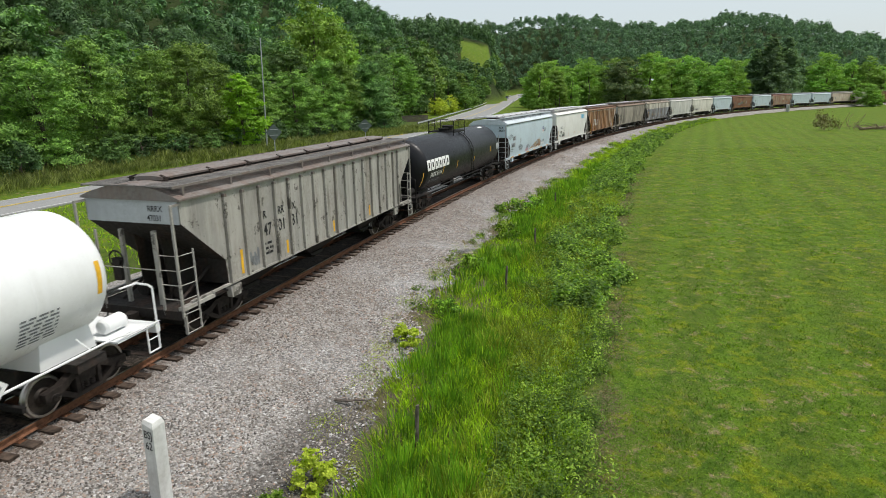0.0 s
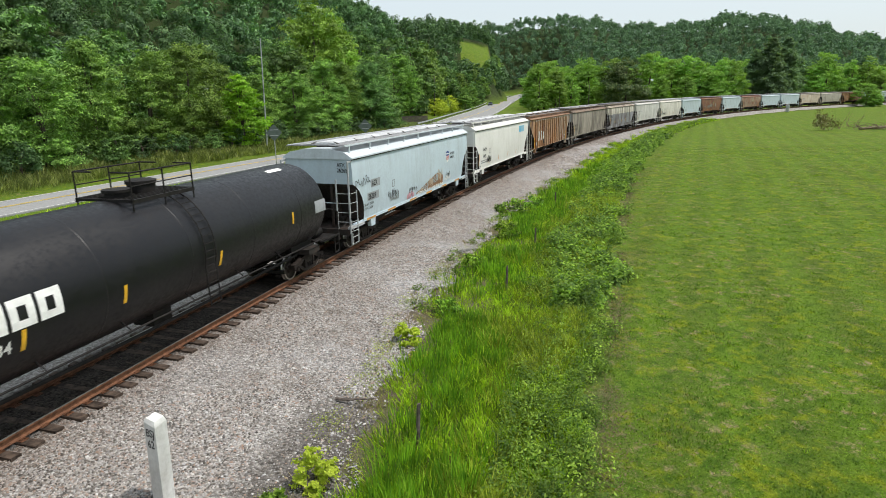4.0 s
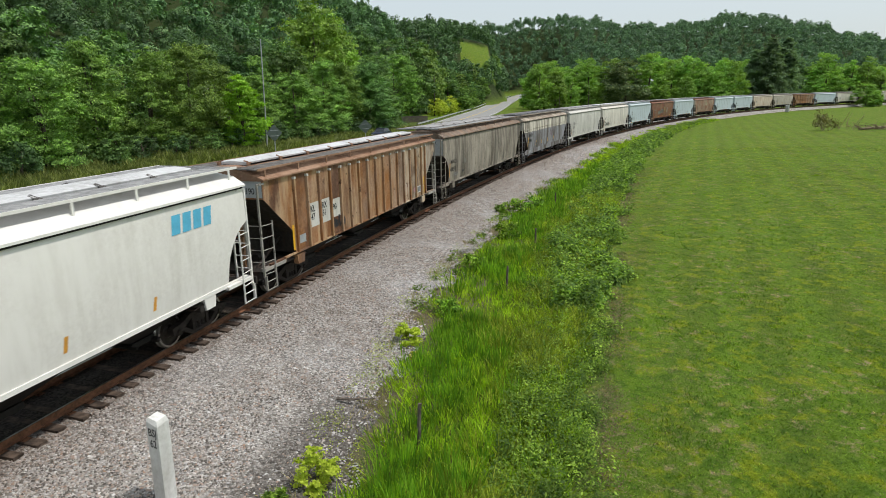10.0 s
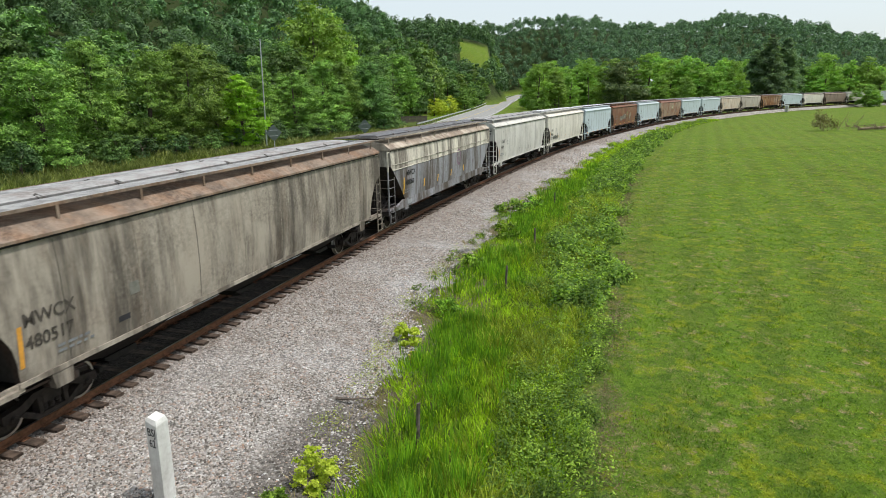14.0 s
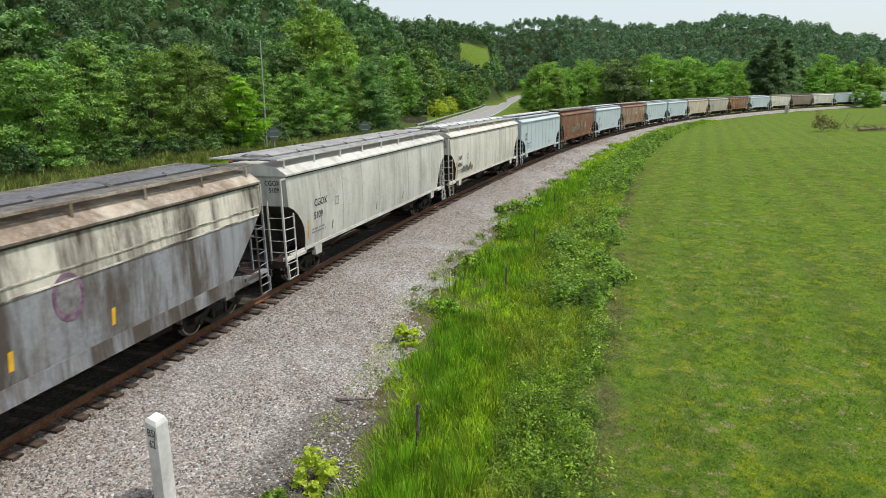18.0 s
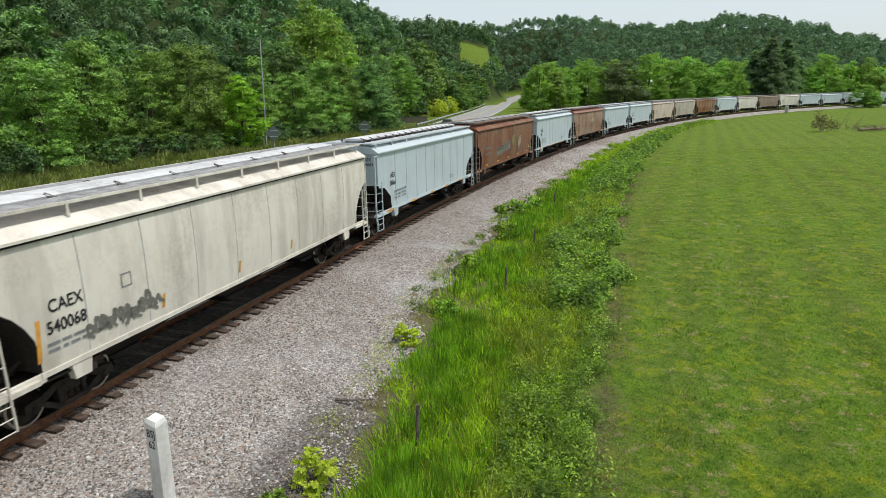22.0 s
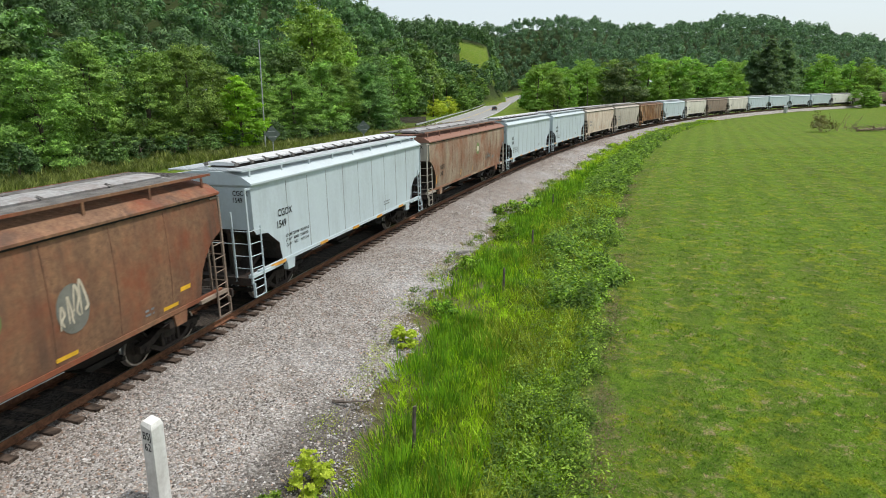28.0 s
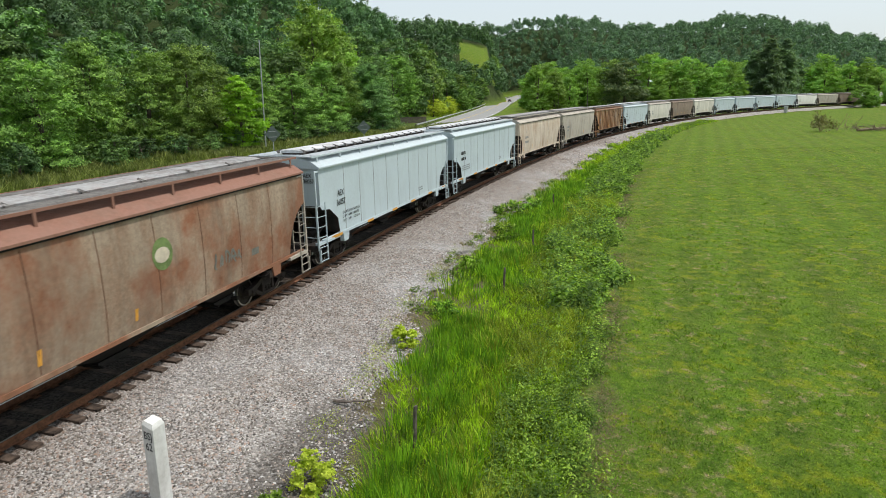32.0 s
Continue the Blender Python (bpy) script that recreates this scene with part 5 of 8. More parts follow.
        for nm, sp in (("end_sill", Shape().box(0.0, 0.14, -1.45, 1.45, 0.88, 1.12)), ("stub_sill", Shape().box(0.14, 3.1, -0.36, 0.36, 0.72, 1.07)),
                       ("bolster", Shape().box(1.7, 2.5, -1.4, 1.4, 0.86, 1.06)), ("end_platform", Shape().box(0.14, 1.35, -1.42, 1.42, 1.08, 1.12)),
                       ("saddle", Shape().prism([(1.5, 1.07), (3.0, 1.07), (2.9, 1.72), (1.65, 1.72)], -0.95, 0.95))):
            part(nm, mirrored(lambda: sp, e).mesh(nm), M_GRIME_SHADE if nm in ("stub_sill", "bolster") else pm, car, at=at)
        for y in (-1, 1):
            rail = Shape()
            rail.path([(0.05, y * 1.42, 0.45), (0.05, y * 1.42, 2.05), (0.10, y * 1.36, 2.14), (0.10, y * 1.0, 2.16), (0.6, y * 0.95, 2.16)], 0.028, 6)
            rail.path([(0.05, y * 1.42, 0.45), (0.42, y * 1.42, 0.45), (0.42, y * 1.42, 1.12)], 0.024, 6)
            rail.bar((0.05, y * 1.42, 0.78), (0.42, y * 1.42, 0.78), 0.016, 5)
            rail.path([(0.0, y * 1.45, 1.16), (1.0, y * 1.45, 1.2), (1.6, y * 1.45, 1.3)], 0.02, 5)
            part("end_railing", mirrored(lambda: rail, e).mesh("end_railing"), rail_mat, car, at=at)
        part("brake_cylinder", mirrored(lambda: Shape().lathe([(0.4, 0), (0.43, 0.15), (0.50, 0.20), (1.05, 0.20), (1.12, 0.15), (1.15, 0)], "x", 18, (0, -0.75, 1.33)), e).mesh("brake_cylinder", True), M_BLACK if dark else coat, car, at=at)
        part("coupler", kept(("coupler", e), lambda: mirrored(coupler, e)), M_TRUCK, car, at=at)
        add_truck(car, e * (h - 2.0), spin)
    TRAIN.append((car, (s0 + s1) / 2, h - 2.0))
    return car, L


def on_tank(r, zc, verts, proud=0.008):
    """Wraps x-z shapes round the camera's side of a tank; z counts along the skin from its widest line."""
    return [(p[0], -(r + proud) * math.cos(p[2] / r), zc + (r + proud) * math.sin(p[2] / r)) for p in verts]


def tank_text(car, r, zc, text, x, z, height, material, squash=0.9, name="lettering"):
    v, f = words(text, height)
    return part(name, mesh_of(name, on_tank(r, zc, [(p[0] * squash + x, 0, p[2] + z) for p in v]), f), material, car)


def tank_strip(car, r, zc, x, z, w, h, material, lean=0.0, name="reflector"):
    rows = [on_tank(r, zc, [(x + lean * t, 0, z + h * t), (x + w + lean * t, 0, z + h * t)]) for t in np.linspace(0, 1, 7)]
    return part(name, Shape().grid(rows).mesh(name), material, car)


def tank_bars(car, r, zc, x, z, w, rows, h, material, seed=0):
    rnd = random.Random(seed)
    sh = Shape()
    for k in range(rows):
        a = 0.0
        while a < w:
            n = min(rnd.uniform(0.08, 0.3), w - a)
            zz = z - k * h * 2
            sh.add(on_tank(r, zc, [(x + a, 0, zz), (x + a + n, 0, zz), (x + a + n, 0, zz + h), (x + a, 0, zz + h)]), [(0, 1, 2, 3)])
            a += n + rnd.uniform(0.04, 0.08)
    return tagged(part("data_stencil", sh.mesh("data_stencil"), material, car), kind="stuff")


# ---------------------------------------------------------------- the train, car by car
C_WHITE = paint("clean white tank paint", (0.80, 0.81, 0.81), (0.45, 0.43, 0.40), 0.10, 0.10, rough=0.35)
C_GREY = paint("weathered warm grey paint", (0.40, 0.385, 0.35), (0.15, 0.13, 0.11), 0.5, 0.55, 0.12, flake=1.0, bays=(-6.605, 0.8475, (0.28, 0.27, 0.25), (0.47, 0.45, 0.41), 40))
C_GREY_END = paint("pale grey end paint", (0.45, 0.47, 0.48), (0.2, 0.19, 0.18), 0.25, 0.3)
C_GREY_ROOF = paint("rust-stained brown-grey roof", (0.21, 0.19, 0.175), (0.12, 0.09, 0.08), 0.3, 0.6, 0.3)
C_TANK = paint("satin black tank paint", (0.007, 0.007, 0.009), (0.015, 0.014, 0.014), 0.3, 0.3, rough=0.38)
C_ICE = paint("pale ice-blue paint", (0.52, 0.62, 0.68), (0.28, 0.30, 0.32), 0.18, 0.2, 0.0, rough=0.45)
C_ICE_ROOF = paint("dusty pale blue roof paint", (0.60, 0.66, 0.70), (0.3, 0.31, 0.32), 0.15, 0.3, rough=0.5)
C_CREAM = paint("cream-white paint", (0.77, 0.76, 0.725), (0.36, 0.33, 0.28), 0.16, 0.18, 0.0, rough=0.45)
C_RUST = paint("rust-red weathered coat", (0.31, 0.135, 0.050), (0.12, 0.055, 0.032), 0.4, 0.35, 0.55, (0.36, 0.16, 0.045), rough=0.75, fade=(0.60, 0.56, 0.47), fade_amt=0.3, grade=(1.5, 5.0), flake=0.5, bands=0.25, bays=(-6.605, 0.8475, (0.085, 0.040, 0.026), (0.56, 0.40, 0.24), 11))
C_RUST_ROOF = paint("rusty roof sheet", (0.34, 0.215, 0.145), (0.15, 0.075, 0.042), 0.3, 0.6, 0.5, rough=0.8)
C_SOOT = paint("soot-streaked taupe paint", (0.37, 0.33, 0.275), (0.055, 0.046, 0.038), 0.5, 0.5, 0.12, (0.22, 0.11, 0.05), rough=0.65, bands=0.8)
C_SOOT_ROOF = paint("tar-brown roof paint with rust patches", (0.26, 0.20, 0.155), (0.06, 0.045, 0.036), 0.5, 0.8, 0.45, (0.33, 0.17, 0.085), rough=0.7, bands=0.3)
C_STREAK = paint("white over grey paint with dark run-down streaks", (0.70, 0.66, 0.57), (0.085, 0.065, 0.052), 0.6, 0.35, 0.10, (0.26, 0.15, 0.08), rough=0.65, lower=(3.05, (0.30, 0.31, 0.34)), bands=0.95)
C_STREAK_ROOF = paint("stained pale roof with brown run-off", (0.50, 0.44, 0.36), (0.12, 0.085, 0.065), 0.6, 0.7, 0.45, (0.20, 0.11, 0.06), rough=0.7, bands=0.6)
C_PALE = paint("dusty off-white paint", (0.63, 0.62, 0.58), (0.22, 0.20, 0.175), 0.28, 0.3, 0.05, rough=0.55, bands=0.3)
C_PALE2 = paint("dusty cream paint with brown streaks", (0.70, 0.67, 0.60), (0.22, 0.185, 0.145), 0.18, 0.25, 0.05, rough=0.55, bands=0.3)
C_MINT = paint("pale grey-green paint", (0.48, 0.56, 0.60), (0.26, 0.29, 0.30), 0.16, 0.15, rough=0.45)
C_MINT_ROOF = paint("clean pale roof paint", (0.47, 0.54, 0.57), (0.30, 0.33, 0.35), 0.12, 0.2, rough=0.5)
C_RED = paint("faded oxide-red paint", (0.215, 0.066, 0.032), (0.10, 0.058, 0.040), 0.6, 0.7, 0.1, (0.11, 0.05, 0.03), rough=0.65, fade=(0.31, 0.185, 0.10), fade_amt=0.75, bands=0.4)
C_TAN = paint("sun-faded red-brown paint worn to grey", (0.26, 0.115, 0.065), (0.15, 0.11, 0.08), 0.35, 0.4, 0.4, (0.25, 0.10, 0.045), rough=0.65, fade=(0.40, 0.32, 0.235), fade_amt=0.95, bands=0.3)
C_TAN_ROOF = paint("faded red-brown roof", (0.25, 0.125, 0.09), (0.2, 0.13, 0.1), 0.3, 0.4, 0.2, rough=0.7)
# seams darker than the coat: staining, and the laps' shading as colour
M_SEAM = plain("grimy weld seam with painted lap shading", (0.33, 0.35, 0.355), 0.7, 0, 0.35, 2)
M_SEAM_BROWN = plain("dark rusty weld seam", (0.13, 0.065, 0.04), 0.8, 0, 0.4, 2)
C_PEACH = paint("peeling cream paint over rust", (0.62, 0.55, 0.46), (0.30, 0.19, 0.12), 0.45, 0.4, 0.35, (0.42, 0.20, 0.08), rough=0.65)
C_BEIGE = paint("grimy beige paint", (0.46, 0.42, 0.36), (0.2, 0.17, 0.14), 0.45, 0.4, 0.1, rough=0.6)
C_BROWN = paint("dull brown dusty paint", (0.27, 0.21, 0.165), (0.12, 0.09, 0.07), 0.5, 0.5, 0.2, rough=0.7)
G_BROWN = plain("brown spray paint", (0.28, 0.15, 0.08), 0.6, 0, 0.2)
G_BLACK = plain("black spray paint", (0.03, 0.03, 0.035), 0.6, 0, 0.2)
G_SOOT = plain("soot-covered black lettering", (0.065, 0.056, 0.048), 0.7, 0, 0.3)
G_GREY = plain("grey spray paint", (0.16, 0.16, 0.14), 0.6, 0, 0.25)
G_PALE = plain("pale spray paint outline", (0.52, 0.46, 0.36), 0.6, 0, 0.2)
G_GREEN = plain("green paint disc", (0.14, 0.20, 0.07), 0.6, 0, 0.25)
G_PALEBLUE = plain("pale blue spray paint", (0.42, 0.58, 0.66), 0.6, 0, 0.15)
G_PINK = plain("faded pink paint", (0.6, 0.32, 0.36), 0.6, 0, 0.2)
G_RED = plain("faded red emblem paint", (0.50, 0.12, 0.12), 0.6, 0, 0.15)
G_NAVY = plain("navy emblem paint", (0.05, 0.09, 0.25), 0.6, 0, 0.15)


def disc(car, kind, x, z, rx, rz, material, name="emblem", proud=0.008):
    n = 20
    pts = [(x + rx * math.cos(k * 2 * math.pi / n), 0, z + rz * math.sin(k * 2 * math.pi / n)) for k in range(n)]
    v = [(p[0], -(width_at(kind, p[2]) + proud), p[2]) for p in pts]
    c = (x, -(width_at(kind, z) + proud), z)
    return part(name, mesh_of(name, v + [c], [(k, (k + 1) % n, n) for k in range(n)]), material, car)


# a white tank car leads
car, L = tank_car(-6.4, 10.9, "clean white tank car with white end railings on the track", C_WHITE, 1.47, 2.78, False, C_WHITE)
r, zc, h = 1.47, 2.78, L / 2
for a, b, c in ((h - 1.7, -0.35, 0.75), (h - 5.6, -1.15, 0.45)):
    tank_strip(car, r, zc, a, b, 0.13, c, M_YELLOW, 0.03)
tank_strip(car, r, zc, h - 6.6, -1.60, 1.7, 0.2, M_YELLOW, 0.0, "warning_band")
tank_bars(car, r, zc, h - 3.6, -0.35, 0.9, 8, 0.045, M_INK_GREY, 3)
tank_bars(car, r, zc, h - 6.7, -1.25, 1.4, 1, 0.05, M_INK_GREY, 4)
tank_bars(car, r, zc, h - 7.2, 1.75, 2.2, 1, 0.22, M_INK_GREY, 9)
part("placard", Shape().add([(h - 4.85, -1.55, 1.45), (h - 4.5, -1.55, 1.1), (h - 4.15, -1.55, 1.45), (h - 4.5, -1.55, 1.8)], [(0, 1, 2, 3)]).mesh("placard"), C_WHITE, car, "white diamond hazard placard")
part("placard_mark", Shape().add([(h - 4.72, -1.556, 1.45), (h - 4.5, -1.556, 1.23), (h - 4.28, -1.556, 1.45), (h - 4.5, -1.556, 1.67)], [(0, 1, 2, 3)]).mesh("placard_mark"), M_INK_GREY, car)

car, L = hopper_car("ribbed", 12.05, 29.15, "weathered grey ribbed hopper car with a rust-stained roof", C_GREY, C_GREY_ROOF, C_GREY_ROOF, M_GRATE_DARK, iron=M_GRIME_SHADE)
h = L / 2
P = "ribbed"
ribs = lambda k: -h + 1.77 + (L - 3.19) * k / 16
for k, t in ((2, "R"), (3, "RR"), (4, "X")):
    lettering(car, P, t, ribs(k) + 0.18, 2.86, 0.26)
for k, t in ((2, "47"), (3, "01"), (4, "31")):
    lettering(car, P, t, ribs(k) + 0.12, 2.30, 0.40)
bars(car, P, ribs(2) + 0.1, 2.0, 0.5, 3, 0.08, M_INK, 1)
for k in (1, 4, 8, 12):
    plate(car, P, ribs(k) - 0.3, 1.42, 0.12, 0.75 if k == 1 else 0.45, M_YELLOW, "reflector")
scribble(car, P, ribs(1) + 0.15, 1.45, 0.5, 0.5, M_INK_GREY, 5)
end_panel(car, P, L, 3.42, 4.08, C_GREY_END)
end_lettering(car, "RRRX", -0.55, 3.75, 0.16, L)
end_lettering(car, "47031", -0.50, 3.50, 0.16, L)

car, L = tank_car(30.05, 48.0, "satin black tank car with a railed top platform and white lettering", C_TANK, 1.61, 2.55, True, M_BLACK)
r, zc, h = 1.61, 2.55, L / 2
for k in range(6):        # the owner's name, drawn as six plain white shapes
    x = -h + 1.40 + 0.61 * k
    for a, b, w, d in ((0.0, -0.14, 0.53, 0.16), (0.0, 0.30, 0.53, 0.16), (0.0, 0.0, 0.17, 0.32), (0.36, 0.0, 0.17, 0.32)):
        tank_strip(car, r, zc, x + a, b, w, d, M_INK_WHITE, 0, "lettering_block")
tank_text(car, r, zc, "PROX 51134", -h + 2.0, -0.56, 0.27, M_INK_WHITE)
tank_bars(car, r, zc, -h + 1.9, -0.78, 1.6, 2, 0.05, M_INK_GREY, 6)
for a, b, c in ((0.72, -0.95, 0.8), (4.0, -0.62, 0.45), (6.55, -0.52, 0.45), (10.1, -0.6, 0.45), (14.1, -0.2, 0.4)):
    tank_strip(car, r, zc, -h + a, b, 0.10, c, M_YELLOW, 0.02)
tank_strip(car, r, zc, h - 2.2, -0.15, 0.8, 0.45, M_PATCH, 0, "panel")
tank_strip(car, r, zc, h - 3.5, 1.9, 0.9, 0.2, M_INK_WHITE, 0, "panel")
part("bottom_outlet", Shape().box(-0.35, 0.35, -0.35, 0.35, 0.55, 0.98).mesh("bottom_outlet"), M_BLACK, car)
part("brake_pipe", Shape().path([(-h + 2.6, -0.9, 0.86), (-1.2, -0.9, 0.80), (0.8, -0.9, 0.80), (h - 2.6, -0.9, 0.86)], 0.05, 6).mesh("brake_pipe"), M_BLACK, car)
part("brake_rod", Shape().path([(-h + 2.6, 0.7, 0.70), (h - 2.6, 0.7, 0.66)], 0.06, 6).mesh("brake_rod"), M_BLACK, car)

K = "curved"
car, L = hopper_car(K, 49.16, 66.1, "pale ice-blue hopper car with grey number patches and brown graffiti", C_ICE, C_ICE_ROOF, rails=C_GREY_END)
h = L / 2
plate(car, K, -h + 1.70, 2.62, 0.98, 0.36, M_PATCH)
plate(car, K, -h + 1.34, 2.06, 1.20, 0.36, M_PATCH)
lettering(car, K, "AEX", -h + 1.80, 2.68, 0.25)
lettering(car, K, "26269", -h + 1.42, 2.12, 0.26)
lettering(car, K, "LD LMT  222800", -h + 1.05, 1.88, 0.11)
lettering(car, K, "LT WT   63200", -h + 1.05, 1.70, 0.11)
# the railway's shield: a navy head over red and white stripes
for z, w, lean in ((2.62, 0.30, -0.05), (2.74, 0.40, -0.04), (2.86, 0.48, 0.0)):
    plate(car, K, -h + 12.4 - w / 2, z, w, 0.125, M_INK_WHITE, "emblem", 0.007)
for k in range(4):
    plate(car, K, -h + 12.19 + 0.12 * k, 2.68 + 0.05 * abs(k - 1.5), 0.06, 0.30 - 0.05 * abs(k - 1.5), G_RED, "emblem", 0.010)
plate(car, K, -h + 12.12, 2.98, 0.56, 0.24, G_NAVY, "emblem", 0.008)
plate(car, K, -h + 12.28, 3.21, 0.24, 0.06, G_NAVY, "emblem", 0.008)
plate(car, K, -h + 12.18, 3.07, 0.44, 0.06, M_INK_WHITE, "emblem", 0.011)
lettering(car, K, "BUILDING", -h + 12.9, 3.0, 0.15)
lettering(car, K, "AMERICA", -h + 12.9, 2.76, 0.15)
plate(car, K, -h + 4.05, 2.3, 0.3, 0.34, M_INK_GREY, "stencil_box")
plate(car, K, -h + 4.09, 2.34, 0.22, 0.26, C_ICE, "stencil_box", 0.009)
scribble(car, K, -h + 0.2, 2.75, 1.5, 0.45, G_BLACK, 21, 12, 0.014)
scribble(car, K, -h + 3.6, 1.72, 1.3, 0.42, G_BLACK, 22, 14, 0.018)
scribble(car, K, -h + 3.8, 1.60, 1.1, 0.25, G_GREY, 24, 12, 0.016)
mural(car, K, -h + 7.3, 1.40, 4.3, 0.78, G_BROWN, 23)
for k in range(5):
    scribble(car, K, -h + 7.5 + 0.8 * k, 1.42 + 0.04 * k, 0.8, 0.22 + 0.14 * k, G_PALEBLUE if k % 2 else G_PALE, 31 + k, 9, 0.022)
scribble(car, K, -h + 7.4, 1.36, 4.4, 0.12, M_INK_WHITE, 37, 25, 0.035)
scribble(car, K, -h + 6.2, 1.62, 1.3, 0.30, G_BLACK, 38, 9, 0.020)
scribble(car, K, -h + 6.0, 1.36, 0.9, 0.28, G_PINK, 39, 11, 0.045)
scribble(car, K, -h + 11.9, 1.50, 1.2, 0.25, M_INK_WHITE, 43, 11, 0.030)
scribble(car, K, -h + 12.1, 1.62, 0.8, 0.35, G_BLACK, 47, 12, 0.014)
for a in (1.3, 3.6, 6.4, 8.8, 11.4, 14.0):
    plate(car, K, -h + a, 1.19, 0.9, 0.11, M_ORANGE, "reflector", 0.045)
end_lettering(car, "AEX", -0.9, 3.72, 0.17, L)
end_lettering(car, "26269", -0.9, 3.50, 0.17, L)

car, L = hopper_car(K, 67.6, 83.15, "cream-white hopper car with black numbers and blue lettering", C_CREAM, C_CREAM)
h = L / 2
lettering(car, K, "GACX", -h + 1.80, 2.52, 0.26)
lettering(car, K, "54457", -h + 1.78, 2.03, 0.26)
bars(car, K, -h + 1.4, 1.80, 1.3, 2, 0.07, M_INK_GREY, 7)
for k in range(4):     # the lessor's name as four plain slanted blue shapes
    x = -h + 12.0 + 0.42 * k
    plate(car, K, x, 3.26, 0.33, 0.50, M_BLUE, "lettering_block", 0.01, 0.09)
plate(car, K, -h + 3.25, 2.25, 0.3, 0.34, M_INK_GREY, "stencil_box")
plate(car, K, -h + 3.29, 2.29, 0.22, 0.26, C_CREAM, "stencil_box", 0.009)
for k in range(3):
    scribble(car, K, -h + 2.75 + 0.06 * k, 1.52 + 0.06 * k, 1.0, 0.42, G_BLACK, 41 + k, 11, 0.016)
for a, n in ((0.85, 0.85), (3.2, 0.35), (5.8, 0.35), (8.5, 0.35), (11.1, 0.35)):
    plate(car, K, -h + a, 1.55, 0.10, n, M_ORANGE, "reflector", lean=0.06)
bars(car, K, -h + 1.0, 1.45, 0.45, 2, 0.06, M_INK_GREY, 8)

car, L = hopper_car("ribbed", 84.0, 101.1, "rust-red ribbed hopper car with pale worn panels and white number patches", C_RUST, C_RUST_ROOF, M_HATCH, M_GRATE_DARK, iron=C_RUST_ROOF, rails=C_GREY)
h = L / 2
ribs = lambda k: -h + 1.77 + (L - 3.19) * k / 16
for k in (1, 2, 3):
    plate(car, P, ribs(k) + 0.05, 1.95 if k < 3 else 2.0, ribs(1) - ribs(0) - 0.1, 0.9 if k < 3 else 0.72, C_PALE, "panel", 0.004)
for k, a, b in ((1, "KL", "47"), (2, "RX", "51"), (3, "90", "")):
    lettering(car, P, a, ribs(k) + 0.2, 2.52 if k < 3 else 2.3, 0.24)
    if b:
        lettering(car, P, b, ribs(k) + 0.2, 2.22, 0.24)
for k in (0, 4, 7, 11):
    plate(car, P, ribs(k) + 0.08 if k else ribs(0) - 0.25, 1.4, 0.12, 0.9 if k == 0 else 0.42, M_YELLOW, "reflector")
plate(car, P, ribs(0) + 0.1, 1.55, 0.5, 0.3, M_PATCH)
for k in range(2):
    scribble(car, P, ribs(3) + 0.1, 1.5 + 0.1 * k, 1.1, 0.35, G_BLACK, 51 + k, 11, 0.03)
scribble(car, P, h - 3.4, 1.5, 0.6, 0.4, G_PINK, 55, 9, 0.02)
plate(car, P, h - 1.86, 1.35, 0.11, 0.9, M_YELLOW, "reflector")
plate(car, P, ribs(14) + 0.15, 1.5, 0.62, 0.34, M_INK_WHITE, "data_panel")
plate(car, P, ribs(14) + 0.18, 1.53, 0.56, 0.28, M_INK_GREY, "data_panel", 0.009)
scribble(car, P, ribs(15) + 0.1, 1.5, 0.8, 0.3, G_PALE, 58, 9, 0.02)
end_panel(car, P, L, 3.5, 4.05, C_GREY_END)
end_lettering(car, "KLRX 475190", 0.1, 3.62, 0.2, L)

car, L = hopper_car(K, 102.32, 121.6, "soot-streaked taupe hopper car with a rust-stained roof", C_SOOT, C_SOOT_ROOF, M_HATCH_GREY, M_GRATE)
h = L / 2
lettering(car, K, "MWCX", -h + 1.25, 2.40, 0.28, G_SOOT, 0.95)
lettering(car, K, "480517", -h + 1.22, 1.93, 0.28, G_SOOT, 0.95)
plate(car, K, -h + 1.06, 1.6, 0.10, 0.85, M_ORANGE, "reflector", lean=0.04)
plate(car, K, -h + 3.9, 2.2, 0.3, 0.3, G_GREY, "stencil_box")
bars(car, K, -h + 1.9, 1.72, 0.9, 2, 0.06, M_INK_GREY, 12)
plate(car, K, -h + 3.5, 1.66, 0.35, 0.14, G_BLACK)
end_panel(car, K, L, 3.05, 4.06, C_GREY_END)
end_lettering(car, "MWCX", -0.55, 3.72, 0.17, L)
end_lettering(car, "480517", -0.50, 3.48, 0.17, L)

car, L = hopper_car("banded", 122.8, 141.0, "white hopper car with black run-down streaks and grey lower sides", C_STREAK, C_STREAK_ROOF, M_HATCH_DARK, M_GRATE_DARK)
h = L / 2
B = "banded"
lettering(car, B, "MWCX", -h + 1.85, 2.60, 0.28, M_INK, 0.95)
lettering(car, B, "480060", -h + 1.7, 2.12, 0.28, M_INK, 0.95)
for a, n in ((1.45, 0.85), (4.3, 0.45), (6.5, 0.4), (8.9, 0.4), (11.4, 0.4)):
    plate(car, B, -h + a, 1.70, 0.11, n, M_YELLOW, "reflector", lean=0.03)
bars(car, B, -h + 1.65, 1.86, 1.1, 2, 0.06, M_INK_GREY, 13)
plate(car, B, -h + 3.6, 2.32, 0.3, 0.3, M_INK_GREY, "stencil_box")
disc(car, B, -h + 10.4, 2.72, 0.40, 0.52, plain("faded purple paint", (0.17, 0.10, 0.15), 0.7, 0, 0.5), "emblem")
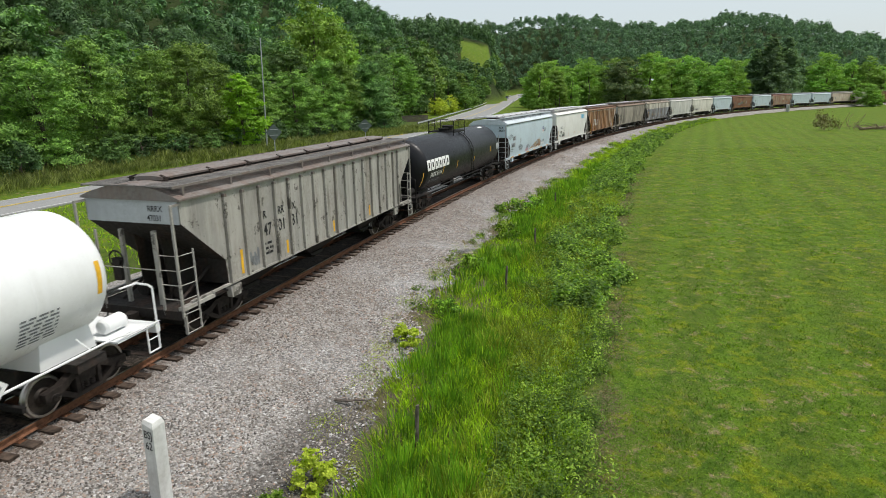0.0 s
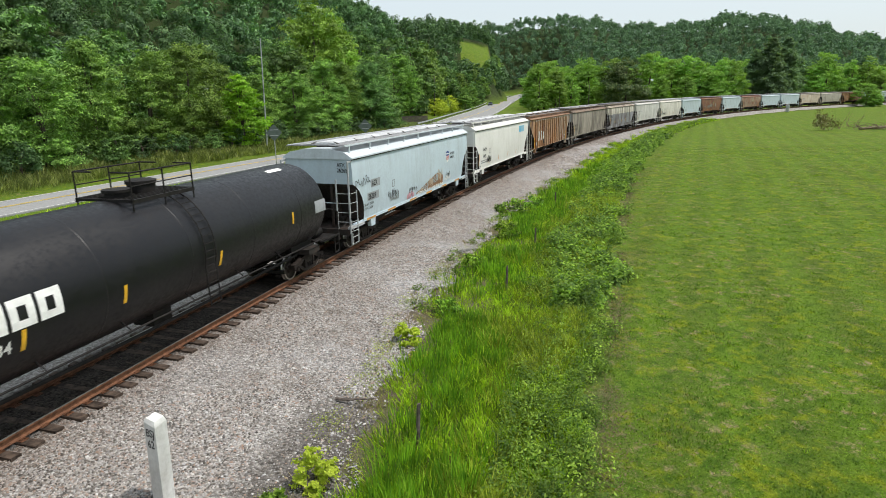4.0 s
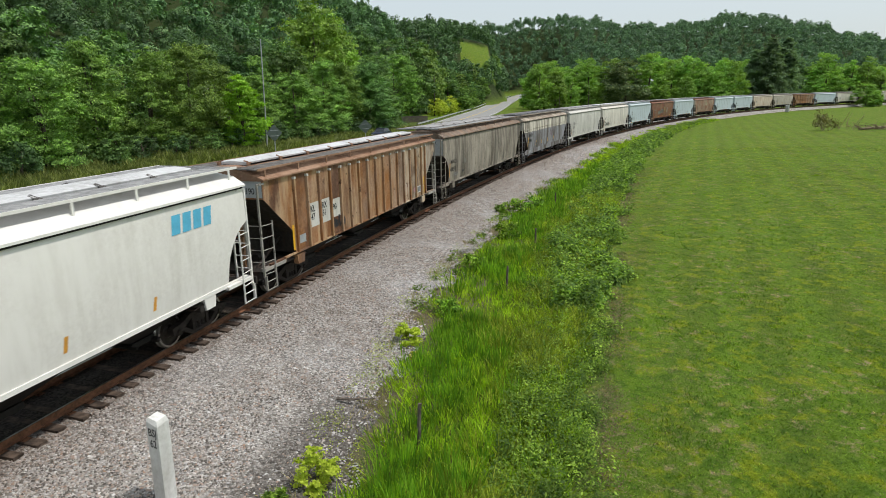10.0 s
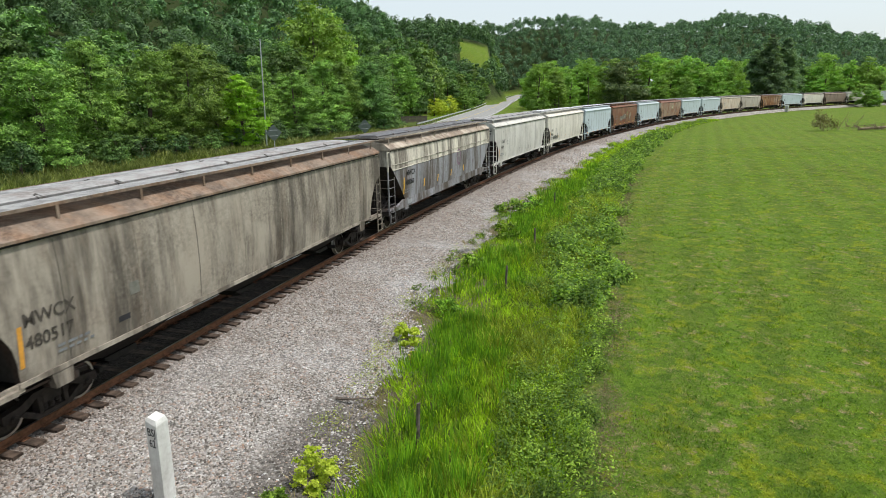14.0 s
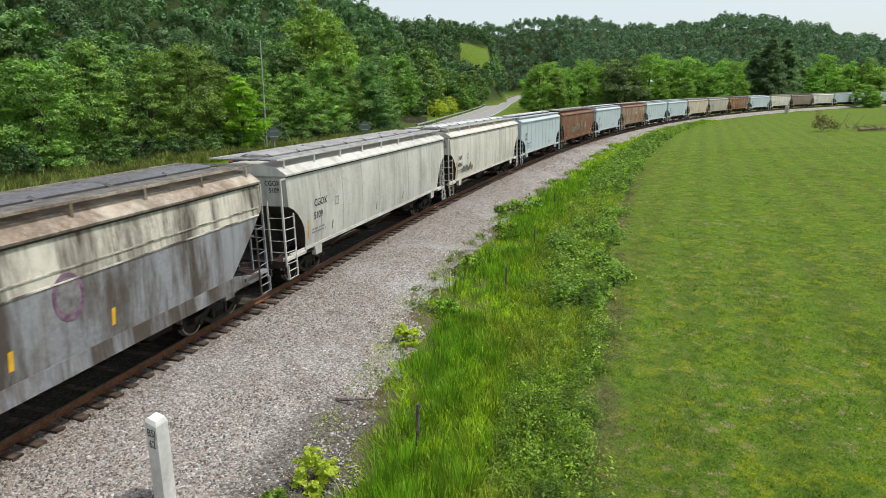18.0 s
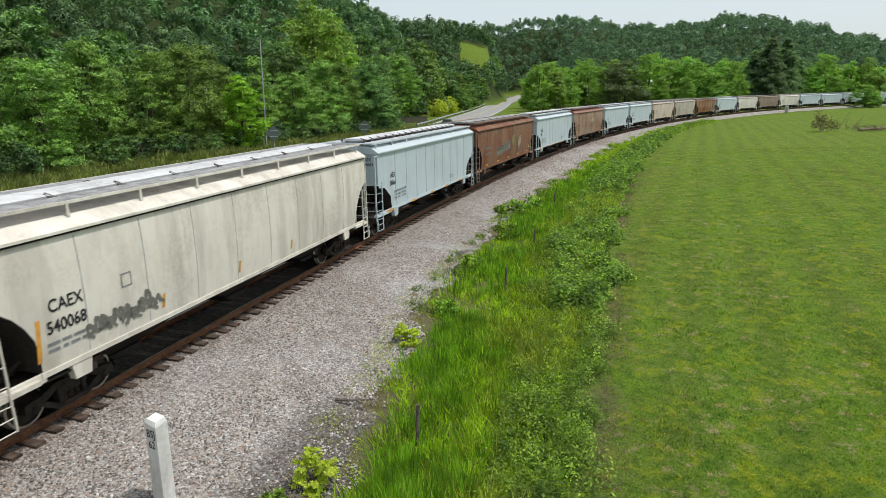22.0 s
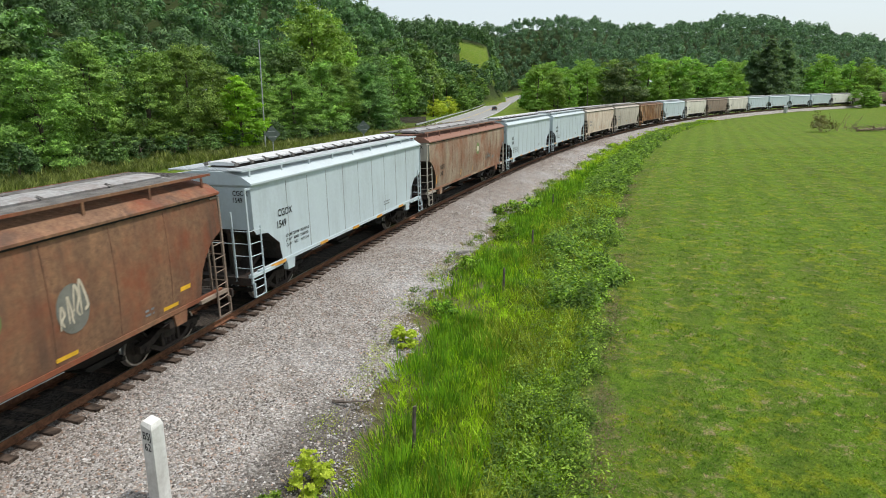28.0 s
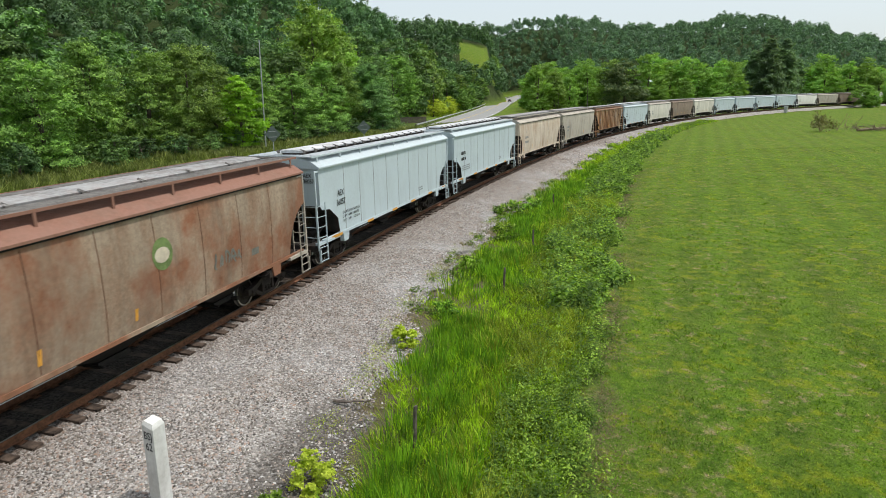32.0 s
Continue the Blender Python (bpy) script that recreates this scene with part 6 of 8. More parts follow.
disc(car, B, -h + 10.4, 2.74, 0.30, 0.40, plain("dirty grey paint", (0.20, 0.185, 0.195), 0.7, 0, 0.4), "emblem", 0.012)
plate(car, B, -h + 2.0, 1.12, 0.55, 0.22, M_PATCH, "panel", 0.07)
end_lettering(car, "MWCX", -0.15, 3.75, 0.2, L)
end_lettering(car, "480060", -0.05, 3.5, 0.2, L)

car, L = hopper_car(K, 142.2, 159.45, "dusty off-white hopper car with black numbers", C_PALE, C_PALE, M_HATCH_GREY)
h = L / 2
lettering(car, K, "CGOX", -h + 1.72, 2.72, 0.27)
lettering(car, K, "5109", -h + 1.66, 2.25, 0.27)
bars(car, K, -h + 1.5, 1.85, 1.0, 2, 0.06, M_INK_GREY, 14)
plate(car, K, -h + 3.3, 2.5, 0.32, 0.34, M_INK_GREY, "stencil_box")
plate(car, K, -h + 3.34, 2.54, 0.24, 0.26, C_PALE, "stencil_box", 0.009)
for a in (1.15, 3.0, 7.2, 10.4):
    plate(car, K, -h + a, 1.6, 0.09, 0.7 if a < 2 else 0.35, M_ORANGE if a < 2 else G_GREY, "reflector", lean=0.05)
end_lettering(car, "CGOX", -0.75, 3.72, 0.17, L)
end_lettering(car, "5109", -0.9, 3.48, 0.17, L)

car, L = hopper_car(K, 160.6, 177.95, "dusty cream hopper car with brown streaks and grey graffiti", C_PALE2, C_PALE2, M_HATCH)
h = L / 2
lettering(car, K, "CAEX", -h + 1.33, 2.52, 0.27)
lettering(car, K, "540068", -h + 1.23, 2.08, 0.27)
bars(car, K, -h + 1.2, 1.82, 1.2, 2, 0.07, M_INK_GREY, 15)
for k in range(3):
    scribble(car, K, -h + 2.1 + 0.2 * k, 1.55 + 0.07 * k, 2.0, 0.4, G_GREY, 61 + k, 13, 0.04)
for a, n in ((0.95, 0.9), (4.4, 0.35), (7.6, 0.35), (10.6, 0.3)):
    plate(car, K, -h + a, 1.55, 0.10, n, M_ORANGE, "reflector", lean=0.05)
plate(car, K, -h + 3.2, 2.45, 0.32, 0.34, M_INK_GREY, "stencil_box")
plate(car, K, -h + 3.24, 2.49, 0.24, 0.26, C_PALE2, "stencil_box", 0.009)
end_lettering(car, "CAEX", -0.75, 3.70, 0.18, L)
end_lettering(car, "540068", -0.7, 3.46, 0.18, L)

Q = "seamed"


def mint_car(s0, s1, mark, number, spin=True):
    """The newer smooth-sided cars in pale grey-green."""
    car, L = hopper_car(Q, s0, s1, "clean pale grey-green hopper car with black numbers", C_MINT, C_MINT_ROOF, M_HATCH, M_GALV_DULL, spin=spin, full=spin)
    h = L / 2
    if mark:
        lettering(car, Q, mark, -h + 1.38, 2.80, 0.25)
        lettering(car, Q, number, -h + 1.3, 2.42, 0.25)
        end_lettering(car, mark, -0.9, 3.72, 0.16, L)
        end_lettering(car, number, -0.9, 3.5, 0.16, L)
    else:
        bars(car, Q, -h + 1.4, 2.8, 0.9, 2, 0.2, M_INK, 3, gap=1.9)
    if spin and mark:
        for k, line in enumerate(("LD LMT 225100  102100 KG", "LT WT   60900   27600 KG", "CU FT    5431     153 CU M")):
            lettering(car, Q, line, -h + 1.75, 2.02 - 0.17 * k, 0.10, squash=0.95)
    else:
        bars(car, Q, -h + 1.6, 2.0, 1.6, 3, 0.065, M_INK_GREY, 16)
    bars(car, Q, h - 5.0, 1.75, 0.7, 2, 0.06, M_INK_GREY, 17)
    for a in (0.7, 4.0, 6.8, 9.3, 12.0, 14.4):
        if a < L - 1:
            plate(car, Q, -h + a, 1.19, 0.9 if a < 1 else 0.6, 0.11, M_ORANGE, "reflector", 0.045)
    return car


mint_car(179.1, 194.6, "AEX", "36061")

car, L = hopper_car(K, 195.6, 212.7, "faded oxide-red hopper car with a green disc emblem and graffiti", C_RED, C_RED, M_HATCH_GREY, M_GRATE_DARK, rails=C_BROWN)
h = L / 2
disc(car, K, h - 7.2, 2.78, 0.45, 0.46, G_GREEN)
disc(car, K, h - 7.25, 2.76, 0.36, 0.22, G_BROWN, "emblem", 0.011)
for k in range(5):
    scribble(car, K, h - 12.0 + 0.75 * k, 1.85 + 0.05 * k, 0.8, 0.7, G_GREY, 71 + k, 7, 0.13)
    scribble(car, K, h - 12.0 + 0.75 * k, 1.80 + 0.05 * k, 0.85, 0.85, G_PALE, 81 + k, 5, 0.018)
disc(car, K, h - 5.2, 2.45, 0.42, 0.55, G_GREY, "graffiti")
scribble(car, K, h - 5.6, 2.0, 0.8, 0.9, G_PALE, 91, 8, 0.022)
for a in (2.0, 5.0, 8.0, 11.0, 14.2):
    plate(car, K, -h + a, 1.42, 0.55, 0.10, M_YELLOW, "reflector")
plate(car, K, h - 1.9, 1.75, 0.4, 0.12, M_YELLOW, "reflector")
bars(car, K, h - 3.2, 1.62, 0.3, 2, 0.06, M_INK_GREY, 18)
bars(car, K, -h + 1.9, 2.6, 1.3, 2, 0.2, G_GREY, 19, gap=2)

mint_car(214.1, 229.7, "CGOX", "1549")

car, L = hopper_car(K, 230.95, 247.7, "sun-faded red-brown hopper car worn to grey with a green emblem", C_TAN, C_TAN_ROOF, M_HATCH_GREY, M_GRATE_DARK, rails=C_BEIGE)
end_panel(car, K, L, 3.02, 4.06, C_BEIGE)
h = L / 2
lettering(car, K, "CGEX", -h + 1.7, 2.36, 0.24)
lettering(car, K, "1340", -h + 1.65, 1.96, 0.25)
disc(car, K, -h + 9.3, 2.95, 0.36, 0.42, G_GREEN)
disc(car, K, -h + 9.28, 2.93, 0.26, 0.2, G_PALE, "emblem", 0.011)
for a, n in ((1.1, 0.55), (5.6, 0.35), (8.2, 0.3)):
    plate(car, K, -h + a, 1.55, 0.10, n, M_ORANGE, "reflector", lean=0.02)
bars(car, K, -h + 1.35, 1.5, 0.35, 2, 0.06, M_INK_GREY, 20)
scribble(car, K, -h + 11.2, 1.9, 1.4, 0.5, G_GREY, 95, 10, 0.03)
plate(car, K, h - 3.4, 1.9, 0.4, 0.22, G_GREY)
end_lettering(car, "CGEX", -0.7, 3.72, 0.16, L)
end_lettering(car, "1340", -0.75, 3.5, 0.16, L)

mint_car(248.8, 264.7, "AEX", "36057")
mint_car(265.8, 281.7, "", "")


def far_car(s0, s1, kind, label, coat, roof=None, hm=None):
    """A car that stays far off: unreadable marks as bars."""
    car, L = hopper_car(kind, s0, s1, label, coat, roof, hm, M_GRATE_DARK, spin=False, full=False)
    bars(car, kind, -L / 2 + 1.9, 2.6, 1.1, 2, 0.2, M_INK_GREY, int(s0), gap=2.1)
    for a in (1.5, 4.5, 7.5, 10.5):
        plate(car, kind, -L / 2 + a, 1.5, 0.1, 0.4, M_ORANGE, "reflector")
    return car


far_car(282.9, 299.5, K, "peeling cream hopper car with rust showing through", C_PEACH, C_BEIGE, M_HATCH_GREY)
far_car(300.7, 317.6, K, "grimy beige hopper car", C_BEIGE, C_BEIGE, M_HATCH_GREY)
far_car(318.8, 336.1, "ribbed", "rust-orange ribbed hopper car with pale stains", C_RUST, C_RUST_ROOF, M_HATCH_GREY)
mint_car(337.2, 354.3, "", "", False)
far_car(355.6, 372.8, K, "dusty beige hopper car", C_PALE2, C_BEIGE, M_HATCH_GREY)
far_car(374.0, 391.4, K, "dull brown dusty hopper car", C_BROWN, C_BROWN, M_HATCH_GREY)
far_car(392.6, 409.8, K, "grimy cream hopper car", C_PALE2, C_PALE2, M_HATCH_GREY)
mint_car(411.0, 428.1, "", "", False)
mint_car(429.3, 446.3, "", "", False)
mint_car(447.5, 464.4, "", "", False)
mint_car(465.6, 482.5, "", "", False)
far_car(483.7, 500.6, K, "dusty cream hopper car", C_CREAM, C_PALE, M_HATCH)
far_car(501.8, 518.7, K, "grimy beige hopper car", C_BEIGE, C_BEIGE, M_HATCH_GREY)
far_car(519.9, 536.8, K, "dull brown dusty hopper car", C_BROWN, C_BROWN, M_HATCH_GREY)
far_car(538.0, 554.9, K, "dusty off-white hopper car", C_PALE, C_PALE, M_HATCH_GREY)


# ---------------------------------------------------------------- plants
def leaves(c, n, size, rng, slim=0.6, curl=0.0):
    """Four-cornered leaves at centres c, facing about n."""
    k = len(c)
    n = n / np.maximum(np.linalg.norm(n, axis=1), 1e-6)[:, None]
    a = np.cross(n, rng.normal(size=(k, 3)))
    a /= np.maximum(np.linalg.norm(a, axis=1), 1e-6)[:, None]
    b = np.cross(n, a)
    s = (size * (0.6 + 0.8 * rng.random(k)))[:, None]
    return np.stack([c - a * s, c - b * s * slim, c + a * s, c + b * s * slim], 1)


def crown_points(rng, count, radius, height, base, lobes=28, fill=0.35, shape="round"):
    """Points and outward directions over a lumpy crown."""
    t = rng.random(lobes)
    ang = rng.random(lobes) * 6.283
    if shape == "tall":
        prof = np.sin(np.clip(t * 0.95 + 0.06, 0, 1) * math.pi) ** 0.6 * (1.05 - 0.45 * t)
    else:
        prof = np.sin(np.clip(t * 0.86 + 0.10, 0, 1) * math.pi) ** 0.55
    rad = radius * prof * (0.40 + 0.60 * rng.random(lobes) ** 0.5) * 0.84
    lc = np.stack([rad * np.cos(ang), rad * np.sin(ang), base + t * (height - base) * 0.93], 1)
    lr = radius * (0.18 + 0.20 * rng.random(lobes)) * (0.75 + 0.35 * (1 - t))
    # every lobe carries flat sprays of leaves
    sprays = 11
    q = rng.normal(size=(lobes, sprays, 3))
    q[..., 2] = q[..., 2] * 0.9 + 0.30
    q /= np.linalg.norm(q, axis=2)[..., None]
    sc = lc[:, None] + q * (lr[:, None] * (0.55 + 0.65 * rng.random((lobes, sprays))))[..., None]
    sr = lr[:, None] * (0.20 + 0.22 * rng.random((lobes, sprays)))
    w = (np.repeat(lr ** 2, sprays) * (0.5 + rng.random(lobes * sprays)))
    pick = rng.choice(lobes * sprays, count, p=w / w.sum())
    sc, sr, q = sc.reshape(-1, 3)[pick], sr.reshape(-1)[pick], q.reshape(-1, 3)[pick]
    p = sc + rng.normal(size=(count, 3)) * sr[:, None] * np.array([0.8, 0.8, 0.30])
    d = q * 0.7 + np.array([0, 0, 0.55])
    d = d / np.linalg.norm(d, axis=1)[:, None]
    return p, d, lc, lr


def trunk_shape(rng, height, r, limbs, lc):
    sh = Shape()

    def tube(pts, rs, n=7):
        rows = []
        for (x, y, z), q in zip(pts, rs):
            rows.append([(x + q * math.cos(2 * math.pi * k / n), y + q * math.sin(2 * math.pi * k / n), z) for k in range(n + 1)])
        sh.grid(rows)
    lean = rng.normal(size=2) * 0.25
    tube([(lean[0] * t * t * 2, lean[1] * t * t * 2, height * 0.85 * t - 0.3) for t in (0, 0.05, 0.2, 0.45, 0.75, 1)], [r * 1.5, r * 1.1, r, r * 0.8, r * 0.5, r * 0.15])
    for k in range(limbs):
        t = 0.25 + 0.5 * k / limbs
        end = lc[rng.integers(len(lc))]
        a = Vector((lean[0] * t * t * 2, lean[1] * t * t * 2, height * 0.85 * t))
        e = Vector(end)
        if e.z < a.z:
            e.z = a.z + 0.5
        mid = a.lerp(e, 0.5) + Vector((0, 0, -0.25))
        tube([a, mid, e], [r * 0.4, r * 0.25, r * 0.08], 5)
    return sh


def tree_kind(seed, height, radius, count, size, material, label, shape="round", base=0.12, lobes=28, droop=0.0, name="tree"):
    """A tree of trunk, limbs and a many-leaved crown, standing out of sight until copied."""
    rng = np.random.default_rng(seed)
    p, d, lc, lr = crown_points(rng, count, radius, height, height * base, lobes, 0.3, shape)
    n = d + rng.normal(size=d.shape) * 0.5
    p[:, 2] -= droop * np.hypot(p[:, 0], p[:, 1]) * 0.15
    return dict(crown=tri_mesh("crown", leaves(p, n, np.full(count, size), rng, 0.85)[:, :3]), trunk=trunk_shape(rng, height, radius * 0.045 + 0.05, 7, lc).mesh("trunk", True),
                material=material, label=label, name=name)


def plant(kind, x, y, scale=1.0, turn=0.0, z=None, stretch=1.0, material=None, label="", group="trees along the valley"):
    zz = float(ground_z(x, y)[0]) if z is None else z
    ob = thing(kind["name"], label or kind["label"], "tree" if kind["name"] == "tree" else "bush", group, pose(x, y, zz - 0.05, 0, 0, turn) @ Matrix.Diagonal((scale, scale, scale * stretch, 1)))
    if kind["trunk"]:
        part("trunk", kind["trunk"], M_BARK, ob)
    part("crown", kind["crown"], material or kind["material"], ob)
    return ob


T_BIG = [tree_kind(10 + i, 12, 4.6, 40000, 0.125, L_BRIGHT, "leafy bright green broadleaf tree beside the road", "tall" if i % 2 else "round", 0.05, 46 + 5 * i, 1.0) for i in range(4)]
T_BACK = [tree_kind(15 + i, 12, 4.6, 17000, 0.19, L_MID, "full green broadleaf tree beyond the road", "round" if i % 2 else "tall", 0.06, 44, 1.0) for i in range(2)]
T_NEAR = [tree_kind(25 + i, 13, 5.0, 24000, 0.17, L_MID, "full green broadleaf tree in the valley", "round" if i % 2 else "tall", 0.06, 54) for i in range(2)]
T_MID = [tree_kind(20 + i, 13, 5.0, 9000, 0.28, L_MID, "full green broadleaf tree in the valley", "round" if i % 2 else "tall", 0.06, 40) for i in range(3)]
T_FAR = [tree_kind(28 + i, 13, 5.0, 2600, 0.55, L_MID, "distant green broadleaf tree in the valley", "round" if i % 2 else "tall", 0.06, 34) for i in range(2)]
T_SHRUB = [tree_kind(30 + i, 3.4, 2.1, 4200, 0.125, L_MID, "dense green roadside shrub", "round", 0.02, 22, name="shrub") for i in range(2)]
T_MAG = tree_kind(40, 14, 7.0, 24000, 0.30, L_MAGNOLIA, "dark round evergreen tree behind the track", "round", 0.03, 40)
T_LIME = tree_kind(41, 9, 3.2, 12000, 0.17, L_LIMETREE, "young lime-green tree beside the road", "tall", 0.05, 30)


def pine_kind(seed, height, radius, count):
    """A conifer with drooping whorled boughs."""
    rng = np.random.default_rng(seed)
    p, n = [], []
    tiers = 30
    for k in range(tiers):
        t = k / tiers
        z = height * (0.06 + 0.92 * t)
        for b in range(6):
            reach = radius * (1 - t) ** 0.6 * (0.55 + 0.6 * rng.random())
            a = rng.random() * 6.283
            m = int(count / tiers / 6)
            u = rng.random(m) ** 0.6
            q = np.stack([reach * u * math.cos(a), reach * u * math.sin(a), z + 0.05 * reach * u - 0.22 * reach * u ** 2], 1) + rng.normal(size=(m, 3)) * np.array([0.7, 0.7, 0.32]) * (0.35 + reach / radius)
            p.append(q)
            n.append(np.tile([0.25 * math.cos(a), 0.25 * math.sin(a), 0.9], (m, 1)) + rng.normal(size=(m, 3)) * 0.6)
    p, n = np.concatenate(p), np.concatenate(n)
    trunk = Shape().lathe([(-0.3, 0.45), (height * 0.5, 0.28), (height * 0.97, 0.04)], "z", 8)
    return dict(crown=quad_mesh("crown", leaves(p, n, np.full(len(p), 0.42), rng, 0.45)), trunk=trunk.mesh("trunk", True), material=L_PINE, label="tall dark conifer behind the track", name="tree")


T_PINE = pine_kind(50, 29, 9.5, 30000)


def px_place(px, depth):
    """Ground place depth metres up the valley, on a bearing given by its mark px (784 is due north)."""
    return (px - 784) / 1072.5 * depth * 0.97, depth


_r = random.Random(12)
# the roadside row beyond the road
for k in range(17):
    s = 2 + 6.2 * k + _r.uniform(-1.3, 1.3)
    off = -38.5 - _r.uniform(0, 4) - max(0, s - 95) * 0.35
    x, y = on_track(s, off)
    g = T_BIG[k % 4]
    plant(g, float(x), float(y), _r.uniform(0.85, 1.2), _r.uniform(0, 360), stretch=_r.uniform(0.85, 1.1), material=L_MID if _r.random() < 0.2 else None)
for k in range(22):
    s = 0 + 5.6 * k + _r.uniform(-2, 2)
    x, y = on_track(s, -48 - _r.uniform(0, 7) - max(0, s - 85) * 0.45)
    plant(T_BACK[k % 2], float(x), float(y), _r.uniform(0.95, 1.35), _r.uniform(0, 360), material=_r.choice((L_MID, L_MID, L_DARK, L_BRIGHT)))
# shrubs given darker leaves, painting in the shade at the trees' feet
for k in range(46):
    s = 0 + 2.15 * k + _r.uniform(-0.8, 0.8)
    x, y = on_track(s, -35.6 - _r.uniform(0, 2.6) - max(0, s - 95) * 0.3)
    plant(T_SHRUB[k % 2], float(x), float(y), _r.uniform(0.5, 1.0), _r.uniform(0, 360), material=_r.choice((L_MID, L_DARK, L_DARK, L_MID)), group="roadside shrubs")
x, y = px_place(428, 76)
plant(T_LIME, x, y, 1.0, 40)
x, y = px_place(400, 79)
plant(T_LIME, x, y, 0.8, 140)
# big trees where the road leaves the track
for px, dep, sc, mat in ((560, 120, 1.9, L_TULIP), (592, 128, 1.75, L_TULIP), (655, 150, 1.25, L_BRIGHT), (700, 165, 1.35, L_BRIGHT), (730, 185, 1.75, L_MID), (755, 205, 1.7, L_BRIGHT),
                         (772, 230, 1.4, L_BRIGHT), (795, 250, 1.3, L_MID), (815, 270, 1.1, L_BRIGHT), (828, 300, 1.2, L_MID), (838, 340, 1.0, L_BRIGHT),
                         (825, 240, 0.7, L_BRIGHT), (838, 262, 0.65, L_BRIGHT), (848, 290, 0.7, L_MID), (856, 320, 0.8, L_BRIGHT), (864, 350, 0.9, L_BRIGHT), (872, 372, 0.9, L_MID), (876, 385, 1.0, L_BRIGHT), (880, 420, 1.0, L_BRIGHT), (885, 470, 1.1, L_MID), (620, 135, 1.0, L_MID), (675, 150, 0.7, L_MID), (500, 110, 1.3, L_MID), (540, 105, 1.0, L_BRIGHT), (700, 205, 1.6, L_MID), (760, 240, 1.6, L_MID), (640, 180, 1.6, L_MID)):
    x, y = px_place(px, dep)
    plant(T_NEAR[_r.randrange(2)] if dep < 185 else T_MID[_r.randrange(3)], x, y, sc, _r.uniform(0, 360), material=mat)
for px, dep, sc in ((770, 190, 0.9), (782, 200, 0.8), (792, 215, 1.0), (800, 225, 0.8), (808, 240, 0.8)):
    x, y = px_place(px, dep)
    plant(T_SHRUB[0], x, y, sc * 1.7, _r.uniform(0, 360), material=L_LIME, label="yellow-green bush beside the road", group="roadside shrubs")
# the wooded edge behind the far track
for k in range(64):
    px = 945 + 11.5 * k + _r.uniform(-9, 9)
    dep = _r.uniform(250, 300) + (0 if px < 1300 else 25)
    if 1305 < px < 1425 or 1080 < px < 1140:
        dep = max(dep, 300)
    x, y = px_place(px, dep)
    plant(T_MID[_r.randrange(3)], x, y, _r.uniform(1.05, 1.6), _r.uniform(0, 360), material=L_VALLEY)
for k in range(40):
    px = 960 + 18 * k + _r.uniform(-9, 9)
    x, y = px_place(px, _r.uniform(320, 420))
    plant(T_FAR[_r.randrange(2)], x, y, _r.uniform(1.1, 1.6), _r.uniform(0, 360), material=_r.choice((L_MID, L_BRIGHT, L_VALLEY)))
for px, dep, sc in ((955, 222, 1.25), (985, 228, 1.15), (1012, 235, 1.05), (965, 240, 1.3), (1172, 250, 0.9), (1137, 256, 0.74), (1158, 258, 0.74), (1215, 245, 0.95), (1270, 250, 1.0)):
    x, y = px_place(px, dep)
    plant(T_MID[_r.randrange(3)], x, y, sc, _r.uniform(0, 360), material=L_VALLEY)
x, y = px_place(1110, 230)
plant(T_MAG, x, y, 1.3, 0)
for px, dep, sc in ((1360, 262, 0.95), (1333, 268, 0.80), (1388, 266, 0.96), (1412, 285, 0.7)):
    x, y = px_place(px, dep)
    plant(T_PINE, x, y, sc, _r.uniform(0, 360))
plant(T_MID[1], 162.2, 238, 1.0, 30, material=L_VALLEY, label="round leafy tree standing beside the far track", stretch=0.66)
plant(T_MID[0], 165.8, 240, 0.85, 130, material=L_VALLEY, label="round leafy tree standing beside the far track", stretch=0.68)
for px, dep, sc in ((1560, 272, 1.0), (1590, 260, 1.1), (1620, 255, 1.2), (1660, 240, 1.2), (1700, 230, 1.2)):
    x, y = px_place(px, dep)
    plant(T_MID[_r.randrange(3)], x, y, sc, _r.uniform(0, 360), material=L_VALLEY)


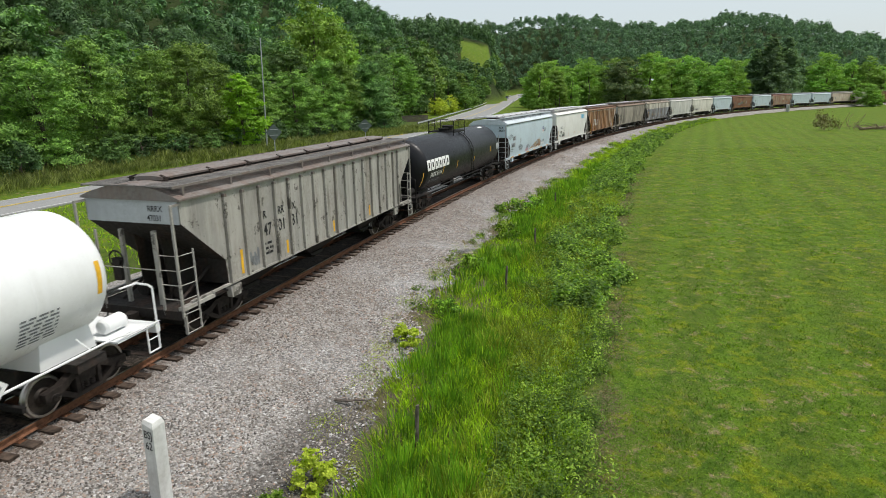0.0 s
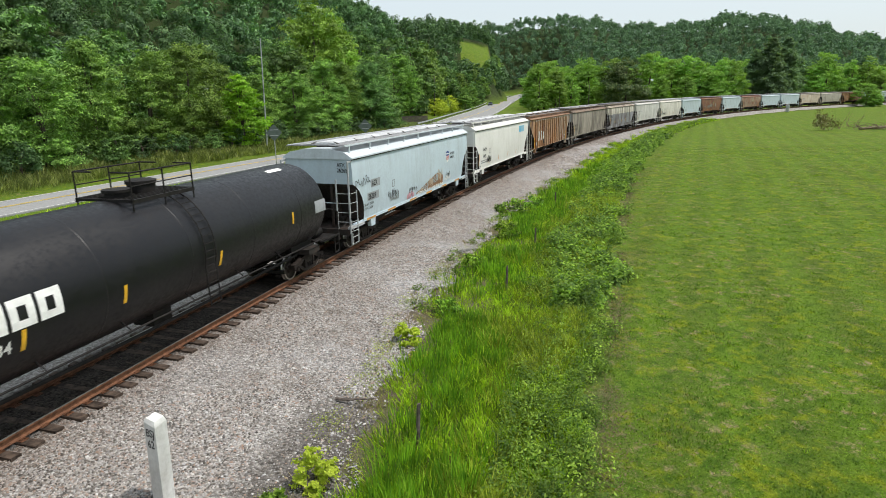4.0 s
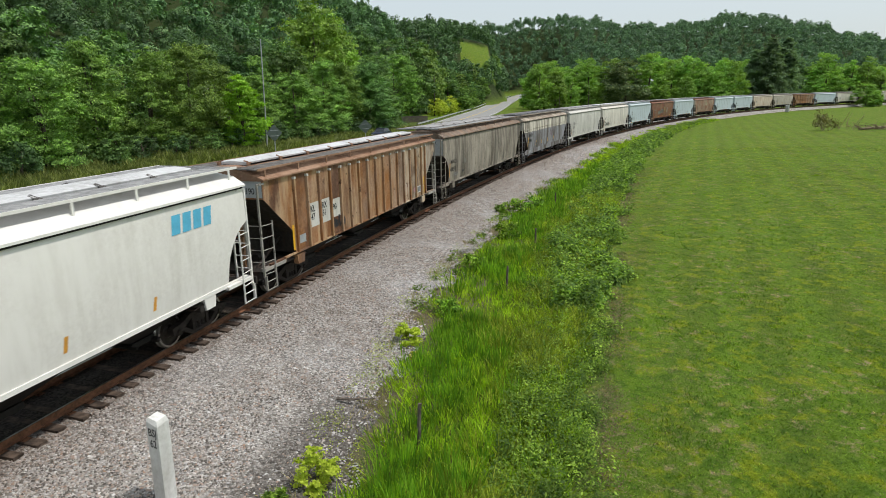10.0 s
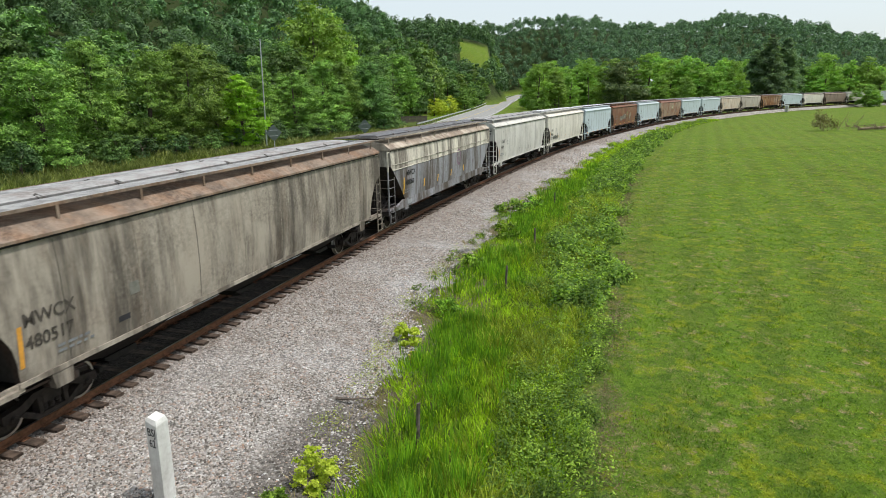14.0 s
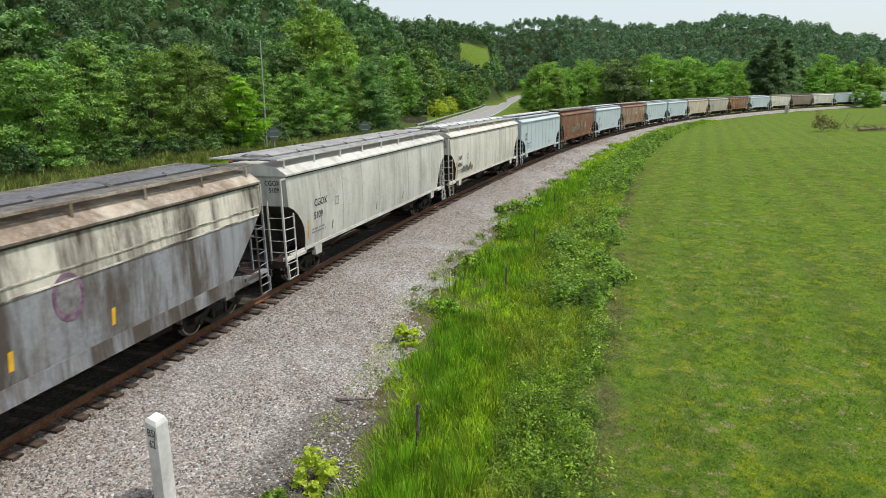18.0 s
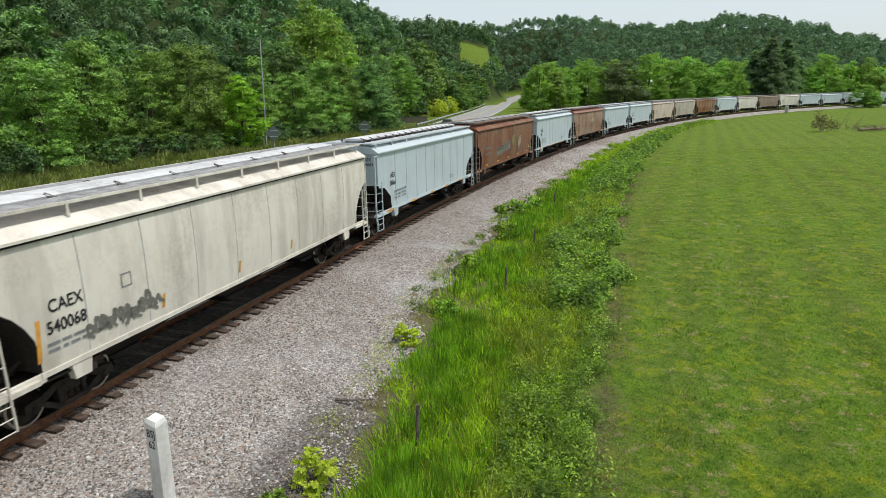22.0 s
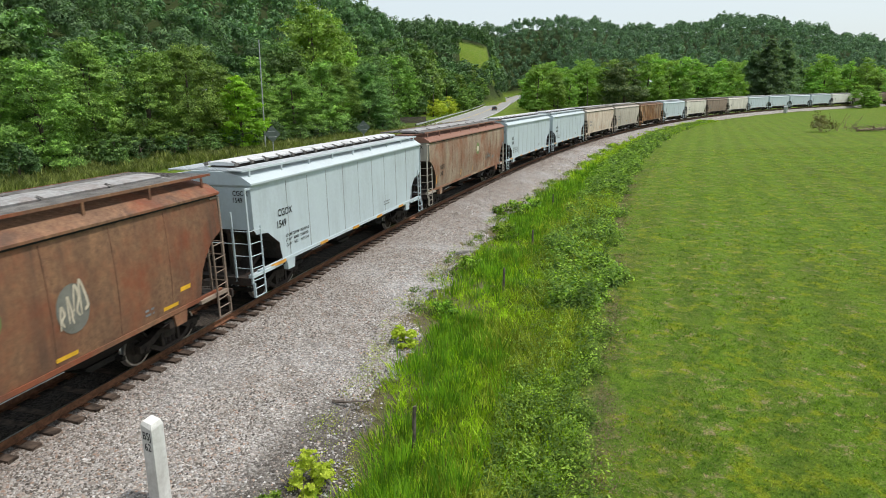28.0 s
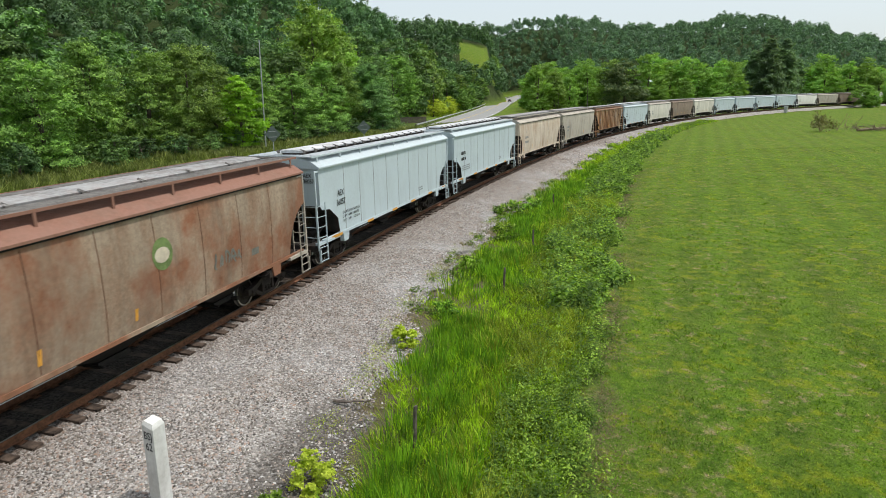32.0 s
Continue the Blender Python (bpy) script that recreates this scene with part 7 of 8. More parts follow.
def forest(name, seed, gap, az, rad, material, leaf, per, crown, tall, label, keep):
    """A wooded slope, joined: many separate domed crowns of leaf clumps, at least gap metres apart."""
    rng = np.random.default_rng(seed)
    area = 0.5 * math.radians(az[1] - az[0]) * (rad[1] ** 2 - rad[0] ** 2)
    n = int(3.2 * area / gap ** 2)
    a = np.radians(az[0] + (az[1] - az[0]) * rng.random(n))
    r = np.sqrt(rad[0] ** 2 + (rad[1] ** 2 - rad[0] ** 2) * rng.random(n))
    x, y = r * np.sin(a), r * np.cos(a)
    ok = keep(x, y, hills(x, y))
    x, y = x[ok], y[ok]
    cells, take = {}, []
    for i in range(len(x)):
        c = (int(x[i] // gap), int(y[i] // gap))
        near = [j for u in (-1, 0, 1) for v in (-1, 0, 1) for j in cells.get((c[0] + u, c[1] + v), ())]
        if all((x[i] - x[j]) ** 2 + (y[i] - y[j]) ** 2 > gap * gap for j in near):
            cells.setdefault(c, []).append(i)
            take.append(i)
    x, y = x[take], y[take]
    z = ground_z(x, y)
    m = len(x)
    sc = crown * (0.7 + 0.6 * rng.random(m))
    up = tall * (0.75 + 0.5 * rng.random(m))
    lob = 11
    d = rng.normal(size=(m, lob, 3))
    d[..., 2] = np.abs(d[..., 2])
    d /= np.linalg.norm(d, axis=2)[..., None]
    d *= (0.55 + 0.45 * rng.random((m, lob)))[..., None]
    lc = d * np.stack([sc * 0.72, sc * 0.72, up * 0.62], 1)[:, None]
    lc[..., 2] += up[:, None] * 0.38
    q = rng.normal(size=(m, lob, per, 3))
    q[..., 2] += 0.45
    q /= np.linalg.norm(q, axis=3)[..., None]
    p = lc[:, :, None, :] + q * (sc[:, None, None, None] * (0.30 + 0.16 * rng.random((m, lob, 1, 1)))) + rng.normal(size=q.shape) * (sc[:, None, None, None] * 0.04)
    p[..., 0] += x[:, None, None]
    p[..., 1] += y[:, None, None]
    p[..., 2] += z[:, None, None]
    c = p.reshape(-1, 3)
    nn = (q + rng.normal(size=q.shape) * 0.2).reshape(-1, 3)
    single(name, tri_mesh(name, leaves(c, nn, np.full(len(c), leaf), rng, 1.0)[:, :3]), material, label, "forest", "stuff")


forest("hillside_forest", 61, 7.0, (-46, -4), (80, 165), L_HILL, 0.28, 210, 4.4, 12, "dense green broadleaf forest on the near hillside", lambda x, y, h: (h > 1.5) & ~pasture(x, y))
forest("hillside_forest", 64, 6.6, (-40, 1), (160, 345), L_HILL, 0.45, 62, 4.3, 12, "green broadleaf forest up to the near ridge", lambda x, y, h: (h > 1.5) & ~pasture(x, y))
forest("mid_forest", 62, 7.5, (-9, 9), (300, 540), L_HILL, 0.7, 30, 4.7, 12, "green forest on the hill beyond the road", lambda x, y, h: (h > 2.5) & ~pasture(x, y))
forest("far_forest", 63, 8.2, (0, 42), (560, 945), L_FAR_HAZE, 0.95, 17, 5.2, 15, "hazy dark green forest on the far ridge", lambda x, y, h: h > 6)


def blades(c, height, lean, width, rng, z):
    """Upright grass blades as slim pointed leaves."""
    k = len(c)
    a = rng.random(k) * 6.283
    side = np.stack([np.cos(a), np.sin(a), np.zeros(k)], 1) * width[:, None]
    tip = np.stack([rng.normal(size=k) * lean, rng.normal(size=k) * lean, height], 1)
    base = np.stack([c[:, 0], c[:, 1], z], 1)
    return np.stack([base - side * 1.3, base + side * 1.3, base + tip], 1)


def strip_points(rng, n, s0, s1, lo, hi, near=1.6):
    s = s0 + (s1 - s0) * rng.random(n) ** near
    o = lo(s) + (hi(s) - lo(s)) * rng.random(n)
    x, y = on_track(s, o)
    return s, o, x, y


def toe(s):
    return np.interp(s, [4, 8, 14, 18, 24, 38, 60, 90, 124, 164], [6.9, 6.8, 6.5, 5.6, 5.2, 5.0, 5.6, 4.3, 3.5, 3.1])


def lawn_edge(s):
    return np.interp(s, [0, 25, 50, 90, 150, 200], [12.2, 12.0, 11.0, 9.0, 5.2, 4.0])


def kites(base, tip, width, rng, sag):
    """Bent blades: slim four-cornered leaves from base to tip, widest half way, drooping by sag."""
    k = len(base)
    way = tip - base
    a = rng.random(k) * 6.283
    side = np.stack([np.cos(a), np.sin(a), np.zeros(k)], 1) * width[:, None]
    half = base + way * 0.5 + np.stack([np.zeros(k), np.zeros(k), sag], 1)
    return np.stack([base, half + side, tip, half - side], 1)


def footing(s, x, y):
    """Height of the soil or stones at places beside the track."""
    o = track_offset(x, y)[1]
    return np.where((o > 0) & (o < toe(s) - 0.1), np.maximum(ground_z(x, y), ballast_z(o)), ground_z(x, y)) - 0.02


def tussocks(name, seed, n, per, span, lo, hi, height, spread, lean, width, material, label, near=1.5, clump=None):
    """Grass in tussocks: blades that fan out from each one's foot."""
    rng = np.random.default_rng(seed)
    s, o, x, y = strip_points(rng, n, span[0], span[1], lo, hi, near)
    if clump:
        ok = wobble(x, y, clump[0], seed) + 0.3 * rng.normal(size=n) > clump[1]
        s, x, y = s[ok], x[ok], y[ok]
    m = len(x)
    z = footing(s, x, y)
    grow = height * (0.6 + 0.7 * rng.random(m)) * (1 + 0.2 * wobble(x, y, 2.1, seed))
    sway = rng.normal(size=(m, 2)) * lean * 0.5
    q = rng.normal(size=(m, per, 2))
    hh = grow[:, None] * (0.55 + 0.45 * rng.random((m, per)))
    wide = spread * (1 + s / 60)
    base = np.stack([x[:, None] + q[..., 0] * wide[:, None], y[:, None] + q[..., 1] * wide[:, None], np.repeat(z[:, None], per, 1)], 2)
    off = q * lean * 0.6 + sway[:, None] + rng.normal(size=q.shape) * lean * 0.35
    tip = base + np.concatenate([off * hh[..., None], hh[..., None]], 2)
    w = np.repeat(width * (1 + s / 24), per) * (0.7 + 0.6 * rng.random(m * per))
    v = kites(base.reshape(-1, 3), tip.reshape(-1, 3), w, rng, 0.10 * hh.ravel())
    single(name, quad_mesh(name, v), material, label, "grass", "stuff")


def grass_patch(name, seed, n, span, lo, hi, height, material, label, lean=0.25, width=0.014, near=1.6):
    rng = np.random.default_rng(seed)
    s, o, x, y = strip_points(rng, n, span[0], span[1], lo, hi, near)
    z = footing(s, x, y)
    k = len(x)
    hh = height * (0.55 + 0.6 * rng.random(k)) * (0.85 + 0.25 * wobble(x, y, 0.9, seed))
    w = width * (1 + s / 28) * (0.7 + 0.6 * rng.random(k))
    single(name, tri_mesh(name, blades(np.stack([x, y], 1), hh, lean * height, w, rng, z)), material, label, "grass", "stuff")


wavy = lambda s, a=0.45: a * np.sin(s * 0.83) + 0.5 * a * np.sin(s * 2.1 + 1) + 0.3 * a * np.sin(s * 4.7)
tussocks("tall_grass", 71, 5600, 16, (5, 172), lambda s: toe(s) + 0.1 + 0.6 * np.clip((60 - s) / 30, 0, 1) + wavy(s, 0.4), lambda s: np.maximum(toe(s) + 1, lawn_edge(s) - 0.3), 0.42, 0.10, 0.55, 0.0085, L_GRASS, "tall bright yellow-green grass in the ditch", 1.7)
tussocks("reeds", 72, 1250, 20, (6, 66), lambda s: toe(s) + 0.9 + wavy(s, 0.3), lambda s: toe(s) + 3.3 + wavy(s + 2, 0.4), 0.80, 0.13, 0.20, 0.0085, L_REED, "upright deep green reeds in the wet ditch", 1.5, (1.3, -0.1))
tussocks("seed_grass", 73, 1500, 26, (5, 48), lambda s: toe(s) + 2.6 + wavy(s + 2, 0.5), lambda s: lawn_edge(s) - 0.5, 0.62, 0.13, 0.55, 0.0060, L_OLIVE, "olive seeding grass beside the lawn", 1.4, (1.7, -0.15))
tussocks("old_grass", 74, 620, 12, (5, 70), lambda s: toe(s) - 0.5, lambda s: toe(s) + 1.3, 0.24, 0.10, 0.9, 0.006, L_DRY, "sparse straw-coloured grass at the edge of the stones", 1.4, (1.2, -0.2))
tussocks("verge_grass", 75, 2600, 16, (-4, 130), lambda s: -37.5 + 0 * s, lambda s: -30.5 + 0 * s, 0.95, 0.18, 0.45, 0.014, L_VERGE, "rough grass between the road and the trees", 1.0)
grass_patch("verge_grass", 76, 16000, (-10, 110), lambda s: -22 + 0 * s, lambda s: -8.2 + 0 * s, 0.35, L_GRASS, "rough grass between the road and the track", 0.4, 0.016, 1.0)


def weed_patch(name, seed, n, per, span, lo, hi, height, radius, leaf, material, label, clump, near=1.5, slim=0.5):
    """Broad-leaved weeds: single plants, each a loose dome of leaves on its stem."""
    rng = np.random.default_rng(seed)
    s, o, x, y = strip_points(rng, n, span[0], span[1], lo, hi, near)
    ok = wobble(x, y, clump[0], seed) + 0.5 * wobble(x, y, clump[0] * 0.37, seed + 3) + 0.2 * rng.normal(size=n) > clump[1]
    s, x, y = s[ok], x[ok], y[ok]
    m = len(x)
    z = footing(s, x, y) + 0.03
    top = height * (0.45 + 0.75 * rng.random(m) ** 1.4) * (1 + 0.3 * wobble(x, y, 1.9, seed))
    rr = radius * (0.7 + 0.6 * rng.random(m)) * (1 + s / 90)
    d = rng.normal(size=(m, per, 3))
    d[..., 2] = np.abs(d[..., 2])
    d /= np.linalg.norm(d, axis=2)[..., None]
    sh = (0.55 + 0.5 * rng.random((m, per)))[..., None]
    c = d * sh * np.stack([rr, rr, top], 1)[:, None]
    c[..., 0] += x[:, None]
    c[..., 1] += y[:, None]
    c[..., 2] += z[:, None]
    nrm = d * np.array([0.8, 0.8, 0.5]) + np.array([0, 0, 0.7]) + rng.normal(size=d.shape) * 0.35
    size = np.repeat(leaf * (1 + s / 55), per)
    single(name, quad_mesh(name, leaves(c.reshape(-1, 3), nrm.reshape(-1, 3), size, rng, slim)), material, label, "weeds", "stuff")


weed_patch("weeds", 81, 4600, 50, (5, 168), lambda s: toe(s) + np.interp(s, [6, 30, 60, 120], [3.6, 3.2, 2.8, 0.3]), lambda s: lawn_edge(s) + 0.15 + wavy(s, 0.3), 0.70, 0.22, 0.031, L_WEED, "thicket of broad-leaved weeds beside the lawn", (2.4, -0.4), 1.7)
weed_patch("vines", 82, 2300, 62, (20, 110), lambda s: lawn_edge(s) - np.interp(s, [20, 30, 60, 110], [1.6, 3.0, 3.0, 2.0]), lambda s: lawn_edge(s) + 0.1 + wavy(s, 0.4), 1.0, 0.36, 0.050, L_VINE, "fresh green vines heaped at the edge of the lawn", (2.2, -0.15), 1.3, 0.6)
weed_patch("low_weeds", 83, 900, 40, (19, 95), lambda s: toe(s) - 0.5 + wavy(s, 0.3), lambda s: toe(s) + np.interp(s, [19, 26, 34, 44], [0.8, 2.2, 2.8, 1.2]), 0.32, 0.26, 0.034, L_WEED, "low green weeds spreading over the stones", (1.7, -0.1), 1.3)
weed_patch("creeping_weeds", 84, 2300, 20, (7, 70), lambda s: toe(s) - 0.9, lambda s: toe(s) + 1.5, 0.06, 0.22, 0.016, L_MOSS, "yellow-green creeping weeds on bare soil beside the stones", (1.5, 0.05), 1.4)


def build_lawn():
    rng = np.random.default_rng(90)
    n = 150000
    y = 8 + 72 * rng.random(n) ** 2.5
    x = -1 + (y * 0.80 + 3) * rng.random(n)
    s, o = track_offset(x, y)
    ok = o > lawn_edge(s) - 0.1
    x, y = x[ok], y[ok]
    k = len(x)
    z = ground_z(x, y) - 0.008
    tuft = np.clip(wobble(x, y, 0.9, 7) + 0.5 * wobble(x, y, 0.4, 9), 0, 1)
    h = (0.025 + 0.035 * rng.random(k)) * (1 + 0.8 * tuft)
    b = blades(np.stack([x, y], 1), h, 0.05, 0.0055 * (1 + y / 12), rng, z)
    single("lawn_grass", tri_mesh("lawn_grass", b), L_LAWN, "short mown grass with dark tufts and yellow patches", "grass", "stuff")
    # darker tufts that the mower left
    m, per = 1500, 16
    y = 8 + 55 * rng.random(m) ** 1.7
    x = -1 + (y * 0.80 + 3) * rng.random(m)
    s, o = track_offset(x, y)
    ok = (o > lawn_edge(s) + 0.2) & (wobble(x, y, 2.7, 3) + 0.4 * rng.normal(size=m) > 0)
    x, y = x[ok], y[ok]
    m = len(x)
    q = rng.normal(size=(m, per, 2)) * 0.5
    hh = (0.05 + 0.06 * rng.random((m, 1))) * (0.6 + 0.4 * rng.random((m, per)))
    base = np.stack([x[:, None] + q[..., 0] * 0.13, y[:, None] + q[..., 1] * 0.13, np.repeat(ground_z(x, y)[:, None] - 0.005, per, 1)], 2)
    tip = base + np.concatenate([(q + rng.normal(size=q.shape) * 0.4) * hh[..., None] * 1.3, hh[..., None]], 2)
    w = np.repeat(0.006 * (1 + y / 14), per)
    single("grass_tufts", quad_mesh("grass_tufts", kites(base.reshape(-1, 3), tip.reshape(-1, 3), w, rng, 0.1 * hh.ravel())), L_TUFT, "dark green grass tufts left on the mown lawn", "grass", "stuff")
    # scattered clippings
    m = 30000
    y = 8 + 60 * rng.random(m) ** 1.6
    x = -1 + (y * 0.80 + 3) * rng.random(m)
    s, o = track_offset(x, y)
    ok = (o > lawn_edge(s) + 0.1) & (wobble(x, y, 1.1, 4) + 0.6 * wobble(x, y, 0.5, 6) > 0.12)
    x, y = x[ok], y[ok]
    k = len(x)
    c = np.stack([x, y, ground_z(x, y) + 0.035], 1)
    single("grass_clippings", quad_mesh("grass_clippings", leaves(c, rng.normal(size=(k, 3)) * 0.3 + np.array([0, 0, 1.0]), 0.022 * (1 + y / 30), rng, 0.12)), L_DRY, "dry pale grass clippings on the lawn", "grass", "stuff")
    # pale thatch, thick beside the edge of the lawn
    m = 52000
    s = 4 + 62 * rng.random(m) ** 1.5
    x, y = on_track(s, lawn_edge(s) + 0.15 + rng.exponential(2.0, m))
    ok = wobble(x, y, 0.8, 2) + 0.6 * wobble(x, y, 0.31, 8) > -0.15
    x, y = x[ok], y[ok]
    k = len(x)
    c = np.stack([x, y, ground_z(x, y) + 0.03 + 0.02 * rng.random(k)], 1)
    single("dry_thatch", quad_mesh("dry_thatch", leaves(c, rng.normal(size=(k, 3)) * 0.3 + np.array([0, 0, 1.0]), 0.020 * (1 + y / 30), rng, 0.12)), L_DRY, "pale dry thatch lying on the edge of the lawn", "grass", "stuff")
    # withered stalks and leaves along the mown edge
    m = 9000
    s = 5 + 55 * rng.random(m) ** 1.5
    o = lawn_edge(s) + 0.25 + np.abs(rng.normal(size=m)) * 0.4
    x, y = on_track(s, o)
    ok = wobble(x, y, 1.3, 5) > -0.2
    x, y = x[ok], y[ok]
    k = len(x)
    c = np.stack([x, y, ground_z(x, y) + 0.03 + 0.03 * rng.random(k)], 1)
    single("withered_leaves", quad_mesh("withered_leaves", leaves(c, rng.normal(size=(k, 3)) * 0.5 + np.array([0, 0, 1.0]), 0.022 * (1 + y / 40), rng, 0.35)), L_WITHER, "withered brown stalks along the edge of the lawn", "dead leaves", "stuff")


build_lawn()


def bush(x, y, radius, height, count, leaf, material, label, seed):
    rng = np.random.default_rng(seed)
    p, d, lc, lr = crown_points(rng, count, radius, height, 0.1, 16, 0.5)
    k = dict(crown=quad_mesh("crown", leaves(p, d + rng.normal(size=d.shape) * 0.5, np.full(count, leaf), rng)), trunk=trunk_shape(rng, height * 0.8, 0.02, 6, lc).mesh("trunk"), material=material, label=label, name="bush")
    return plant(k, x, y, group="bushes at the ballast edge")


bush(-2.75, 10.75, 0.46, 0.9, 3800, 0.034, L_LIME, "yellow-green young bush at the edge of the stones", 1)
bush(-1.25, 17.9, 0.45, 0.8, 3000, 0.036, L_LIME, "yellow-green young bush at the edge of the stones", 2)
bush(-0.9, 16.6, 0.30, 0.42, 1500, 0.032, L_LIME, "small yellow-green bush at the edge of the stones", 3)
bush(-3.35, 10.0, 0.40, 0.45, 900, 0.042, L_WEED, "low leafy green weed beside the stones", 4)
bush(0.0, 20.6, 0.55, 0.7, 1300, 0.045, L_WEED, "leafy green bush at the edge of the stones", 5)
bush(1.2, 26.0, 0.7, 0.8, 700, 0.07, L_WEED, "leafy green bush at the edge of the stones", 6)
bush(4.3, 38.3, 1.0, 1.1, 900, 0.08, L_WEED, "leafy grey-green bush at the edge of the stones", 7)
bush(6.0, 40.0, 0.9, 1.0, 800, 0.08, L_WEED, "leafy grey-green bush at the edge of the stones", 8)
bush(3.2, 32.0, 1.0, 0.9, 900, 0.07, L_WEED, "leafy green bush in the ditch", 9)


# ---------------------------------------------------------------- small things
def milepost():
    m = thing("milepost", "whitewashed concrete milepost with black figures beside the track", "milepost", at=pose(-5.49, 10.1, -0.62, 0, 2.0, -24))
    a = 0.135
    sh = Shape().add([(-a, -a, -0.3), (a, -a, -0.3), (a, a, -0.3), (-a, a, -0.3), (-a, -a, 1.54), (a, -a, 1.46), (a, a, 1.50), (-a, a, 1.56),
                      (-a + 0.03, -a + 0.03, 1.60), (a - 0.04, -a + 0.04, 1.56), (a - 0.03, a - 0.03, 1.59), (-a + 0.03, a - 0.03, 1.62)],
                     [(0, 1, 5, 4), (1, 2, 6, 5), (2, 3, 7, 6), (3, 0, 4, 7), (4, 5, 9, 8), (5, 6, 10, 9), (6, 7, 11, 10), (7, 4, 8, 11), (8, 9, 10, 11)])
    part("post", sh.mesh("post"), M_CONC, m)
    for text, z in (("BSJ", 1.25), ("62", 1.02)):
        v, f = words(text, 0.16)
        w = max(p[0] for p in v)
        part("inscription", mesh_of("inscription", [(p[0] * 0.75 - w * 0.375, -a - 0.004, p[2] + z) for p in v], f), M_INK, m)


milepost()


def stake(x, y, h, seed):
    rnd = random.Random(seed)
    sh = Shape()
    rows = []
    for z in (-0.3, 0.1, h * 0.5, h * 0.9, h):
        q = 0.055 * (1 - 0.25 * z / h)
        rows.append([(q * math.cos(k * 0.785) * rnd.uniform(0.85, 1.1), q * math.sin(k * 0.785) * rnd.uniform(0.85, 1.1), z + rnd.uniform(-0.02, 0.02)) for k in range(8)])
    for row in rows:
        row.append(row[0])
    sh.grid(rows)
    sh.add(rows[-1][:8], [tuple(range(8))])
    ob = single("fence_post", sh.mesh("fence_post"), M_POST, "old weathered wooden fence post standing in the reeds", "post", group="old fence posts")
    ob.matrix_basis = pose(x, y, float(ground_z(x, y)[0]), rnd.uniform(-4, 4), rnd.uniform(-4, 4), 0)


stake(-0.75, 12.2, 1.15, 1)
stake(2.4, 23.3, 1.15, 2)
stake(4.6, 30.2, 1.1, 3)
stake(7.6, 41.0, 1.1, 4)


def road_sign(x, y, zc, turn):
    g = thing("road_sign", "diamond road sign seen from its grey back on a steel post", "road sign", "diamond signs by the road", pose(x, y, float(ground_z(x, y)[0]), 0, 0, turn))
    q = zc - float(ground_z(x, y)[0])
    part("post", Shape().box(-0.04, 0.04, -0.03, 0.03, -0.4, q + 0.7).mesh("post"), M_GALV, g)
    d = 0.82
    part("panel", Shape().prism([(-d, q), (-0.06, q - d + 0.06), (0.06, q - d + 0.06), (d, q), (0.06, q + d - 0.06), (-0.06, q + d - 0.06)], -0.05, -0.03).mesh("panel"), M_SIGN, g, "bare grey aluminium back")
    part("bracket", Shape().box(-0.4, 0.4, -0.075, -0.05, q + 0.25, q + 0.30).box(-0.4, 0.4, -0.075, -0.05, q - 0.30, q - 0.25).mesh("bracket"), M_GALV, g)


x, y = px_place(481, 61)
road_sign(x, y, 3.15, 32)
x, y = px_place(645, 72)
road_sign(x, y, 3.1, 18)


def pole(px, dep, top, label):
    x, y = px_place(px, dep)
    z = float(ground_z(x, y)[0])
    sh = Shape().lathe([(-0.5, 0.10 if dep < 100 else 0.17), (top - z, 0.06 if dep < 100 else 0.11), (top - z + 0.01, 0.0)], "z", 10)
    ob = single("utility_pole", sh.mesh("utility_pole", True), M_GALV if dep < 100 else M_POST, label, "pole", group="poles in the valley")
    ob.matrix_basis = pose(x, y, z, 0, 1.3 if dep < 100 else 0, 0)


pole(467, 76, 13.3, "tall pale steel pole beside the roadside trees")
pole(771, 190, 12, "wooden utility pole beside the road")
pole(992, 225, 10, "wooden utility pole behind the track")
pole(1044, 240, 9, "wooden utility pole behind the track")


def house(px, dep, w, d, hgt, roof_mat, wall_mat, label, turn=0, lift=0.0):
    x, y = px_place(px, dep)
    g = thing("house", label, "house", "houses among the trees", pose(x, y, float(ground_z(x, y)[0]) - 0.1 + lift, 0, 0, turn))
    part("wall", Shape().box(-w / 2, w / 2, -d / 2, d / 2, -2, hgt).mesh("wall"), wall_mat, g)
    part("roof", Shape().add([(-w / 2 - 0.4, -d / 2 - 0.4, hgt), (w / 2 + 0.4, -d / 2 - 0.4, hgt), (w / 2 + 0.4, 0, hgt + d * 0.32), (-w / 2 - 0.4, 0, hgt + d * 0.32), (w / 2 + 0.4, d / 2 + 0.4, hgt), (-w / 2 - 0.4, d / 2 + 0.4, hgt)],
                             [(0, 1, 2, 3), (3, 2, 4, 5), (0, 3, 5), (1, 4, 2), (0, 5, 4, 1)]).mesh("roof"), roof_mat, g)
    for k in range(3):
        part("window", kept("house_window", lambda: Shape().box(-0.5, 0.5, -0.06, 0.0, 1.0, 2.3)), M_GLASS, g, at=pose(-w / 3 + w / 3 * k, -d / 2, 0))


M_WALLW = plain("white clapboard", (0.68, 0.69, 0.70), 0.7, 0, 0.1, 2)
M_ROOFG = plain("pale metal roof", (0.50, 0.52, 0.55), 0.5, 0.3, 0.15, 2)
house(1149, 278, 3.0, 5, 9.6, M_ROOFG, M_WALLW, "white house gable among the trees behind the track", 25)
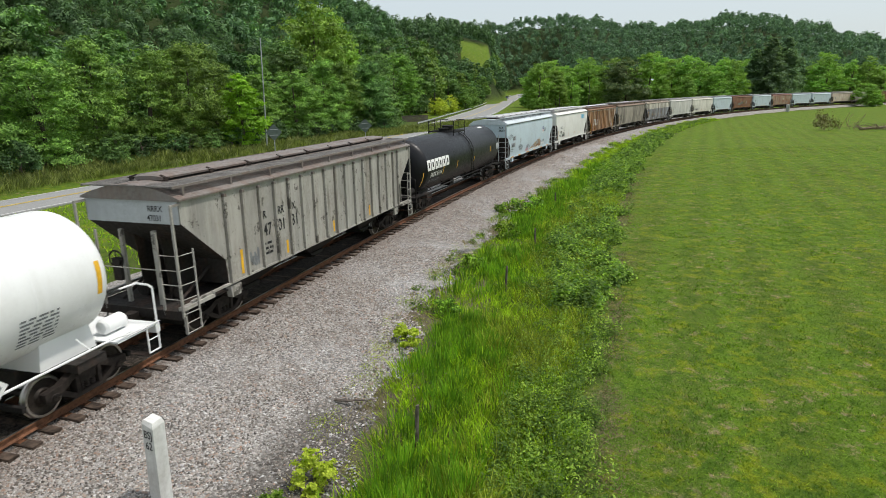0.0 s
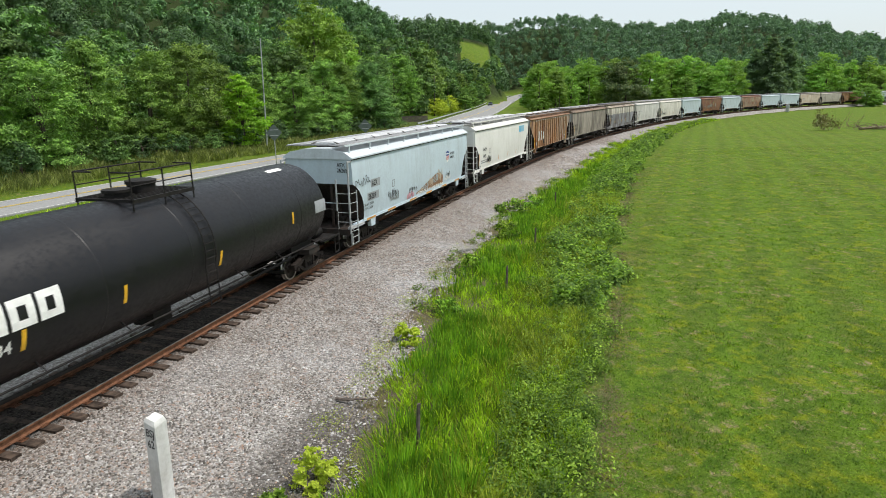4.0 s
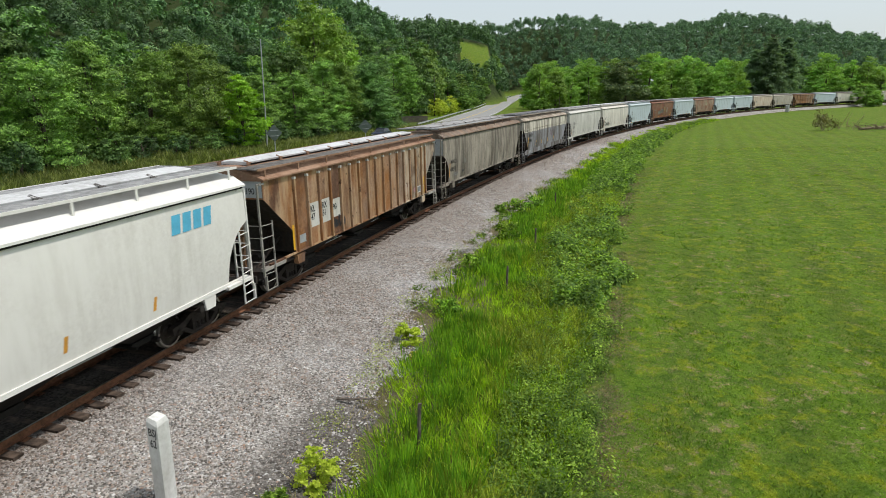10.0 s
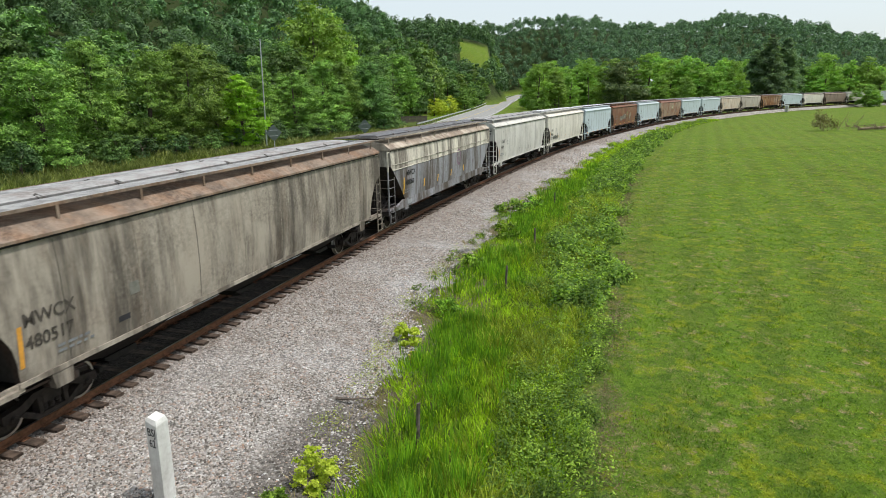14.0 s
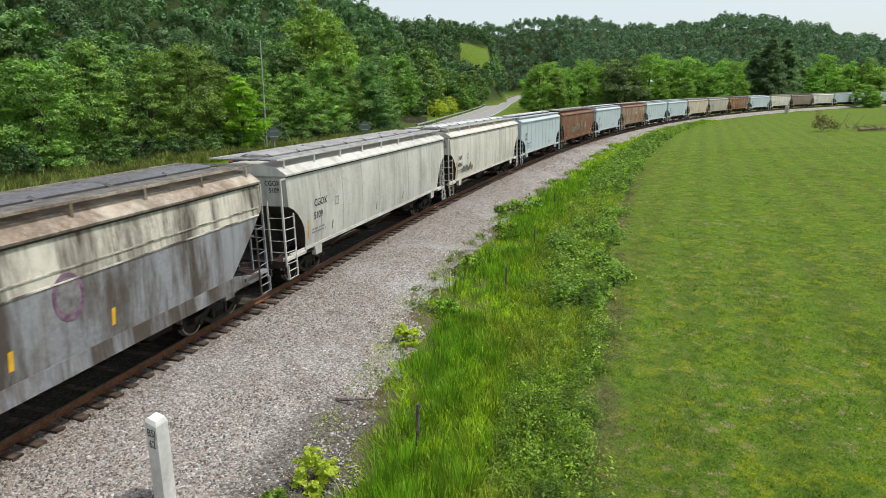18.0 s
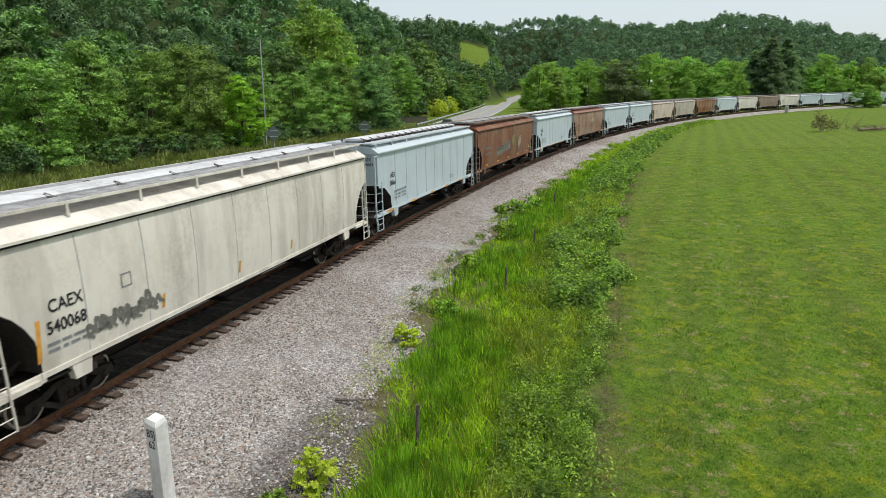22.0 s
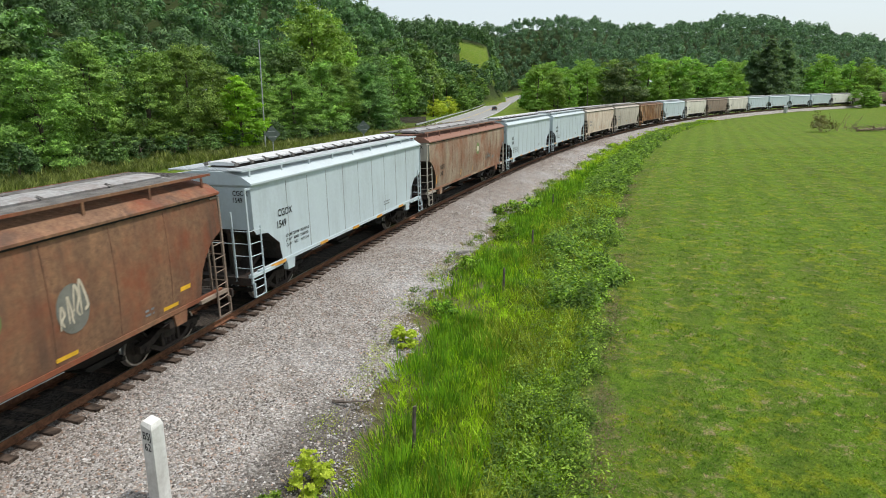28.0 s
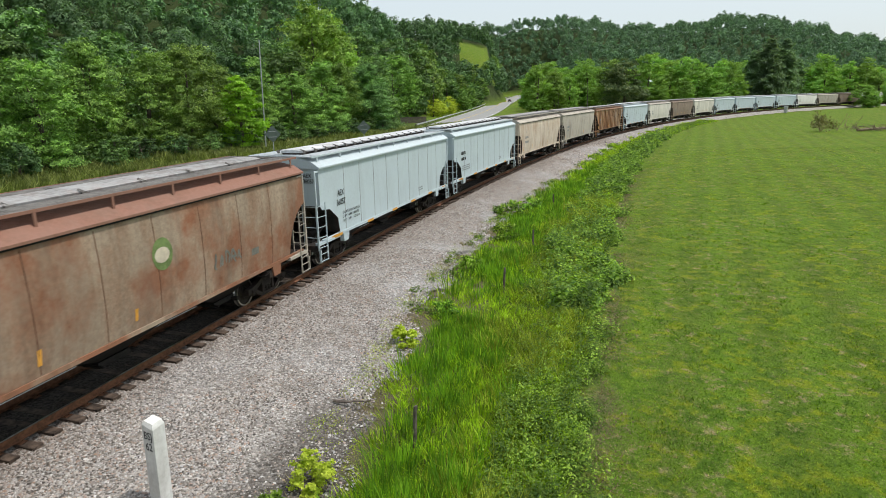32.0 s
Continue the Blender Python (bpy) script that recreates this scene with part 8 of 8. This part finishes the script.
house(380, 98, 8, 7, 5.2, M_ROOFG, M_WALLW, "pale roofed house half hidden by trees", 15)


def old_fence():
    x, y = px_place(735, 150)
    g = thing("picket_fence", "grey wooden fence under the trees", "fence", at=pose(x, y, float(ground_z(x, y)[0]), 0, 0, 12))
    for k in range(22):
        part("board", kept("fence_board", lambda: Shape().box(-0.13, 0.13, -0.015, 0.015, -0.2, 1.5)), M_POST, g, at=pose(-3.1 + 0.29 * k, 0, 0))
    for z in (0.4, 1.2):
        part("fence_rail", kept("fence_rail", lambda: Shape().box(-3.3, 3.3, 0.015, 0.06, -0.04, 0.04)), M_POST, g, at=pose(0, 0, z))


old_fence()


def brush_pile():
    """Fallen dead branches and a log in the field."""
    g = thing("brush_pile", "fallen dead branches with brown withered leaves on the lawn", "dead branches", at=pose(69, 108, -0.85))
    rnd, rng = random.Random(8), np.random.default_rng(8)
    sh = Shape()
    tips = []
    for k in range(46):
        a = Vector((rnd.uniform(-3, 10), rnd.uniform(-1.5, 1.5), rnd.uniform(0.0, 0.4)))
        b = a + Vector((rnd.uniform(-3.2, 1.5), rnd.uniform(-1.2, 1.2), rnd.uniform(0.4, 3.2) * (0.4 if a.x > 3 else 1)))
        c = a.lerp(b, 0.55) + Vector((rnd.uniform(-0.4, 0.4), 0, rnd.uniform(0.1, 0.4)))
        sh.bar(a, c, 0.045, 5).bar(c, b, 0.025, 4)
        tips += [b, c, c.lerp(b, 0.5)]
    sh.bar((4, 0, 0.25), (14, 1.5, 0.6), 0.22, 8)
    part("branches", sh.mesh("branches"), M_DRYWOOD, g)
    t = np.array([tuple(v) for v in tips if v.x < 0.5])
    c = t[rng.integers(len(t), size=900)] + rng.normal(size=(900, 3)) * 0.35
    part("withered_leaves", quad_mesh("withered_leaves", leaves(c, rng.normal(size=(900, 3)), np.full(900, 0.15), rng)), leafy("withering leaves", (0.09, 0.085, 0.035), (0.24, 0.20, 0.10), 0.3), g, "brown withered leaves")


brush_pile()


def signal_box():
    x, y = on_track(232, 6.0)
    ob = single("relay_cabinet", Shape().box(-0.5, 0.5, -0.4, 0.4, 0, 2.0).prism([(-0.6, 2.0), (0.6, 2.0), (0.0, 2.2)], -0.5, 0.5).mesh("relay_cabinet"), M_GALV, "grey steel relay cabinet beside the far track", "cabinet")
    ob.matrix_basis = pose(float(x), float(y), -0.85, 0, 0, heading(232))


signal_box()


def dead_limb(x, y, turn, n, seed):
    rnd = random.Random(seed)
    sh = Shape()
    p = Vector((0, 0, 0.05))
    for k in range(5):
        q = p + Vector((n / 5, rnd.uniform(-0.05, 0.05), rnd.uniform(-0.02, 0.03)))
        sh.bar(p, q, 0.04 - 0.006 * k, 6)
        if k in (1, 3):
            sh.bar(q, q + Vector((0.15, rnd.choice((-0.2, 0.2)), 0.08)), 0.014, 5)
        p = q
    s, o = track_offset(x, y)
    ob = single("fallen_branch", sh.mesh("fallen_branch"), M_POST, "dark fallen branch lying at the edge of the stones", "branch")
    ob.matrix_basis = pose(x, y, max(float(ballast_z(o)[0]), float(ground_z(x, y)[0])) + 0.03, 0, 0, turn)


dead_limb(-2.9, 14.1, -8, 1.0, 3)
dead_limb(-1.7, 18.2, 60, 0.35, 5)


# ---------------------------------------------------------------- road traffic
TRAFFIC = []


def road_car(label, coat):
    g = thing("car", label, "car", "cars on the road")
    body = [(-2.25, 0.35), (-2.3, 0.75), (-2.1, 0.95), (-1.1, 1.02), (1.2, 1.02), (2.1, 0.85), (2.28, 0.6), (2.2, 0.35)]
    part("body", Shape().prism(body, -0.88, 0.88).mesh("body"), coat, g)
    cab = Shape()
    lo, hi = [(-1.7, 1.0), (1.15, 1.0)], [(-1.2, 1.48), (0.45, 1.48)]
    cab.add([(lo[0][0], -0.82, 1.0), (lo[1][0], -0.82, 1.0), (lo[1][0], 0.82, 1.0), (lo[0][0], 0.82, 1.0), (hi[0][0], -0.66, 1.46), (hi[1][0], -0.66, 1.46), (hi[1][0], 0.66, 1.46), (hi[0][0], 0.66, 1.46)],
            [(0, 1, 5, 4), (1, 2, 6, 5), (2, 3, 7, 6), (3, 0, 4, 7)])
    part("windows", cab.mesh("windows"), M_GLASS, g)
    part("roof", Shape().box(-1.2, 0.45, -0.67, 0.67, 1.45, 1.50).mesh("roof"), coat, g)
    for x in (-1.4, 1.4):
        for y in (-0.8, 0.8):
            w = part("wheel", kept("car_wheel", lambda: Shape().lathe([(-0.1, 0.2), (-0.1, 0.32), (0.1, 0.32), (0.1, 0.2)], "y", 16), True), M_TYRE, g, at=pose(x, y, 0.32))
            part("rim", kept("car_rim", lambda: Shape().lathe([(-0.105, 0.0), (-0.105, 0.2), (0.105, 0.2), (0.105, 0.0)], "y", 12)), M_GALV, w)
    for y in (-0.65, 0.65):
        part("headlight", kept("headlight", lambda: Shape().box(2.18, 2.27, -0.15, 0.15, 0.6, 0.75)), M_HATCH, g, at=pose(0, y, 0))
        part("tail_light", kept("tail_light", lambda: Shape().box(-2.31, -2.24, -0.15, 0.15, 0.7, 0.85)), G_RED, g, at=pose(0, y, 0))
    return g


def drive(g, share, places):
    """Rows for a car: (seconds, metres along the road); it faces the way it goes."""
    back = places[-1][1] < places[0][1]
    rows = []
    for t in range(33):
        u = float(np.interp(t, [p[0] for p in places], [p[1] for p in places]))
        x, y, z, a = road_at(u, share)
        rows.append((t, pose(float(x), float(y), float(z) + 0.04, 0, 0, a + (180 if back else 0))))
    TRAFFIC.append((g, rows))


drive(road_car("dark blue car driving towards the crossing on the road", plain("dark blue car paint", (0.03, 0.04, 0.07), 0.3, 0.2, 0.1)), -0.5,
      [(0, u_of(420)), (9, u_of(115)), (14, u_of(20)), (32, u_of(-200))])
drive(road_car("black car driving away along the road", plain("black car paint", (0.015, 0.015, 0.017), 0.3, 0.2, 0.1)), 0.5,
      [(0, u_of(-190)), (18, u_of(60)), (27.5, u_of(225)), (32, u_of(360))])
drive(road_car("white car far up the road", plain("white car paint", (0.7, 0.7, 0.7), 0.3, 0.0, 0.1)), 0.5,
      [(0, u_of(470)), (32, u_of(560))])


# ---------------------------------------------------------------- what moves
def gone(t):
    """Metres that the train has rolled by t seconds."""
    return 6.66551 * t + 0.0309544 * t * t / 2


def motions():
    for car, mid, half in TRAIN:
        rows = []
        for t in range(33):
            s = mid - gone(t)
            xa, ya = on_track(s - half)
            xb, yb = on_track(s + half)
            rows.append((t, pose(float(xa + xb) / 2, float(ya + yb) / 2, 0, 0, 0, math.degrees(math.atan2(yb - ya, xb - xa)))))
        walk(car, rows)
    # wheels roll towards -x: about 72 degrees from row to row
    step = radians(72) * WR
    times_at, d, t = [0.0], 0.0, 0.0
    while t < 32:
        d += step
        t = (-6.66551 + math.sqrt(6.66551 ** 2 + 2 * 0.0309544 * d)) / 0.0309544
        times_at.append(min(round(t * FPS) / FPS, 32.0))
    for w, dx in SPINNING:
        walk(w, [(t, pose(dx, 0, WR) @ Euler((0, -gone(t) / WR, 0)).to_matrix().to_4x4()) for t in times_at])
    for v, rows in TRAFFIC:
        walk(v, rows)


motions()
